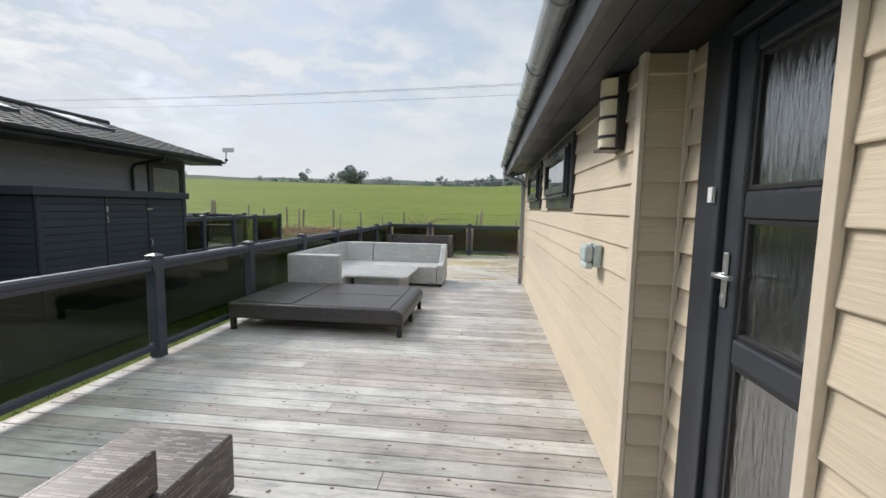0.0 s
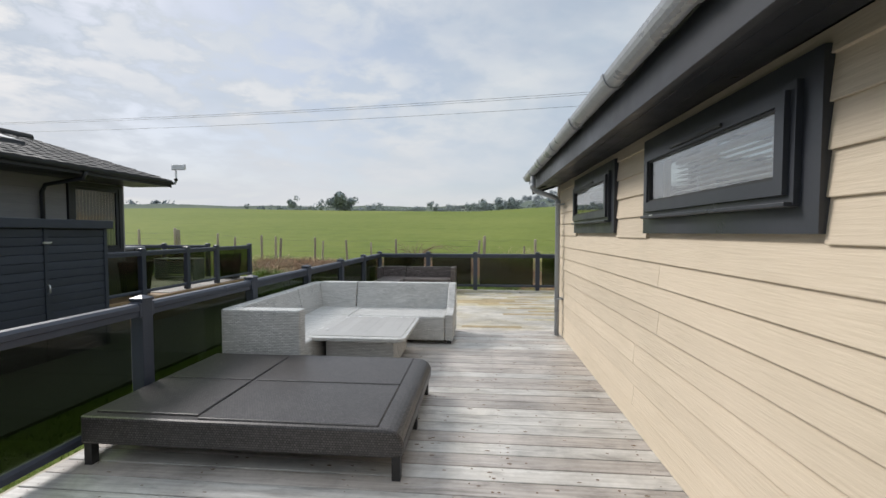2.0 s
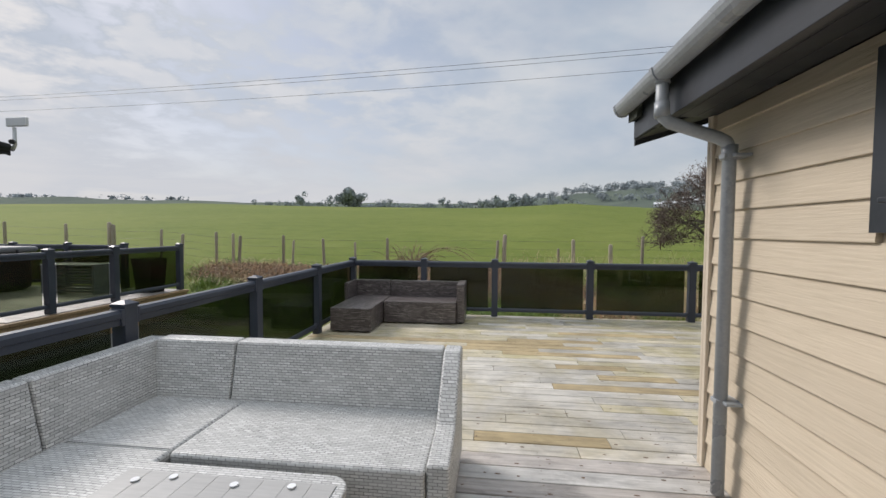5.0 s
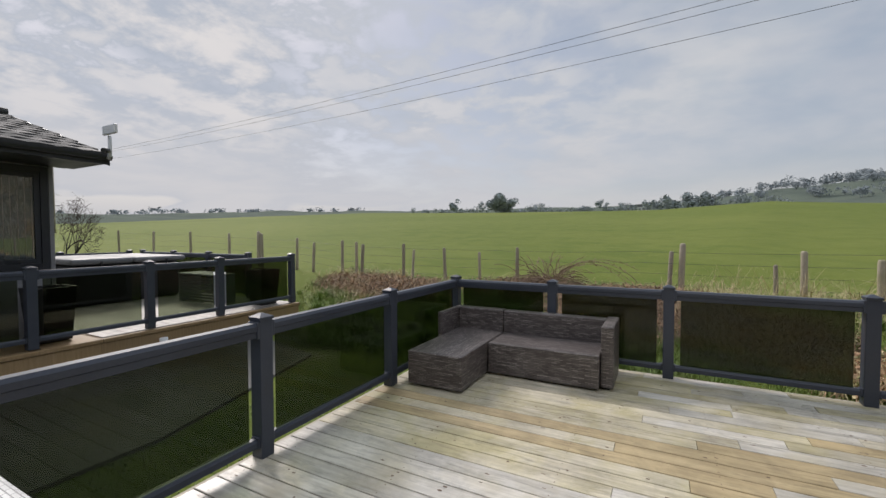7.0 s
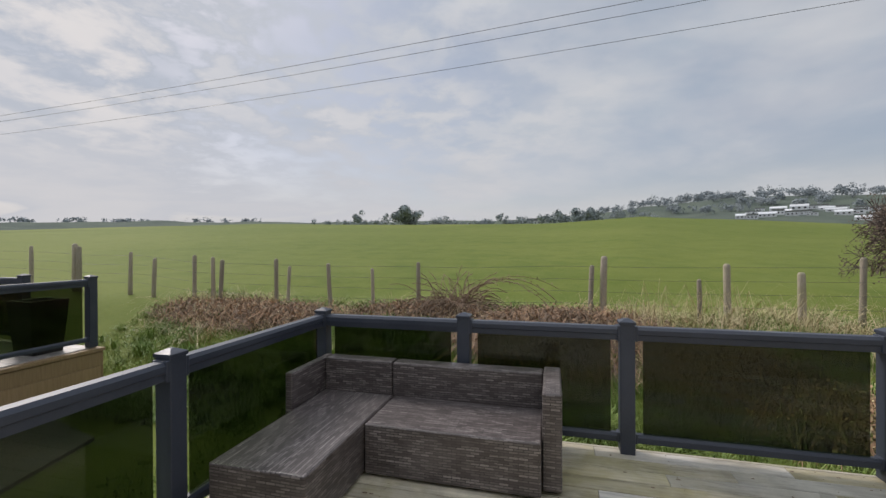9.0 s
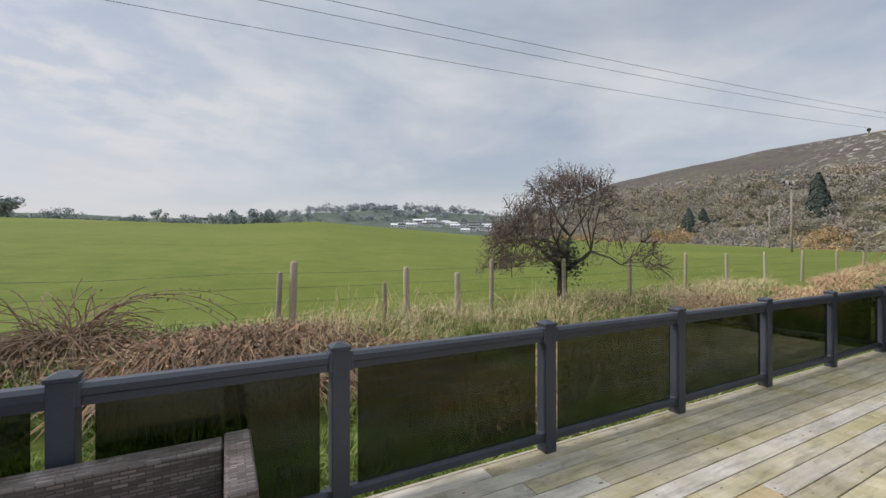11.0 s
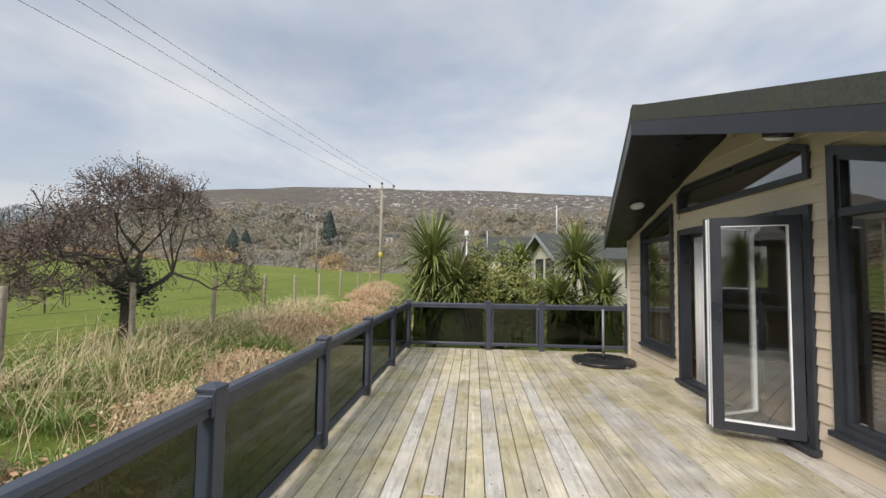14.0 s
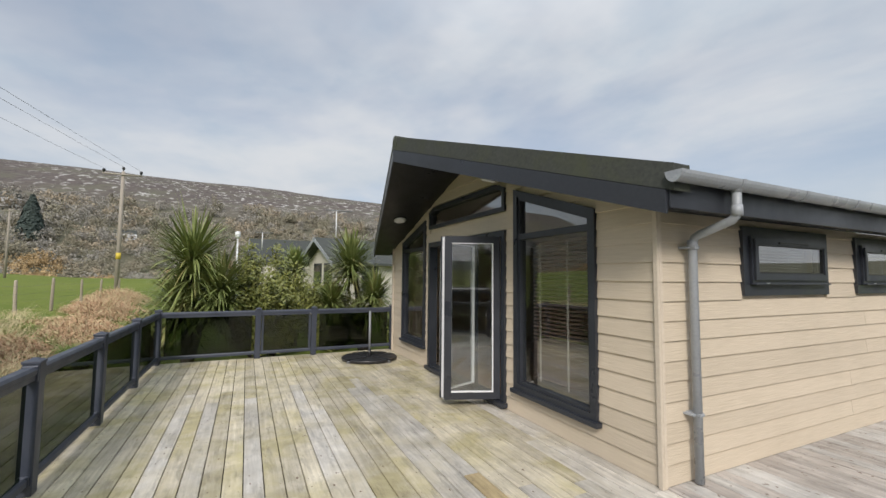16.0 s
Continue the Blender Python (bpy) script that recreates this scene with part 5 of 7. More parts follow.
ub = thing("parasol_base", "black four-part parasol base with a bare grey pole", "parasol base", at=(5.88, 0.74, 0))
for k in range(4):
    a0 = math.pi / 2 * k + 0.06 + 0.5
    bm = bmesh.new()
    pts = [(5.88 + 0.05 * math.cos(a0 + 0.72), 0.74 + 0.05 * math.sin(a0 + 0.72))] + [(5.88 + 0.54 * math.cos(a0 + 1.45 * i / 10), 0.74 + 0.54 * math.sin(a0 + 1.45 * i / 10)) for i in range(11)]
    extrude_poly(bm, pts, "z", 0.012, 0.065)
    bmesh.ops.bevel(bm, geom=bm.edges[:], offset=0.012, segments=2, profile=0.5, affect="EDGES")
    part("weight", bm, M_blackp, ub)
for k in range(2):
    a = math.pi / 2 * k + 0.5
    bm = bmesh.new()
    d = Vector((math.cos(a), math.sin(a), 0))
    n = Vector((-d.y, d.x, 0)) * 0.022
    c = Vector((5.88, 0.74, 0))
    q = [c + d * 0.56 + n, c + d * 0.56 - n, c - d * 0.56 - n, c - d * 0.56 + n]
    extrude_poly(bm, [(p.x, p.y) for p in q], "z", 0.0, 0.035 + 0.004 * k)
    part("cross_bar", bm, M_galv, ub)
bm = bmesh.new()
tube(bm, [(5.88, 0.74, 0.03), (5.88, 0.74, 0.95)], 0.021, 12)
part("pole", bm, M_galv, ub)
bm = bmesh.new()
tube(bm, [(5.88, 0.74, 0.035), (5.88, 0.74, 0.20)], 0.030, 12)
part("sleeve", bm, M_blackp, ub)

# ---- neighbouring lodge, its deck and shed ----
NX, NE, NYE = -8.90, -8.02, 1.95
NR = -11.4
nl = thing("neighbour_lodge", "grey lap-clad lodge with a charcoal tiled roof and skylights", "lodge", at=(-11.5, -4, -0.3))
bpart("wall", (2 * NR - NX, NX - 0.02, -11.0, NYE, -0.40, 2.70), M_nsid, nl, 0)
for r in range(21):
    z = -0.32 + r * 0.145

    def nb(bm):
        extrude_poly(bm, [(0.0, -0.010), (0.020, -0.010), (0.008, 0.138), (0.0, 0.138)], "x", 0.0, 1.0)
    for s, e in ((-11.0, 0.73),) if 1.05 < z + 0.07 < 2.48 else ((-11.0, 1.93),):
        piece("siding_board", shared(("n_board",), nb, M_nsid), nl, pose(NX - 0.02, e, z, 0, 0, -90) @ Matrix.Diagonal((e - s, 1, 1, 1)))
bpart("corner_board", (NX - 0.025, NX + 0.006, 1.935, 1.985, -0.35, 2.66), M_nsid, nl, 0.003)
bm = bmesh.new()
for y0, y1, z0, z1 in ((0.75, 0.84, 1.08, 2.48), (1.84, 1.925, 1.08, 2.48), (0.84, 1.84, 1.08, 1.17), (0.84, 1.84, 2.39, 2.48)):
    box(bm, NX - 0.03, NX + 0.03, y0, y1, z0, z1, 0.004)
nw = part("window", bm, M_fascia, nl)
bm = bmesh.new()
for y0, y1, z0, z1 in ((0.84, 0.90, 1.17, 2.39), (1.78, 1.84, 1.17, 2.39), (0.90, 1.78, 1.17, 1.23), (0.90, 1.78, 2.33, 2.39)):
    box(bm, NX - 0.02, NX + 0.014, y0, y1, z0, z1, 0.003)
part("frame", bm, M_grey, nw)
bpart("pane", (NX - 0.012, NX - 0.006, 0.90, 1.78, 1.23, 2.33), G_clear, nw, 0)
bm = bmesh.new()
for i in range(13):
    y = 0.92 + 0.07 * i
    tube(bm, [(NX - 0.010, y, 1.24), (NX - 0.010, y, 2.32)], 0.003, 6)
part("curtain", bm, M_tape, nw, "pale curtain folds behind the pane")
for sx in (-1, 1):
    xe, sl = NR + sx * (NE - NR), 0.31
    zr, ze = 3.62, 2.62
    v = []
    for x, z in ((xe, ze), (NR, zr)):
        for y in (-11.3, 2.26):
            v += [(x, y, z - 0.05), (x, y, z)]
    mesh_ob("roof_board", v, [(0, 2, 6, 4), (1, 5, 7, 3), (0, 1, 3, 2), (4, 6, 7, 5), (0, 4, 5, 1), (2, 3, 7, 6)], M_soffit, nl)
    if sx > 0:
        bpart("fascia_board", (NE - 0.02, NE + 0.005, -11.3, 2.26, 2.50, 2.60), M_fascia, nl)
        bpart("soffit_board", (NX, NE - 0.02, -11.3, 2.22, 2.50, 2.515), M_soffit, nl, 0)
        bm = bmesh.new()
        extrude_poly(bm, [(NE + 0.045 + 0.05 * math.cos(a), 2.61 + 0.06 * math.sin(a)) for a in [math.pi + math.pi * k / 8 for k in range(9)]], "y", -11.3, 2.28)
        part("gutter", bm, M_fascia, nl, "black half-round gutter")
        bm = bmesh.new()
        extrude_poly(bm, [(NE, 2.49), (NE, 2.64), (NR, 3.64), (NR, 3.49)], "y", 2.262, 2.285)
        part("barge_board", bm, M_fascia, nl)
        bm = bmesh.new()
        tube(bm, [(NE + 0.03, 0.25, 2.56), (NE - 0.02, 0.25, 2.44), (NX + 0.14, 0.25, 2.34), (NX + 0.06, 0.25, 2.22), (NX + 0.06, 0.25, -0.3)], 0.036, 10)
        part("downpipe", bm, M_fascia, nl, "black downpipe with an offset")
        for c in range(12):
            xa, xb = NE + 0.04 + (NR - NE - 0.04) * c / 12, NE + 0.04 + (NR - NE - 0.04) * min(1, (c + 1.15) / 12)
            za, zb = ze - 0.01 + (zr - ze) * c / 12 + 0.035, ze + (zr - ze) * min(1, (c + 1.15) / 12) + 0.012
            n, v, f = 150, [], []
            for i in range(n + 1):
                y = -11.3 + 13.56 * i / n
                b = 0.012 * abs(math.sin(i * math.pi / 3 + (c % 2)))
                v += [(xa, y, za + b), (xb, y, zb + b), (xa, y, za - 0.03)]
            for i in range(n):
                a = 3 * i
                f += [(a, a + 3, a + 4, a + 1), (a, a + 2, a + 5, a + 3)]
            mesh_ob("tile_course", v, f, M_ntile, nl)
        for y0, y1 in ((-2.3, -1.4), (-0.3, 0.6)):
            def on(x):
                return ze + (zr - ze) * (NE - x) / (NE - NR)
            v = []
            for x in (-9.55, -10.6):
                for y in (y0, y1):
                    v += [(x, y, on(x) + 0.02), (x, y, on(x) + 0.10)]
            sk = mesh_ob("skylight", v, [(0, 2, 6, 4), (1, 5, 7, 3), (0, 1, 3, 2), (4, 6, 7, 5), (0, 4, 5, 1), (2, 3, 7, 6)], M_grey, nl)
            v = []
            for x in (-9.62, -10.53):
                for y in (y0 + 0.07, y1 - 0.07):
                    v += [(x, y, on(x) + 0.104), (x, y, on(x) + 0.110)]
            mesh_ob("pane", v, [(0, 2, 6, 4), (1, 5, 7, 3), (0, 1, 3, 2), (4, 6, 7, 5), (0, 4, 5, 1), (2, 3, 7, 6)], M_steel, sk)
bm = bmesh.new()
tube(bm, [(NR, -11.3, 3.66), (NR, 2.27, 3.66)], 0.08, 8)
part("ridge_tile", bm, M_ntile, nl)
cam2 = thing("security_camera", "pale floodlight with a small camera on the eave corner", "camera", at=(-7.86, 2.22, 2.62))
bm = bmesh.new()
tube(bm, [(-7.90, 2.22, 2.56), (-7.86, 2.22, 2.62), (-7.86, 2.22, 2.86)], 0.022, 10)
part("stem", bm, M_white, cam2)
bm = bmesh.new()
box(bm, -7.92, -7.60, 2.16, 2.20, 2.86, 2.98, 0.012)
part("panel", bm, M_white, cam2, "flat pale solar panel").rotation_euler = (0, 0, 0)
bm = bmesh.new()
tube(bm, [(-7.86, 2.20, 2.66), (-7.80, 2.14, 2.65), (-7.76, 2.10, 2.64)], [0.03, 0.035, 0.03], 10)
part("lens", bm, M_blackp, cam2)

ndk = thing("neighbour_deck", "raised neighbouring deck with tan larch skirting", "deck", at=(-10.6, 3.0, -0.3))
bpart("deck_top", (-13.6, -7.93, 2.12, 5.50, 0.12, 0.165), M_wood, ndk, 0.004)
bpart("deck_top", (-8.86, -7.93, 0.02, 2.115, 0.12, 0.165), M_wood, ndk, 0.004)


def skirt(bm):
    extrude_poly(bm, [(-0.012, 0.0), (0.012, 0.0), (0.012, 0.188), (0.008, 0.192), (-0.012, 0.192)], "y", 0.0, 1.0)


for r in range(3):
    z = -0.475 + 0.197 * r
    for y0, y1 in ((0.02, 2.9 - 0.4 * r), (2.904 - 0.4 * r, 5.455)):
        piece("skirt_board", shared(("skirt_board",), skirt, M_wood), ndk, pose(-7.96, y0, z) @ Matrix.Diagonal((1, y1 - y0, 1, 1)))
    for x0, x1 in ((-13.6, -10.8 + 0.5 * r), (-10.796 + 0.5 * r, -7.95)):
        piece("skirt_board", shared(("skirt_board",), skirt, M_wood), ndk, pose(x1, 5.47, z, 0, 0, 90) @ Matrix.Diagonal((1, x1 - x0, 1, 1)))
for i in range(22):
    y = 2.14 + i * 0.15
    bpart("board", (-13.58, -8.02, y, y + 0.145, 0.166, 0.180), M_deckb, ndk, 0.002)
rail_run("neighbour_railing", (-8.05, 5.40), (-8.05, 0.0), [0.0, 1.55, 2.65, 3.95, 5.25], "dark railing with clear and smoked glass on the neighbouring deck", G_gate, 0.18)
rail_run("neighbour_railing", (-8.16, 5.40), (-13.6, 5.40), [1.2, 2.6, 4.0, 5.4], "dark railing with smoked glass at the front of the neighbouring deck", G_tint, 0.18)
rail_run("neighbour_railing", (-13.55, 5.28), (-13.55, 2.2), [0.2, 1.6, 3.0], "dark railing at the far side of the neighbouring deck", G_tint, 0.18)


def planter(x, y):
    t = thing("planter", "tall black square plastic planter beside the railing", "planter", "planters", (x, y, 0.18))
    bm = bmesh.new()
    lo, hi = 0.17, 0.22
    vs = [bm.verts.new((x + sx * h, y + sy * h, z)) for h, z in ((lo, 0.18), (hi, 0.88), (hi - 0.03, 0.88), (lo, 0.70)) for sx, sy in ((-1, -1), (1, -1), (1, 1), (-1, 1))]
    bm.faces.new(vs[3::-1])
    for k in range(3):
        for i in range(4):
            bm.faces.new((vs[4 * k + i], vs[4 * k + (i + 1) % 4], vs[4 * k + 4 + (i + 1) % 4], vs[4 * k + 4 + i]))
    bm.faces.new(vs[12:16])
    part("pot", bm, M_blackp, t)


planter(-8.45, 1.75)
planter(-8.40, 5.0)
tub = thing("hot_tub", "square black hot tub with a folded grey vinyl cover", "hot tub", at=(-12.1, 4.0, 0.18))
bm = bmesh.new()
box(bm, -13.1, -11.1, 3.0, 5.0, 0.18, 0.98, 0.15, 4)
part("cabinet", bm, M_blackp, tub)
bm = bmesh.new()
box(bm, -13.15, -11.05, 2.95, 3.98, 0.985, 1.10, 0.05, 3)
box(bm, -13.15, -11.05, 4.0, 5.05, 0.985, 1.10, 0.05, 3)
part("cover", bm, M_cover, tub, "grey padded vinyl cover")
for y in (3.4, 4.6):
    bpart("strap", (-11.045, -11.03, y, y + 0.04, 0.75, 1.04), M_blackp, tub, 0.002)
sl = thing("slatted_bench", "low grey slatted side unit on the neighbouring deck", "bench", at=(-9.6, 4.5, 0.18))
for k in range(9):
    z = 0.22 + 0.055 * k
    bpart("slat", (-10.3, -9.15, 4.46, 4.48, z, z + 0.035), M_cover, sl, 0.003)
for x in (-10.32, -9.17):
    bpart("side", (x, x + 0.05, 4.46, 4.90, 0.18, 0.74), M_gutter, sl, 0.003)
bpart("top", (-10.32, -9.12, 4.44, 4.92, 0.742, 0.77), M_gutter, sl, 0.004)
ntab = thing("garden_table", "small white garden table on the neighbouring deck", "table", at=(-12.2, 2.55, 0.18))
bpart("tabletop", (-12.7, -11.8, 2.25, 2.75, 0.86, 0.89), M_white, ntab)
for x in (-12.62, -11.88):
    for y in (2.32, 2.68):
        bpart("leg", (x - 0.02, x + 0.02, y - 0.02, y + 0.02, 0.18, 0.86), M_white, ntab)

shed = thing("shed", "navy shiplap garden shed with a flat lipped roof and steel latch", "shed", at=(-7.95, -1.6, -0.38))
SX0, SX1, SY0, SY1 = -8.62, -7.32, -3.08, -0.08
bpart("wall", (SX0, SX1 - 0.02, SY0 + 0.02, SY1 - 0.02, -0.40, 1.56), M_shed, shed, 0)
for r in range(16):
    z = -0.36 + r * 0.12

    def sb(bm):
        extrude_poly(bm, [(0.0, 0.0), (0.018, 0.0), (0.018, 0.100), (0.006, 0.112), (0.0, 0.112)], "x", 0.0, 1.0)
    for s, e, x, y, rz in ((SY0 + 0.06, SY1 - 0.06, SX1 - 0.02, None, -90),):
        for a, b in ((SY0 + 0.06, -1.98), (-1.92, -1.08), (-1.02, SY1 - 0.06)):
            piece("board", shared(("shed_board",), sb, M_shed), shed, pose(SX1 - 0.02, b, z, 0, 0, -90) @ Matrix.Diagonal((b - a, 1, 1, 1)))
    piece("board", shared(("shed_board",), sb, M_shed), shed, pose(SX1 - 0.06, SY0 + 0.02, z, 0, 0, 180) @ Matrix.Diagonal((SX1 - SX0 - 0.08, 1, 1, 1)))
for y in (SY0, SY1 - 0.06, -1.975, -1.075):
    bpart("corner_post", (SX1 - 0.03, SX1 + 0.012, y, y + 0.06 if y < -2.5 or y > -0.5 else y + 0.05, -0.38, 1.56), M_shed, shed, 0.004)
bpart("roof", (SX0 - 0.06, SX1 + 0.07, SY0 - 0.08, SY1 + 0.06, 1.56, 1.69), M_shed, shed, 0.008, "flat navy roof with a lipped edge")
for z in (1.30, 1.12):
    bpart("hinge", (SX1 + 0.012, SX1 + 0.022, -1.965, -1.935, z, z + 0.10), M_steel, shed, 0.002, "steel hinge")
bpart("latch", (SX1 + 0.012, SX1 + 0.03, -1.10, -0.98, 1.335, 1.365), M_steel, shed, 0.003, "steel bolt latch")
bm = bmesh.new()
tube(bm, [(SX1 + 0.012, -1.05, 0.62), (SX1 + 0.05, -1.05, 0.64), (SX1 + 0.05, -1.05, 0.74), (SX1 + 0.012, -1.05, 0.76)], 0.010, 8)
part("handle", bm, M_steel, shed, "steel pull handle")
tl = thing("ground_light", "small white cylinder light fixed to the deck skirting", "light", at=(-7.9, 2.85, -0.05))
bm = bmesh.new()
tube(bm, [(-7.90, 2.85, -0.14), (-7.90, 2.85, 0.03)], 0.055, 14)
part("body", bm, M_white, tl)
bpart("bracket", (-7.946, -7.90, 2.82, 2.88, -0.08, -0.03), M_white, tl)

# ---- fence ----
random.seed(11)


def stake(x, y, h, r, lean):
    z = ground_z(x, y) - 0.25
    bm = bmesh.new()
    pts = [(x + lean[0] * k, y + lean[1] * k, z + (h + 0.25) * k) for k in (0, 0.35, 0.7, 0.97, 1.0)]
    tube(bm, pts, [r, r * 0.98, r * 0.95, r * 0.92, r * 0.55], 8)
    for v in bm.verts:
        v.co += Vector((random.uniform(-1, 1), random.uniform(-1, 1), 0)) * r * 0.12
    o = part("fence_post", bm, M_stake, None)
    tagged(o, "weathered round timber fence stake in the rough grass", "fence post", "field fence posts")
    return o


POSTS = ((-14.1, 1.0), (-12.58, 1.1), (-12.42, 1.05), (-10.94, 0.95), (-10.29, 0.85), (-9.24, 1.0), (-8.66, 1.0), (-8.52, 0.95), (-7.21, 0.98), (-6.93, 0.85), (-5.98, 0.92), (-5.09, 0.80), (-4.19, 0.95),
         (-1.26, 0.90), (-1.05, 1.05), (0.37, 0.68), (0.75, 0.92), (1.66, 0.80), (2.42, 1.02), (4.2, 1.0), (6.2, 1.05), (8.4, 1.0), (10.4, 0.98), (12.6, 1.0), (15.0, 1.05), (17.6, 1.0), (20.4, 1.0), (23.5, 1.0), (-16.2, 1.0), (-18.5, 1.0), (-21, 1.0))
for x, h in POSTS:
    thick = 0.055 if x in (-12.58, -12.42, 0.75, 1.66, -1.05) else 0.035 if x in (0.37, -5.09, -6.93) else 0.043
    stake(x, 8.25 + 0.06 * math.sin(x * 3.1) + (0.0 if x < 5 else (x - 5) * 0.03), h, thick, (random.uniform(-0.06, 0.06), random.uniform(-0.05, 0.05)))
fw = thing("fence_wire", "rusty sheep netting and barbed wire along the field fence", "wire", at=(0, 8.25, 0.4))
bm = bmesh.new()
for h in (0.25, 0.45, 0.65, 0.86):
    xs = [-21 + 1.48 * i for i in range(31)]
    tube(bm, [(x, 8.25 + (0.0 if x < 5 else (x - 5) * 0.03), ground_z(x, 8.25) + h + 0.02 * math.sin(i * 2.1)) for i, x in enumerate(xs)], 0.0022, 4)
part("strand", bm, M_wire, fw)

# ---- overhead line ----
def power_pole(x, y, h, label, yellow=True, turn=0.0, arm=1.0):
    z = ground_z(x, y)
    t = thing("power_pole", label, "power pole", "power poles", (x, y, z))
    bm = bmesh.new()
    tube(bm, [(x, y, z - 0.3), (x, y, z + h * 0.5), (x, y, z + h)], [0.13, 0.115, 0.095], 12)
    pl = part("pole", bm, M_pole, t)
    bm = bmesh.new()
    d = Vector((math.sin(turn), math.cos(turn), 0))
    c = Vector((x - 0.12, y, z + h - 0.22))
    q = [c + d * arm * s for s in (-1, 1)]
    tube(bm, q, 0.045, 6)
    part("crossarm", bm, M_pole, t)
    for s in (-0.94, 0.0, 0.94):
        bm = bmesh.new()
        p = c + d * arm * s + Vector((0.12 if s == 0 else 0, 0, 0.22 if s == 0 else 0))
        tube(bm, [p, p + Vector((0, 0, 0.10)), p + Vector((0, 0, 0.16)), p + Vector((0, 0, 0.26)), p + Vector((0, 0, 0.30))], [0.02, 0.03, 0.09, 0.085, 0.03], 10)
        part("insulator", bm, M_blackp, t)
    if yellow:
        bm = bmesh.new()
        tube(bm, [(x, y, z + 2.1), (x, y, z + 2.5)], 0.133, 12)
        part("band", bm, M_yellow, t, "yellow warning band")
    return [c + d * arm * s + Vector((0, 0, 0.5 if s == 0 else 0.3)) for s in (-0.94, 0.0, 0.94)]


ends_a = power_pole(29.3, 10.2, 8.05 - ground_z(29.3, 10.2), "tall timber power pole with crossarm and yellow band")
ends_b = power_pole(-50.0, 16.2, 8.0 - ground_z(-50.0, 16.2), "far timber power pole with crossarm behind the neighbouring lodge", False)
for i, (p, q) in enumerate(zip(ends_a, ends_b)):
    bm = bmesh.new()
    pts = [p.lerp(q, k / 40) - Vector((0, 0, 1.0 * 4 * (k / 40) * (1 - k / 40))) for k in range(41)]
    tube(bm, pts, 0.0068, 4)
    tagged(part("power_line", bm, M_wire, None), "thin dark overhead power line across the sky", "cable", "overhead lines")
for x, y, h in ((62, 28, 8.0), (88, 42, 8.0)):
    power_pole(x, y, h, "small distant timber pole at the field edge", False, 0.4, 0.8)


# ---- plants ----
class Soup:
    """Loose faces gathered fast into one mesh."""

    def __init__(self):
        self.v, self.f, self.m = [], [], []

    def strip(self, pts, wides, axis, slot=0):
        base = len(self.v)
        for p, w in zip(pts, wides):
            self.v += [tuple(p - axis * w), tuple(p + axis * w)]
        for i in range(len(pts) - 1):
            a = base + 2 * i
            self.f.append((a, a + 1, a + 3, a + 2))
            self.m.append(slot)

    def rod(self, a, b, r0, r1, slot=0):
        d = b - a
        if d.length < 1e-5:
            return
        u = d.orthogonal().normalized()
        w = d.normalized().cross(u)
        base = len(self.v)
        for p, r in ((a, r0), (b, r1)):
            for k in range(3):
                an = 2.0944 * k
                self.v.append(tuple(p + r * (math.cos(an) * u + math.sin(an) * w)))
        for k in range(3):
            self.f.append((base + k, base + (k + 1) % 3, base + 3 + (k + 1) % 3, base + 3 + k))
            self.m.append(slot)

    def leaf(self, c, s, slot=0):
        d = Vector((random.gauss(0, 1), random.gauss(0, 1), random.gauss(0, 1))).normalized()
        e = d.orthogonal().normalized()
        base = len(self.v)
        self.v += [tuple(c - d * s), tuple(c + e * s * 0.5), tuple(c + d * s), tuple(c - e * s * 0.5)]
        self.f.append((base, base + 1, base + 2, base + 3))
        self.m.append(slot)

    def scale_leaf(self, c, out, s, slot=0):
        """A leaf that lies on the skin of a crown, facing out of it."""
        nrm = (out + Vector((random.gauss(0, 0.35), random.gauss(0, 0.35), random.gauss(0, 0.35)))).normalized()
        d = nrm.orthogonal().normalized()
        d = (d * math.cos(s * 977) + nrm.cross(d) * math.sin(s * 977)).normalized()
        e = nrm.cross(d)
        base = len(self.v)
        self.v += [tuple(c - d * s), tuple(c + e * s * 0.6), tuple(c + d * s), tuple(c - e * s * 0.6)]
        self.f.append((base, base + 1, base + 2, base + 3))
        self.m.append(slot)

    def make(self, name, mats, parent=None, smooth_on=False):
        ob = mesh_ob(name, self.v, self.f, mats, parent, smooth_on)
        ob.data.polygons.foreach_set("material_index", self.m)
        return ob


UP = Vector((0, 0, 1))


def rand_dir(up=0.0):
    return (Vector((random.gauss(0, 1), random.gauss(0, 1), random.gauss(0, 1))).normalized() + UP * up).normalized()


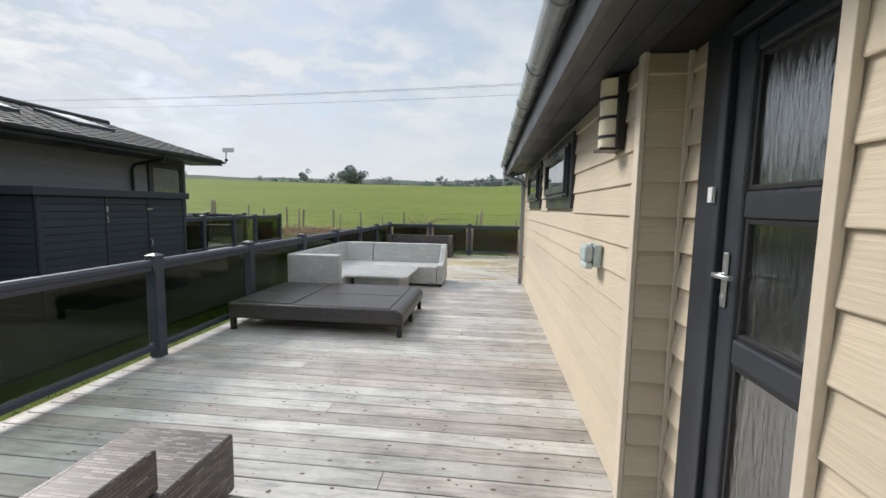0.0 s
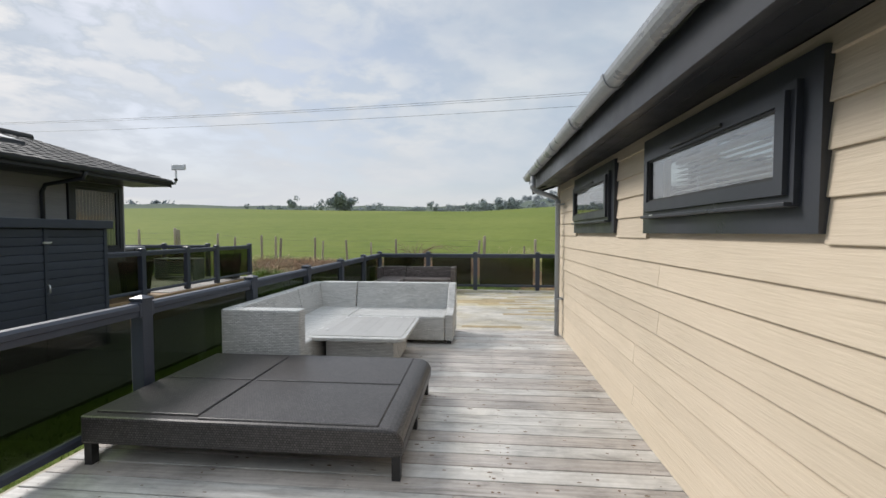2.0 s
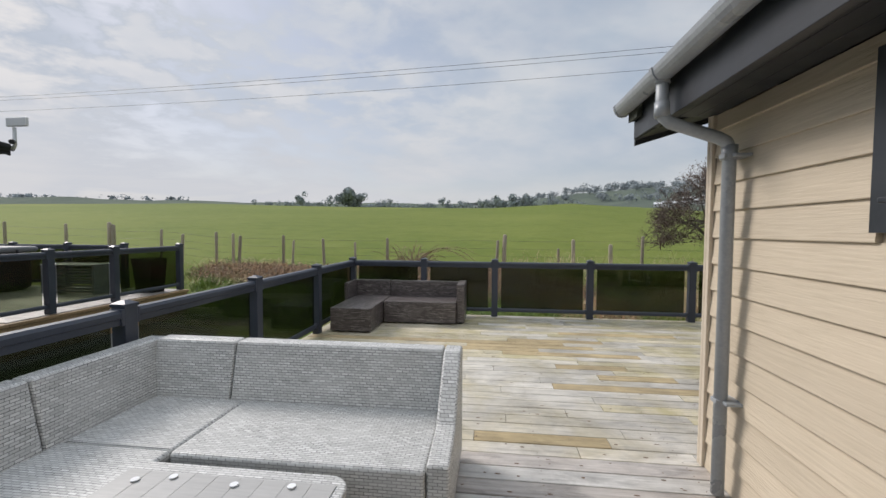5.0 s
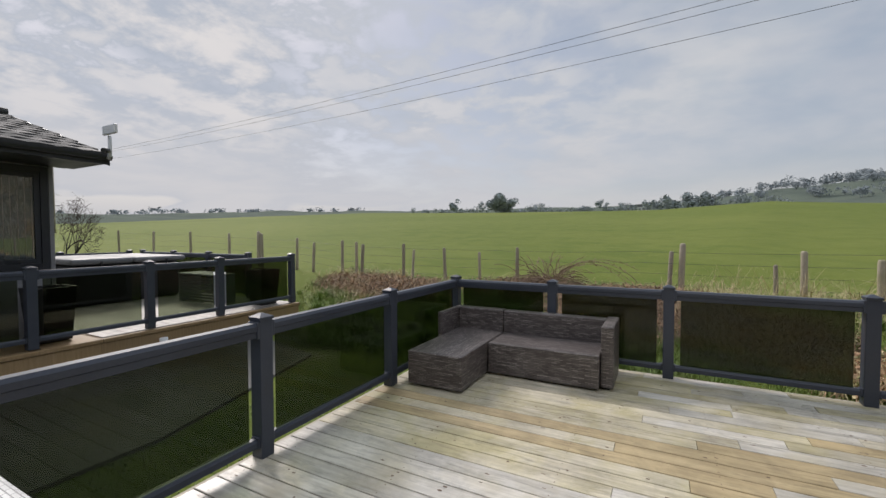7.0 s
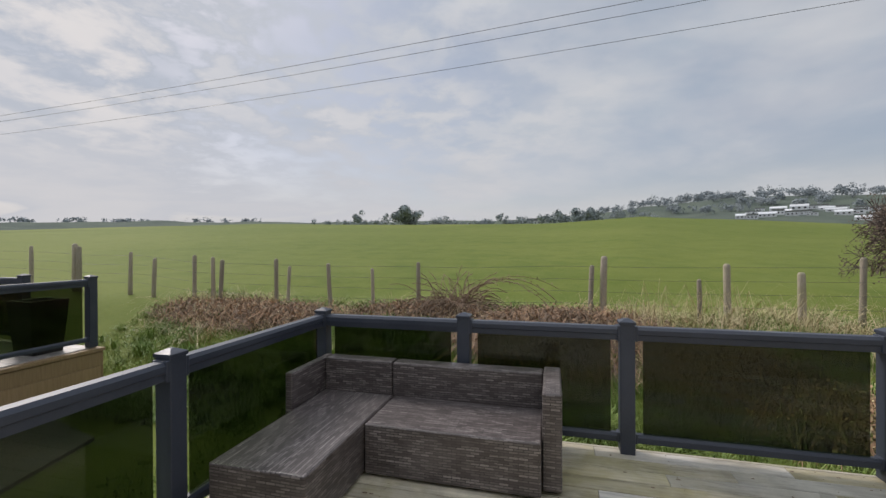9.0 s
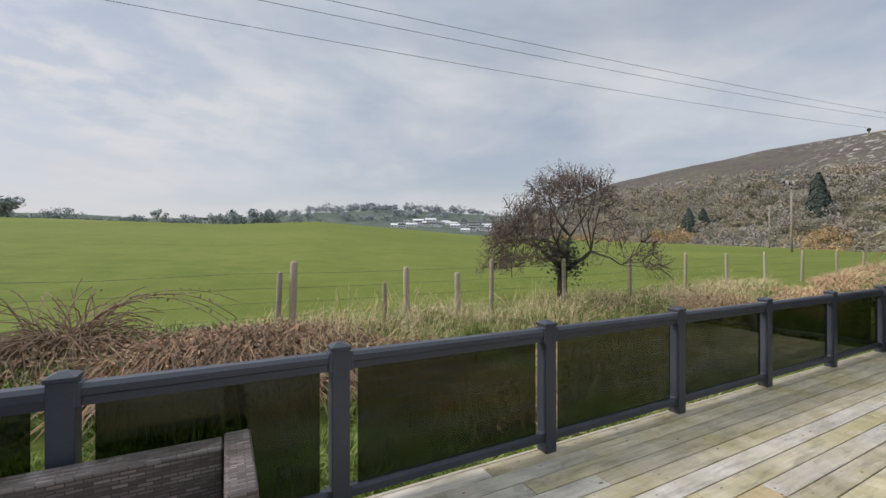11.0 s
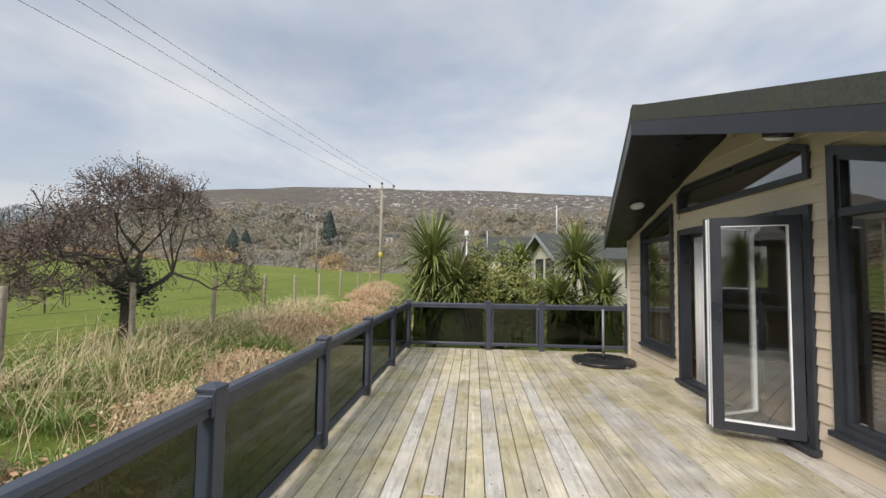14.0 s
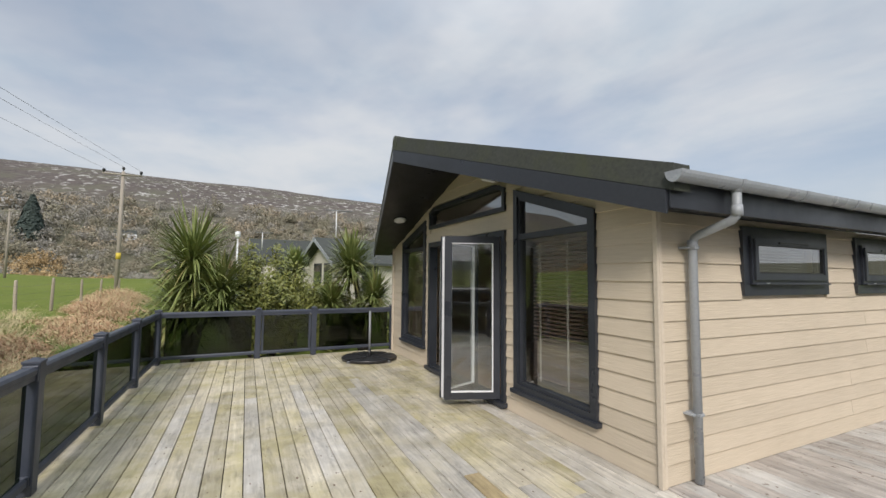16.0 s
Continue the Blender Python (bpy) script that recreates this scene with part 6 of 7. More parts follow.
def cordyline(x, y, heads, label):
    random.seed(int(100 * (x + 50) + 10 * y))
    z = ground_z(x, y)
    t = thing("cordyline_palm", label, "palm", "cordyline palms", (x, y, z))
    bm = bmesh.new()
    for hx, hy, hz, r in heads:
        tube(bm, [(x, y, z - 0.1), (x + hx * 0.4, y + hy * 0.4, z + (hz - z) * 0.5), (x + hx, y + hy, hz)], [0.11, 0.085, 0.06], 8)
    part("trunk", bm, M_bark, t)
    for hx, hy, hz, r in heads:
        s = Soup()
        c = Vector((x + hx, y + hy, hz))
        for i in range(760):
            el = math.asin(max(-0.6, min(1.0, random.gauss(0.5, 0.45))))
            az = random.uniform(0, 2 * math.pi)
            d = Vector((math.cos(az) * math.cos(el), math.sin(az) * math.cos(el), math.sin(el)))
            ln = r * random.uniform(0.75, 1.08) * (0.82 + 0.22 * max(0, math.sin(el)))
            ax = d.cross(UP)
            ax = ax.normalized() if ax.length > 0.05 else Vector((1, 0, 0))
            droop = 0.08 + 0.32 * (1 - math.sin(max(el, 0))) * random.uniform(0.4, 1.2)
            foot = c - UP * (0.5 * r * random.random() ** 1.5)
            pts = [foot + d * ln * k + Vector((0, 0, -droop * ln * k ** 2.4)) - UP * 0.10 * (1 - math.sin(el)) for k in (0.03, 0.3, 0.6, 0.85, 1.0)]
            w = random.uniform(0.013, 0.022)
            s.strip(pts, [w * 0.7, w, w, w * 0.6, 0.002], ax, 1 if (el < -0.25 and random.random() < 0.55) or random.random() < 0.05 else 0)
        s.make("crown", [M_cord, M_cordy], t)


cordyline(8.6, 4.15, [(0.1, -0.03, 2.15, 1.45), (-0.15, -0.62, 1.4, 1.25), (0.0, 0.1, 1.1, 1.1)], "tall double-headed green cordyline palm behind the railing")
cordyline(8.4, 0.15, [(0.3, 0.35, 2.1, 1.1), (-0.2, -0.15, 1.25, 0.85), (0.0, 0.9, 1.1, 0.65)], "green cordyline palm with two heads near the gable")
cordyline(10.2, 1.75, [(0.0, 0.0, 1.95, 0.75), (0.2, 0.4, 1.3, 0.6)], "smaller cordyline palm half hidden by a shrub")
cordyline(-21.0, 5.0, [(0.0, 0.0, 3.1, 1.7), (0.4, -0.5, 2.2, 1.5), (-0.5, 0.4, 1.6, 1.4)], "dark cordyline palm beyond the neighbouring deck")


def shrub(x, y, rx, ry, h, count, label):
    random.seed(int(1000 + 77 * x + 13 * y))
    z = ground_z(x, y)
    t = thing("shrub", label, "shrub", "garden shrubs", (x, y, z))
    st, lf = Soup(), Soup()
    tips = []
    for i in range(46):
        a, q = random.uniform(0, 2 * math.pi), math.sqrt(random.random())
        top = Vector((x + rx * q * math.cos(a), y + ry * q * math.sin(a), z + h * random.uniform(0.55, 1.08) * (1 - 0.35 * q)))
        b = Vector((x + 0.2 * rx * math.cos(a), y + 0.2 * ry * math.sin(a), z))
        st.rod(b, top, 0.012, 0.004)
        tips += [b.lerp(top, random.uniform(0.2, 1.0)) for k in range(9)]
    for i in range(count):
        c = random.choice(tips) + Vector((random.gauss(0, 0.10), random.gauss(0, 0.10), random.gauss(0, 0.09)))
        lf.leaf(c, random.uniform(0.03, 0.06))
    st.make("stem", [M_twig], t)
    lf.make("crown", [M_shrub], t)


shrub(8.9, 2.6, 0.95, 1.35, 2.85, 24000, "yellow-green variegated shrub behind the glass gate")
shrub(9.3, 0.9, 0.8, 1.1, 2.1, 13000, "low olive-green shrub beside the palms")
shrub(8.3, -0.9, 0.6, 0.7, 1.55, 4000, "low dark-green shrub beside the gable corner")
shrub(8.9, 5.0, 0.6, 0.5, 1.35, 3500, "low green shrub by the end railing")


def thorn_tree(x, y, h, spread, lean, label, leafy=True, seed=5):
    """A wind-cut thorn: a short trunk, twisted limbs, and a dense flat-topped crown of bare twigs."""
    random.seed(seed)
    z = ground_z(x, y) - 0.1
    t = thing("thorn_tree", label, "tree", "", (x, y, z))
    s = Soup()
    tr = Soup()

    def grow(p, d, ln, r, depth):
        n = 3
        for k in range(n):
            d = (d + rand_dir() * 0.28 + Vector(lean) * 0.05).normalized()
            q = p + d * ln / n
            (tr if depth < 2 else s).rod(p, q, max(r, 0.0062), max(r * 0.85, 0.0054))
            p, r = q, r * 0.85
        if depth >= 5 or r < 0.0018:
            if leafy:
                for k in range(9):
                    s.leaf(p + rand_dir() * 0.08, random.uniform(0.014, 0.028), 1)
            return
        kids = (4, 4, 5, 5, 5)[depth] if leafy else (4, 4, 3, 3, 2)[depth]
        for k in range(kids):
            nd = (d * 0.75 + rand_dir(0.22 if depth < 3 else 0.05) * 0.85 + Vector(lean) * 0.12).normalized()
            if leafy and p.z < z + 1.2:
                nd.z = max(nd.z, 0.12 + 0.25 * random.random())
                nd.normalize()
            if p.z > z + h * 0.92:
                nd.z = min(nd.z, 0.05)
                nd.normalize()
            grow(p, nd, ln * random.uniform(0.62, 0.86), r * random.uniform(0.55, 0.72), depth + 1)

    if leafy:
        bole = [Vector((x, y, z)), Vector((x - 0.03, y, z + 0.4)), Vector((x + 0.02, y + 0.03, z + 0.9))]
        for p, q, r0, r1 in zip(bole, bole[1:], (0.15, 0.115), (0.115, 0.11)):
            for k in range(3):
                o = Vector((0.03 * math.cos(2.1 * k), 0.03 * math.sin(2.1 * k), 0))
                tr.rod(p + o, q + o, r0, r1)
        for k in range(5):
            a = 1.26 * k + 0.4
            grow(bole[2] - UP * 0.1, Vector((0.75 * math.cos(a), 0.75 * math.sin(a), 0.8)).normalized(), h * 0.25, 0.07, 0)
    else:
        for k in range(3):
            a = 2.1 * k + 0.4
            grow(Vector((x + 0.05 * math.cos(a), y + 0.05 * math.sin(a), z)), Vector((0.35 * math.cos(a), 0.35 * math.sin(a), 1)).normalized(), h * 0.36, 0.075, 0)
    for q in (tr, s):
        q.v = [(x + (a - x) * spread, y + (b - y) * spread, c - (0.10 * ((a - x) ** 2 + (b - y) ** 2) * spread * spread if leafy and c > z + 1.0 else 0.0)) for a, b, c in q.v]
    tr.make("trunk", [M_bark], t)
    s.make("crown", [M_twig, M_bud], t)
    if leafy:
        iv = Soup()
        for i in range(1400):
            iv.leaf(Vector((x + random.gauss(0.05, 0.16), y + random.gauss(0, 0.16), z + random.uniform(0.75, 1.35) + random.gauss(0, 0.12))), random.uniform(0.02, 0.05))
        iv.make("ivy", [M_ivy], t, )
    return t


thorn_tree(4.42, 8.55, 3.45, 0.80, (-0.12, 0.0, 0.0), "bare wind-shaped hawthorn with ivy on its trunk by the fence", True, 5)
thorn_tree(-19.5, 6.0, 2.7, 0.55, (0.0, 0, 0), "small bare spreading tree beyond the neighbouring deck", False, 9)

# rough bank between deck and fence
random.seed(3)
bank_g, bank_d, bank_b = Soup(), Soup(), Soup()


def blade(s, x, y, h, lean, w, slot=0):
    z = ground_z(x, y)
    a = random.uniform(0, 2 * math.pi)
    d = Vector((math.cos(a), math.sin(a), 0))
    ax = Vector((-d.y, d.x, 0))
    p = Vector((x, y, z - 0.02))
    pts = [p, p + d * lean * h * 0.35 + UP * h * 0.6, p + d * lean * h + UP * h * (1 - 0.35 * lean)]
    s.strip(pts, [w, w * 0.8, 0.0012], ax, slot)


def patch(x, y, k):
    return noise.noise((x * 0.55 + 7 * k, y * 0.8, 2.0 * k))


def tussock(s, cx, cy, n, h, lean, w, wind=(0.35, -0.2)):
    """Blades that rise from one root and arch over outwards."""
    z = ground_z(cx, cy)
    for k in range(n):
        a = random.uniform(0, 2 * math.pi)
        q = random.uniform(0, 0.5) * h
        d = Vector((math.cos(a) + wind[0], math.sin(a) + wind[1], 0))
        ax = Vector((-d.y, d.x, random.uniform(-0.4, 0.4))).normalized()
        p = Vector((cx + q * math.cos(a), cy + q * math.sin(a), z - 0.02))
        hh, ll = h * random.uniform(0.5, 1.15), h * lean * random.uniform(0.4, 1.3)
        tip = random.uniform(0.25, 0.95)
        s.strip([p, p + d * ll * 0.22 + UP * hh * 0.6, p + d * ll * 0.6 + UP * hh * 0.92, p + d * ll + UP * hh * tip], [w, w * 0.9, w * 0.7, 0.001], ax)


for i in range(36000):
    # short green growth between the tussocks
    x, y = random.uniform(-9.5, 12), random.uniform(4.56, 9.2)
    if x < -7.9 and y < 5.6:
        continue
    k = patch(x, y, 3)
    blade(bank_g, x, y, random.uniform(0.05, 0.15) * (1.0 + 0.8 * k), random.uniform(0.3, 1.1), random.uniform(0.004, 0.008))
for i in range(1900):
    x, y = random.uniform(-9.5, 12), random.uniform(4.75, 8.9)
    if x < -7.8 and y < 5.7:
        continue
    dry = smooth(5.8, 8.2, y) * 0.5 + 0.6 * patch(x, y, 1) + (0.06 if x > -0.5 else -0.12)
    if random.random() < dry:
        tussock(bank_d, x, y, random.randint(10, 30), random.uniform(0.12, 0.36), random.uniform(0.9, 2.2), random.uniform(0.0026, 0.0042))
    elif patch(x, y, 5) > -0.25:
        tussock(bank_g, x, y, random.randint(25, 55), random.uniform(0.10, 0.27), random.uniform(0.6, 1.2), random.uniform(0.0035, 0.0055))
for i in range(260):
    # long straw stems that lean out of the tangle
    cx, cy = random.choice(((-0.6, 7.3), (1.4, 7.4), (2.6, 7.2), (3.6, 7.6), (5.2, 7.3), (6.5, 7.0), (0.4, 7.9), (7.5, 7.6), (9.0, 7.3), (1.9, 6.4), (3.3, 6.0), (5.8, 6.2), (-0.9, 6.6)))
    tussock(bank_d, random.gauss(cx, 0.45), random.gauss(cy, 0.30), 7, random.uniform(0.4, 0.75), random.uniform(0.6, 1.5), 0.0028)
tagged(bank_g.make("grass", [M_grassb]), "fresh green rough grass on the bank below the deck", "grass", kind="stuff")
tagged(bank_d.make("dry_grass", [M_dry]), "long dead straw-coloured grass along the fence", "grass", kind="stuff")
# mown strip by the deck side
lawn = Soup()
for i in range(26000):
    x, y = random.uniform(-5.5, -3.95), random.uniform(-9, 6.5)
    blade(lawn, x, y, random.uniform(0.03, 0.07), random.uniform(0.2, 0.8), random.uniform(0.003, 0.006))
tagged(lawn.make("lawn", [M_grassb]), "short mown grass strip between deck and path", "grass", kind="stuff")


def bracken(cx, cy, rx, ry, h, n, mats, label, cane=0.5):
    """A fallen tangle of dead stalks, arched over one another."""
    s = Soup()
    for i in range(n):
        a, q = random.uniform(0, 2 * math.pi), math.sqrt(random.random())
        x, y = cx + rx * q * math.cos(a), cy + ry * q * math.sin(a)
        z = ground_z(x, y)
        top = h * (1 - q * q) * random.uniform(0.2, 1.0)
        d = Vector((random.gauss(0, 1), random.gauss(0, 1), 0)).normalized()
        ln = random.uniform(0.2, 0.55) * cane * 2
        p = Vector((x, y, z + top * 0.6))
        pts = [p, p + d * ln * 0.5 + UP * (0.06 + 0.12 * random.random()), p + d * ln + UP * random.uniform(-0.15, 0.02)]
        s.strip(pts, [0.0055, 0.005, 0.0015], Vector((-d.y, d.x, random.uniform(-0.6, 0.6))).normalized(), random.randrange(len(mats)))
        if random.random() < 0.5:
            for k in range(2):
                s.leaf(pts[1] + rand_dir() * 0.06, random.uniform(0.015, 0.035), random.randrange(len(mats)))
    tagged(s.make("bracken", mats), label, "bracken", kind="stuff")


random.seed(21)
bracken(-1.7, 7.15, 1.5, 0.7, 0.50, 5200, [M_brack, M_bramb, M_bramb], "fallen heap of dead brown bracken below the fence", 0.75)
bracken(0.9, 5.9, 0.8, 0.45, 0.2, 1100, [M_brack, M_dry, M_brack], "pinkish dead bracken lying in the grass")
bracken(2.6, 6.3, 0.7, 0.4, 0.2, 900, [M_brack, M_dry, M_dry], "straw and dead bracken lying in the grass")
bracken(-3.9, 7.75, 1.3, 0.45, 0.32, 2400, [M_brack, M_bramb, M_bramb], "low tangle of dead bracken along the fence")
bracken(-7.2, 7.5, 2.0, 0.6, 0.24, 3000, [M_brack, M_bramb, M_bramb], "low dead bracken and straw along the fence")
bracken(0.1, 6.6, 0.8, 0.5, 0.24, 1300, [M_brack, M_bramb], "dead bracken stalks on the bank")
bracken(4.4, 6.4, 0.9, 0.5, 0.22, 1200, [M_brack, M_brack, M_dry], "orange dead bracken on the bank")
bracken(7.4, 6.9, 1.3, 0.6, 0.38, 2800, [M_brack, M_brack, M_dry], "orange dead bracken near the palms")
bracken(11.0, 6.6, 1.6, 0.9, 0.45, 2400, [M_brack, M_dry, M_brack], "orange dead bracken along the hedge line")
bracken(15.5, 7.2, 2.2, 1.0, 0.7, 2600, [M_brack, M_dry, M_brack], "tall orange dead bracken along the hedge line")
bracken(20.5, 8.2, 2.6, 1.1, 0.9, 2400, [M_brack, M_dry], "tall dead bracken near the power pole")
# bramble arch with long canes by the fence
br = Soup()
for i in range(1150):
    p = Vector((-3.45 + random.gauss(0, 0.18), 8.05 + random.gauss(0, 0.12), ground_z(-3.45, 8.05)))
    d = rand_dir(0.9)
    ln = random.uniform(0.5, 1.1)
    prev = p
    for k in range(8):
        d = (d + Vector((0, 0, -0.26)) + rand_dir() * 0.16).normalized()
        q = prev + d * ln / 8
        br.rod(prev, q, 0.007, 0.006)
        if random.random() < 0.25:
            br.leaf(q, 0.018)
        prev = q
for k in range(5):
    p = Vector((-3.3, 8.05, ground_z(-3.3, 8.05) + 0.4))
    d = Vector((0.75, random.gauss(0, 0.15), 0.75)).normalized()
    for j in range(14):
        d = (d + Vector((0.02, 0, -0.11)) + rand_dir() * 0.06).normalized()
        q = p + d * 0.12
        br.rod(p, q, 0.005, 0.0045)
        br.leaf(q + rand_dir() * 0.03, 0.025)
        p = q
tagged(br.make("bramble", [M_bramb]), "dry bramble bush with a long arching cane at the fence", "bramble")


# ---- distance ----
def clump(s, c, r, h, n, slot=0, leafsize=0.16):
    """A far crown: many small faces with gaps, wider in the middle."""
    lobes = [c + Vector((random.gauss(0, 0.40) * r, random.gauss(0, 0.40) * r, h * random.uniform(0.22, 0.78))) for k in range(9)]
    for i in range(n):
        out = rand_dir(0.25)
        p = random.choice(lobes) + out * r * 0.42 * random.random() ** 0.35
        s.scale_leaf(p, out, r * leafsize * random.uniform(0.6, 1.2), slot)
    s.rod(c, c + UP * h * 0.5, r * 0.05, r * 0.03, slot)


def polar(az, r):
    x, y = -1.9 + r * math.sin(radians(az)), 2.5 + r * math.cos(radians(az))
    return Vector((x, y, ground_z(x, y)))


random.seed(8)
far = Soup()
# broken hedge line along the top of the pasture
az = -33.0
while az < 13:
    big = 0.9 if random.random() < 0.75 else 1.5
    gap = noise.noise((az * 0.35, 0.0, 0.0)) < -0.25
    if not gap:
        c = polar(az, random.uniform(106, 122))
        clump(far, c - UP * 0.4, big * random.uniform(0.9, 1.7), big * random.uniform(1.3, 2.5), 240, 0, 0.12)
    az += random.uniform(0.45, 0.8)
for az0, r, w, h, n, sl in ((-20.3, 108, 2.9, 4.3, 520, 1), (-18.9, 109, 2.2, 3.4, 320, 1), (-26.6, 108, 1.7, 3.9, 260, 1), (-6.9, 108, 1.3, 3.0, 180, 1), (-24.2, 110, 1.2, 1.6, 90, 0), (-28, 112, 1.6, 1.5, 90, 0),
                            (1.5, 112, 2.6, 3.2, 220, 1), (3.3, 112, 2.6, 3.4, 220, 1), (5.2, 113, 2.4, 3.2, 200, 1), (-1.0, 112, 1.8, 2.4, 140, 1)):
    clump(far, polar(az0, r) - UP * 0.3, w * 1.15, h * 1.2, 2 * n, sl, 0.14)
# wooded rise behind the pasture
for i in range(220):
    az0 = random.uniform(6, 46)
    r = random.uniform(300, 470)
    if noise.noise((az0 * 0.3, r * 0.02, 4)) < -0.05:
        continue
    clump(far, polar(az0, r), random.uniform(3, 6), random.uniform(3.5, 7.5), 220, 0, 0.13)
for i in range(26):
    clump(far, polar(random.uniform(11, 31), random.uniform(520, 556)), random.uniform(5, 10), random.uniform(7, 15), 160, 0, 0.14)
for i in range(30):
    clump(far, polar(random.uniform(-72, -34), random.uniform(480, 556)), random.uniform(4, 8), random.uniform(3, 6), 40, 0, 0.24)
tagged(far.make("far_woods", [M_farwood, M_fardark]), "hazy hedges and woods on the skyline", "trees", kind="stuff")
scr = Soup()
for i in range(1500):
    az0 = random.uniform(40, 116)
    r = 128 + 190 * random.random() ** 1.3
    orange = noise.noise((az0 * 0.16, r * 0.012, 9)) > 0.10 and r < 200
    clump(scr, polar(az0, r) - UP * 0.8, random.uniform(2.2, 4.2) * r / 160, random.uniform(3.0, 6.0) * r / 160, 300, 1 if orange else random.choice((0, 0, 3, 4, 4)), 0.085)
for az0, r, w, h in ((70.1, 235, 9, 18), (58.6, 215, 7, 10), (60.0, 220, 6, 9)):
    c = polar(az0, r)
    for i in range(1500):
        # a dense dark cone down to the ground
        up, a = random.random() ** 1.3, random.uniform(0, 2 * math.pi)
        out = Vector((math.cos(a), math.sin(a), 0.45))
        wide = 0.55 * w * (1 - up) ** 0.7 * random.uniform(0.75, 1.08)
        scr.scale_leaf(c + Vector((wide * math.cos(a), wide * math.sin(a), h * up)), out, w * 0.09 * random.uniform(0.6, 1.3), 2)
tagged(scr.make("scrub_woods", [M_scrub, M_scrubo, M_conif, M_scrubt, M_scrubg]), "leafless olive and orange scrub at the foot of the hill", "trees", kind="stuff")


def cottage(az0, r, w, h, label, wall_mat=M_white, roof_mat=M_slate):
    c = polar(az0, r)
    t = thing("cottage", label, "house", "distant cottages", tuple(c))
    d = math.radians(az0)
    ux, uy = Vector((math.cos(d), -math.sin(d), 0)), Vector((math.sin(d), math.cos(d), 0))
    bm = bmesh.new()
    q = [c - ux * w / 2, c + ux * w / 2, c + ux * w / 2 + uy * w * 0.6, c - ux * w / 2 + uy * w * 0.6]
    extrude_poly(bm, [(p.x, p.y) for p in q], "z", c.z - 1, c.z + h)
    wl_ = part("wall", bm, wall_mat, t)
    top = [p + UP * (c.z * 0 + h) for p in q]
    rid = [(top[0] + top[3]) / 2 + UP * h * 0.6, (top[1] + top[2]) / 2 + UP * h * 0.6]
    v = [tuple(p) for p in top + rid]
    mesh_ob("roof", v, [(0, 1, 5, 4), (2, 3, 4, 5), (0, 4, 3), (1, 2, 5)], roof_mat, t)
    for k in (-0.3, 0.0, 0.3):
        p = c + ux * w * k - uy * 0.05
        bm = bmesh.new()
        s = w * 0.06
        extrude_poly(bm, [((p - ux * s).x, (p - ux * s).y), ((p + ux * s).x, (p + ux * s).y), ((p + ux * s + uy * 0.1).x, (p + ux * s + uy * 0.1).y), ((p - ux * s + uy * 0.1).x, (p - ux * s + uy * 0.1).y)], "z", c.z + h * 0.35, c.z + h * 0.75)
        part("window", bm, M_soffit, t)


cottage(-2.6, 116, 3.0, 1.3, "small white farmhouse on the skyline")
cottage(-1.4, 118, 2.0, 0.9, "low white outbuilding beside the farmhouse")
cottage(66.6, 300, 13, 5.5, "white hillside cottage among the scrub")
cottage(68.4, 296, 10, 4.5, "pale hillside cottage with a slate roof")
cottage(77.5, 240, 9, 3.5, "white house below the rocky hill")
random.seed(31)
for i in range(30):
    cottage(21.5 + 13.5 * i / 30 + random.uniform(-0.3, 0.3), random.uniform(250, 292), random.uniform(4, 8), random.uniform(1.2, 2.0), "white caravan in a distant holiday park", M_white, random.choice((M_white, M_slate, M_slate)))


def site_lodge(x, y, turn, length, wide, zr, ze, label):
    m = pose(x, y, ground_z(x, y), 0, 0, turn)
    t = thing("holiday_lodge", label, "lodge", "lodges beyond the palms")

    def lp(name, bm, mat, lb=""):
        o = part(name, bm, mat, None, lb)
        o.parent = t
        return o
    bm = bmesh.new()
    extrude_poly(bm, [(-wide / 2, 0), (wide / 2, 0), (wide / 2, ze), (0, zr - 0.12), (-wide / 2, ze)], "y", 0, length)
    lp("wall", bm, M_cream2)
    for sx in (-1, 1):
        v = []
        for xx, z in ((sx * (wide / 2 + 0.4), ze - 0.4 * (zr - ze) / (wide / 2)), (0, zr)):
            for yy in (-0.6, length + 0.3):
                v += [(xx, yy, z), (xx, yy, z + 0.14)]
        o = mesh_ob("roof", v, [(0, 2, 6, 4), (1, 5, 7, 3), (0, 1, 3, 2), (4, 6, 7, 5), (0, 4, 5, 1), (2, 3, 7, 6)], M_slate)
        o.parent = t
        bm = bmesh.new()
        extrude_poly(bm, [(sx * (wide / 2 + 0.4), ze - 0.4 * (zr - ze) / (wide / 2) - 0.1), (0, zr - 0.1), (0, zr + 0.12), (sx * (wide / 2 + 0.4), ze - 0.4 * (zr - ze) / (wide / 2) + 0.12)], "y", -0.64, -0.605)
        lp("barge_board", bm, M_gutter, "pale grey barge board")
    for xx in (-1.1, 0.15):
        bm = bmesh.new()
        box(bm, xx, xx + 0.95, -0.03, 0.02, 0.5, ze - 0.15)
        w = lp("window", bm, M_fascia)
        bm = bmesh.new()
        box(bm, xx + 0.08, xx + 0.87, -0.045, -0.035, 0.6, ze - 0.25)
        part("pane", bm, G_clear, w)
    for yy in (1.5, 4.0):
        for sx in (-1, 1):
            bm = bmesh.new()
            box(bm, sx * wide / 2 - 0.03, sx * wide / 2 + 0.03, yy, yy + 1.1, 1.0, ze - 0.3)
            lp("window", bm, M_fascia)
    t.matrix_world = m
    return t


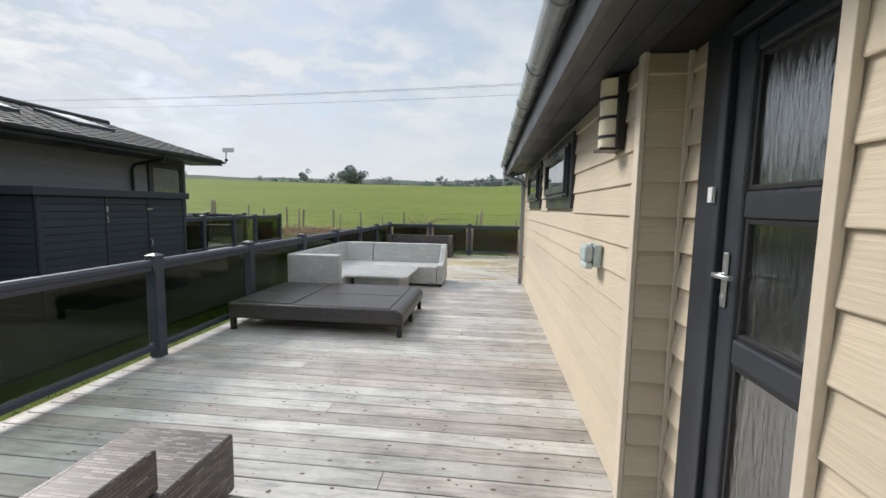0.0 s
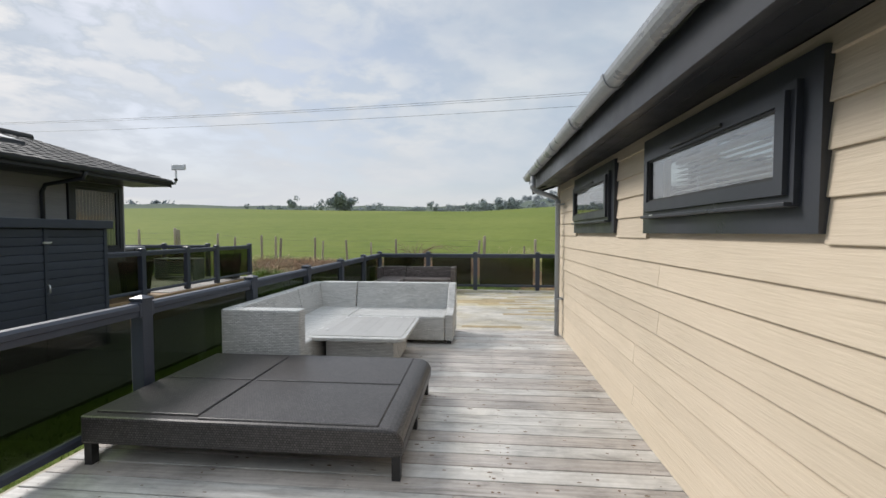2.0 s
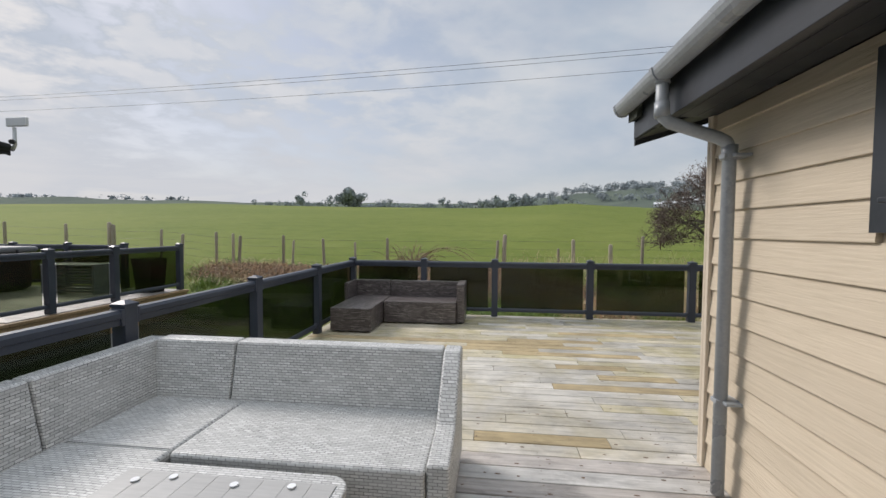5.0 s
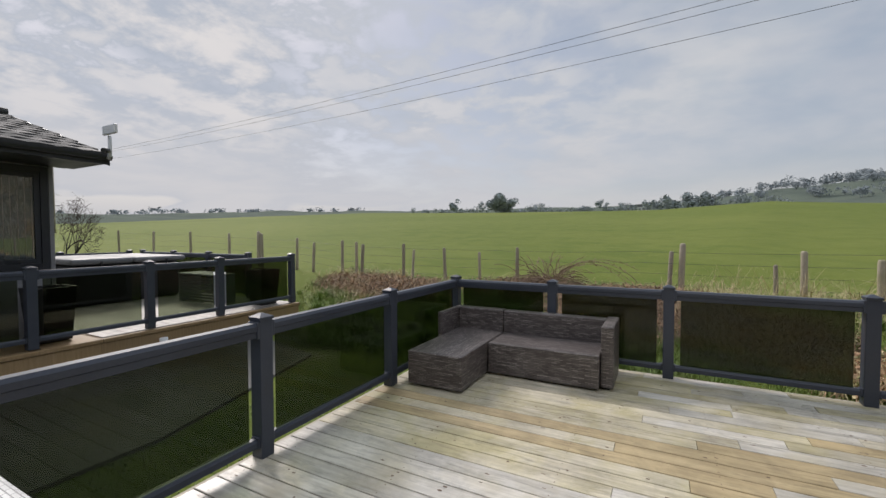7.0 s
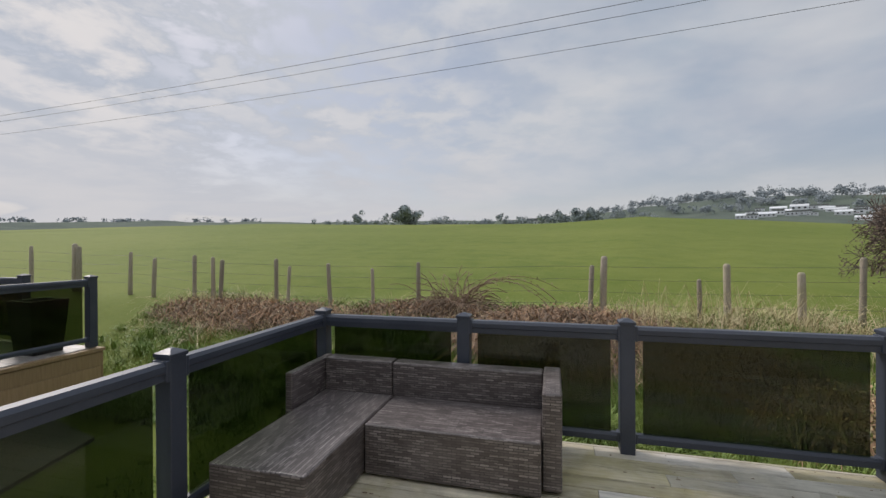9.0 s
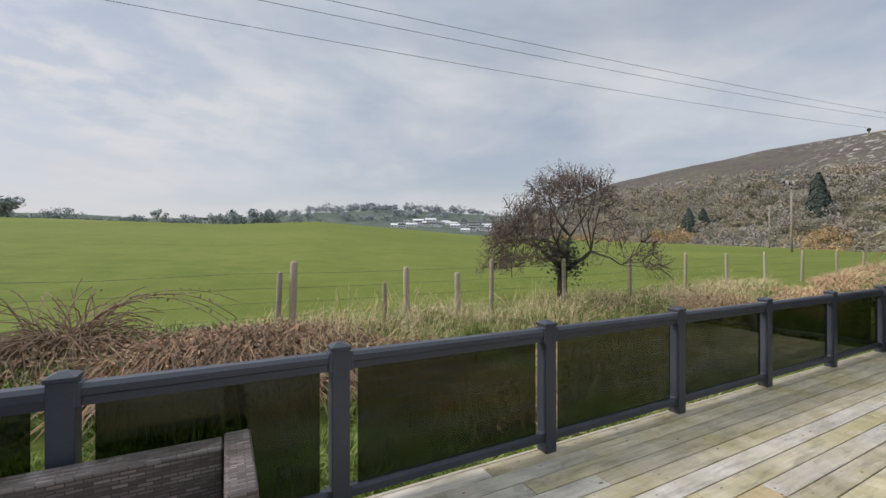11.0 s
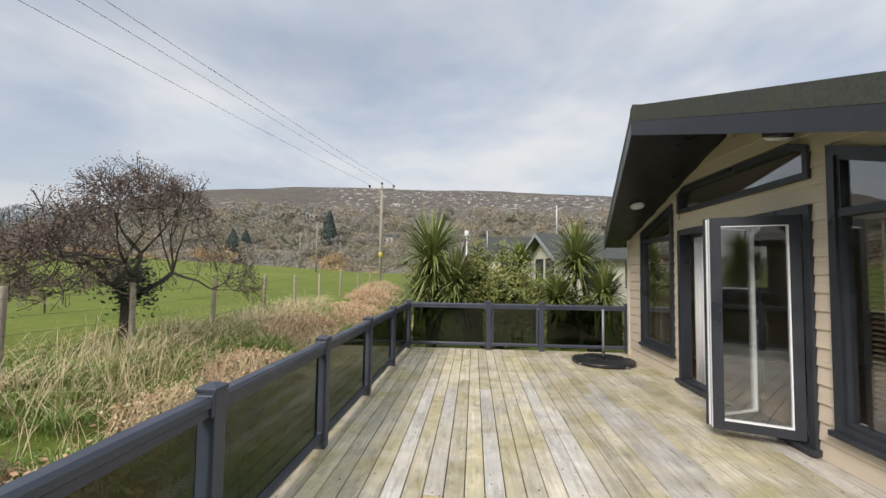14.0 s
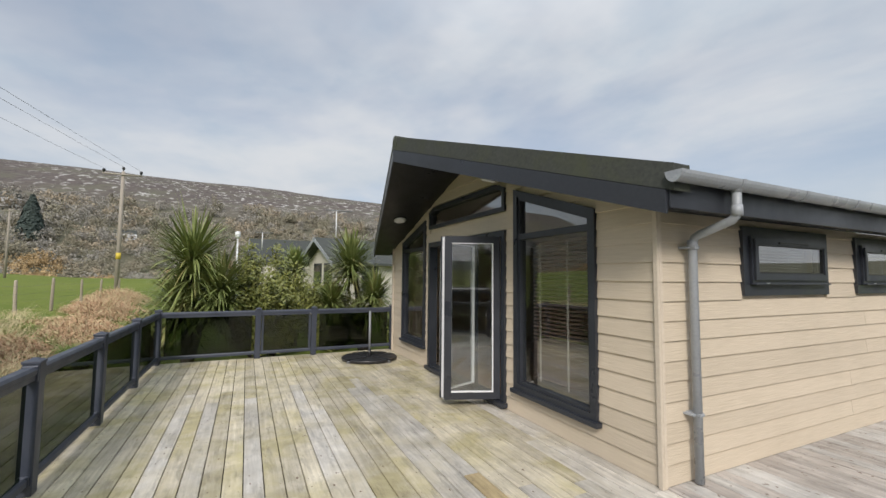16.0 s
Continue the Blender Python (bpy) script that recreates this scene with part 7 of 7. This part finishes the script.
site_lodge(22.5, -1.0, -162, 9, 3.6, 3.95, 2.75, "cream holiday lodge with slate roof and pale barge boards")
site_lodge(36.0, 2.3, 180, 10, 4.4, 4.7, 3.1, "cream lodge with a grey-green slate roof farther off")


def aerial(x, y, z0, z1, n, turn, label):
    t = thing("aerial", label, "aerial", "rooftop aerials", (x, y, z0))
    bm = bmesh.new()
    tube(bm, [(x, y, z0), (x, y, z1)], 0.035, 8)
    part("mast", bm, M_white, t)
    d = Vector((math.cos(turn), math.sin(turn), 0))
    e = Vector((-d.y, d.x, 0))
    c = Vector((x, y, z1))
    bm = bmesh.new()
    tube(bm, [c - d * 0.35 * n * 0.2, c + d * 0.35 * n * 0.3], 0.03, 6)
    part("boom", bm, M_galv, t)
    for k in range(n):
        bm = bmesh.new()
        p = c + d * (0.35 * n * (-0.2 + 0.5 * k / (n - 1)))
        tube(bm, [p - e * 0.16 + UP * 0.05, p + e * 0.16 - UP * 0.05], 0.015, 5)
        part("element", bm, M_galv, t)


aerial(23.6, -1.9, 3.6, 5.7, 9, -1.5, "television aerial on a white mast over the lodge roof")
aerial(33.0, 2.0, 3.6, 5.0, 7, -1.5, "low television aerial on a farther lodge roof")
lp2 = thing("street_lamp", "small pale bollard lamp on a white mast", "lamp", at=(27.0, 3.6, ground_z(27, 3.6)))
bm = bmesh.new()
tube(bm, [(27, 3.6, ground_z(27, 3.6)), (27, 3.6, 4.0)], 0.05, 8)
part("mast", bm, M_white, lp2)
bm = bmesh.new()
tube(bm, [(27, 3.6, 4.0), (27, 3.6, 4.08), (27, 3.6, 4.38), (27, 3.6, 4.44)], [0.08, 0.16, 0.16, 0.06], 10)
part("lantern", bm, M_white, lp2)

# ---- deck boards, one by one ----
random.seed(17)
PITCH, BW = 0.15, 0.1425


def deck_mesh(kind, mat):
    def make(bm):
        h = BW / 2
        prof = [(-h, -0.030), (h, -0.030), (h, -0.003), (h - 0.004, 0.0), (-h + 0.004, 0.0), (-h, -0.003)]
        extrude_poly(bm, prof, "x", 0.0, 1.0)
    return shared(("board", kind), make, mat)


def lay(x0, x1, y, mat):
    ob = piece("board", deck_mesh(mat.name, mat), deck, pose(x0, y, random.uniform(-0.0015, 0.0)) @ Matrix.Diagonal((x1 - x0, 1, 1, 1)))
    return ob


n_rows = int((DY1 - 0.03 - DY0) / PITCH)
for r in range(n_rows):
    y = DY1 - 0.03 - PITCH * (r + 0.5)
    if y > 0.02:
        j1 = (-1.55, -0.75, -1.2, -0.35)[r % 4] + random.uniform(-0.15, 0.15)
        j2 = j1 + random.choice((0.75, 0.95, 1.25, 1.6))
        j3 = 3.3 + (r % 3) * 0.55 + random.uniform(-0.1, 0.1)
        lay(DX0 + 0.03, j1 - 0.002, y, M_deckt if random.random() < (0.2 if 2.1 < y < 3.1 else 0.05) and y > 2.0 else M_decky if (y > 2.1 or random.random() < 0.2) else M_deckf)
        lay(j1 + 0.002, j2 - 0.002, y, M_deckt if random.random() < 0.20 else M_deckf)
        lay(j2 + 0.002, j3 - 0.002, y, M_decky if random.random() < 0.6 else M_deckf)
        lay(j3 + 0.002, DX1 - 0.03, y, M_decky)
    else:
        x1 = -0.004 if not (REC1 < y < REC0) else DEEP - 0.03
        if r % 5 == 2:
            j = random.uniform(-2.4, -1.2)
            lay(DX0 + 0.03, j - 0.002, y, M_deckg if random.random() < 0.7 else M_deckb)
            lay(j + 0.002, x1, y, M_deckb)
        else:
            lay(DX0 + 0.03, x1, y, random.choice((M_deckg, M_deckb, M_deckb)))
kn = Soup()
for i in range(1500):
    y = DY1 - 0.03 - PITCH * (random.randrange(n_rows) + 0.5) + random.uniform(-0.05, 0.05)
    x = random.uniform(DX0 + 0.1, DX1 - 0.1) if y > 0.1 else random.uniform(DX0 + 0.1, -0.05)
    a, b = random.uniform(0.006, 0.020), random.uniform(0.004, 0.009)
    base = len(kn.v)
    kn.v += [(x + a * math.cos(k * 0.785), y + b * math.sin(k * 0.785), 0.0012) for k in range(8)]
    kn.f.append(tuple(range(base, base + 8)))
    kn.m.append(0)
# pairs of screws over the joists
for r in range(n_rows):
    y = DY1 - 0.03 - PITCH * (r + 0.5)
    for x in [0.145 + 0.58 * i for i in range(12)] if y > 0.05 else []:
        for dy in (-0.045, 0.045):
            base = len(kn.v)
            kn.v += [(x + 0.0045 * math.cos(k * 1.0472), y + dy + 0.0045 * math.sin(k * 1.0472), 0.0010) for k in range(6)]
            kn.f.append(tuple(range(base, base + 6)))
            kn.m.append(0)
    for i in range(0, 9, 2):
        x = DX0 + 0.125 + i * 0.46
        for dy in (-0.045, 0.045):
            base = len(kn.v)
            kn.v += [(x + 0.0045 * math.cos(k * 1.0472), y + dy + 0.0045 * math.sin(k * 1.0472), 0.0010) for k in range(6)]
            kn.f.append(tuple(range(base, base + 6)))
            kn.m.append(0)
tagged(kn.make("knots", [M_knot], deck), "dark knots and screw heads in the boards", kind="stuff")
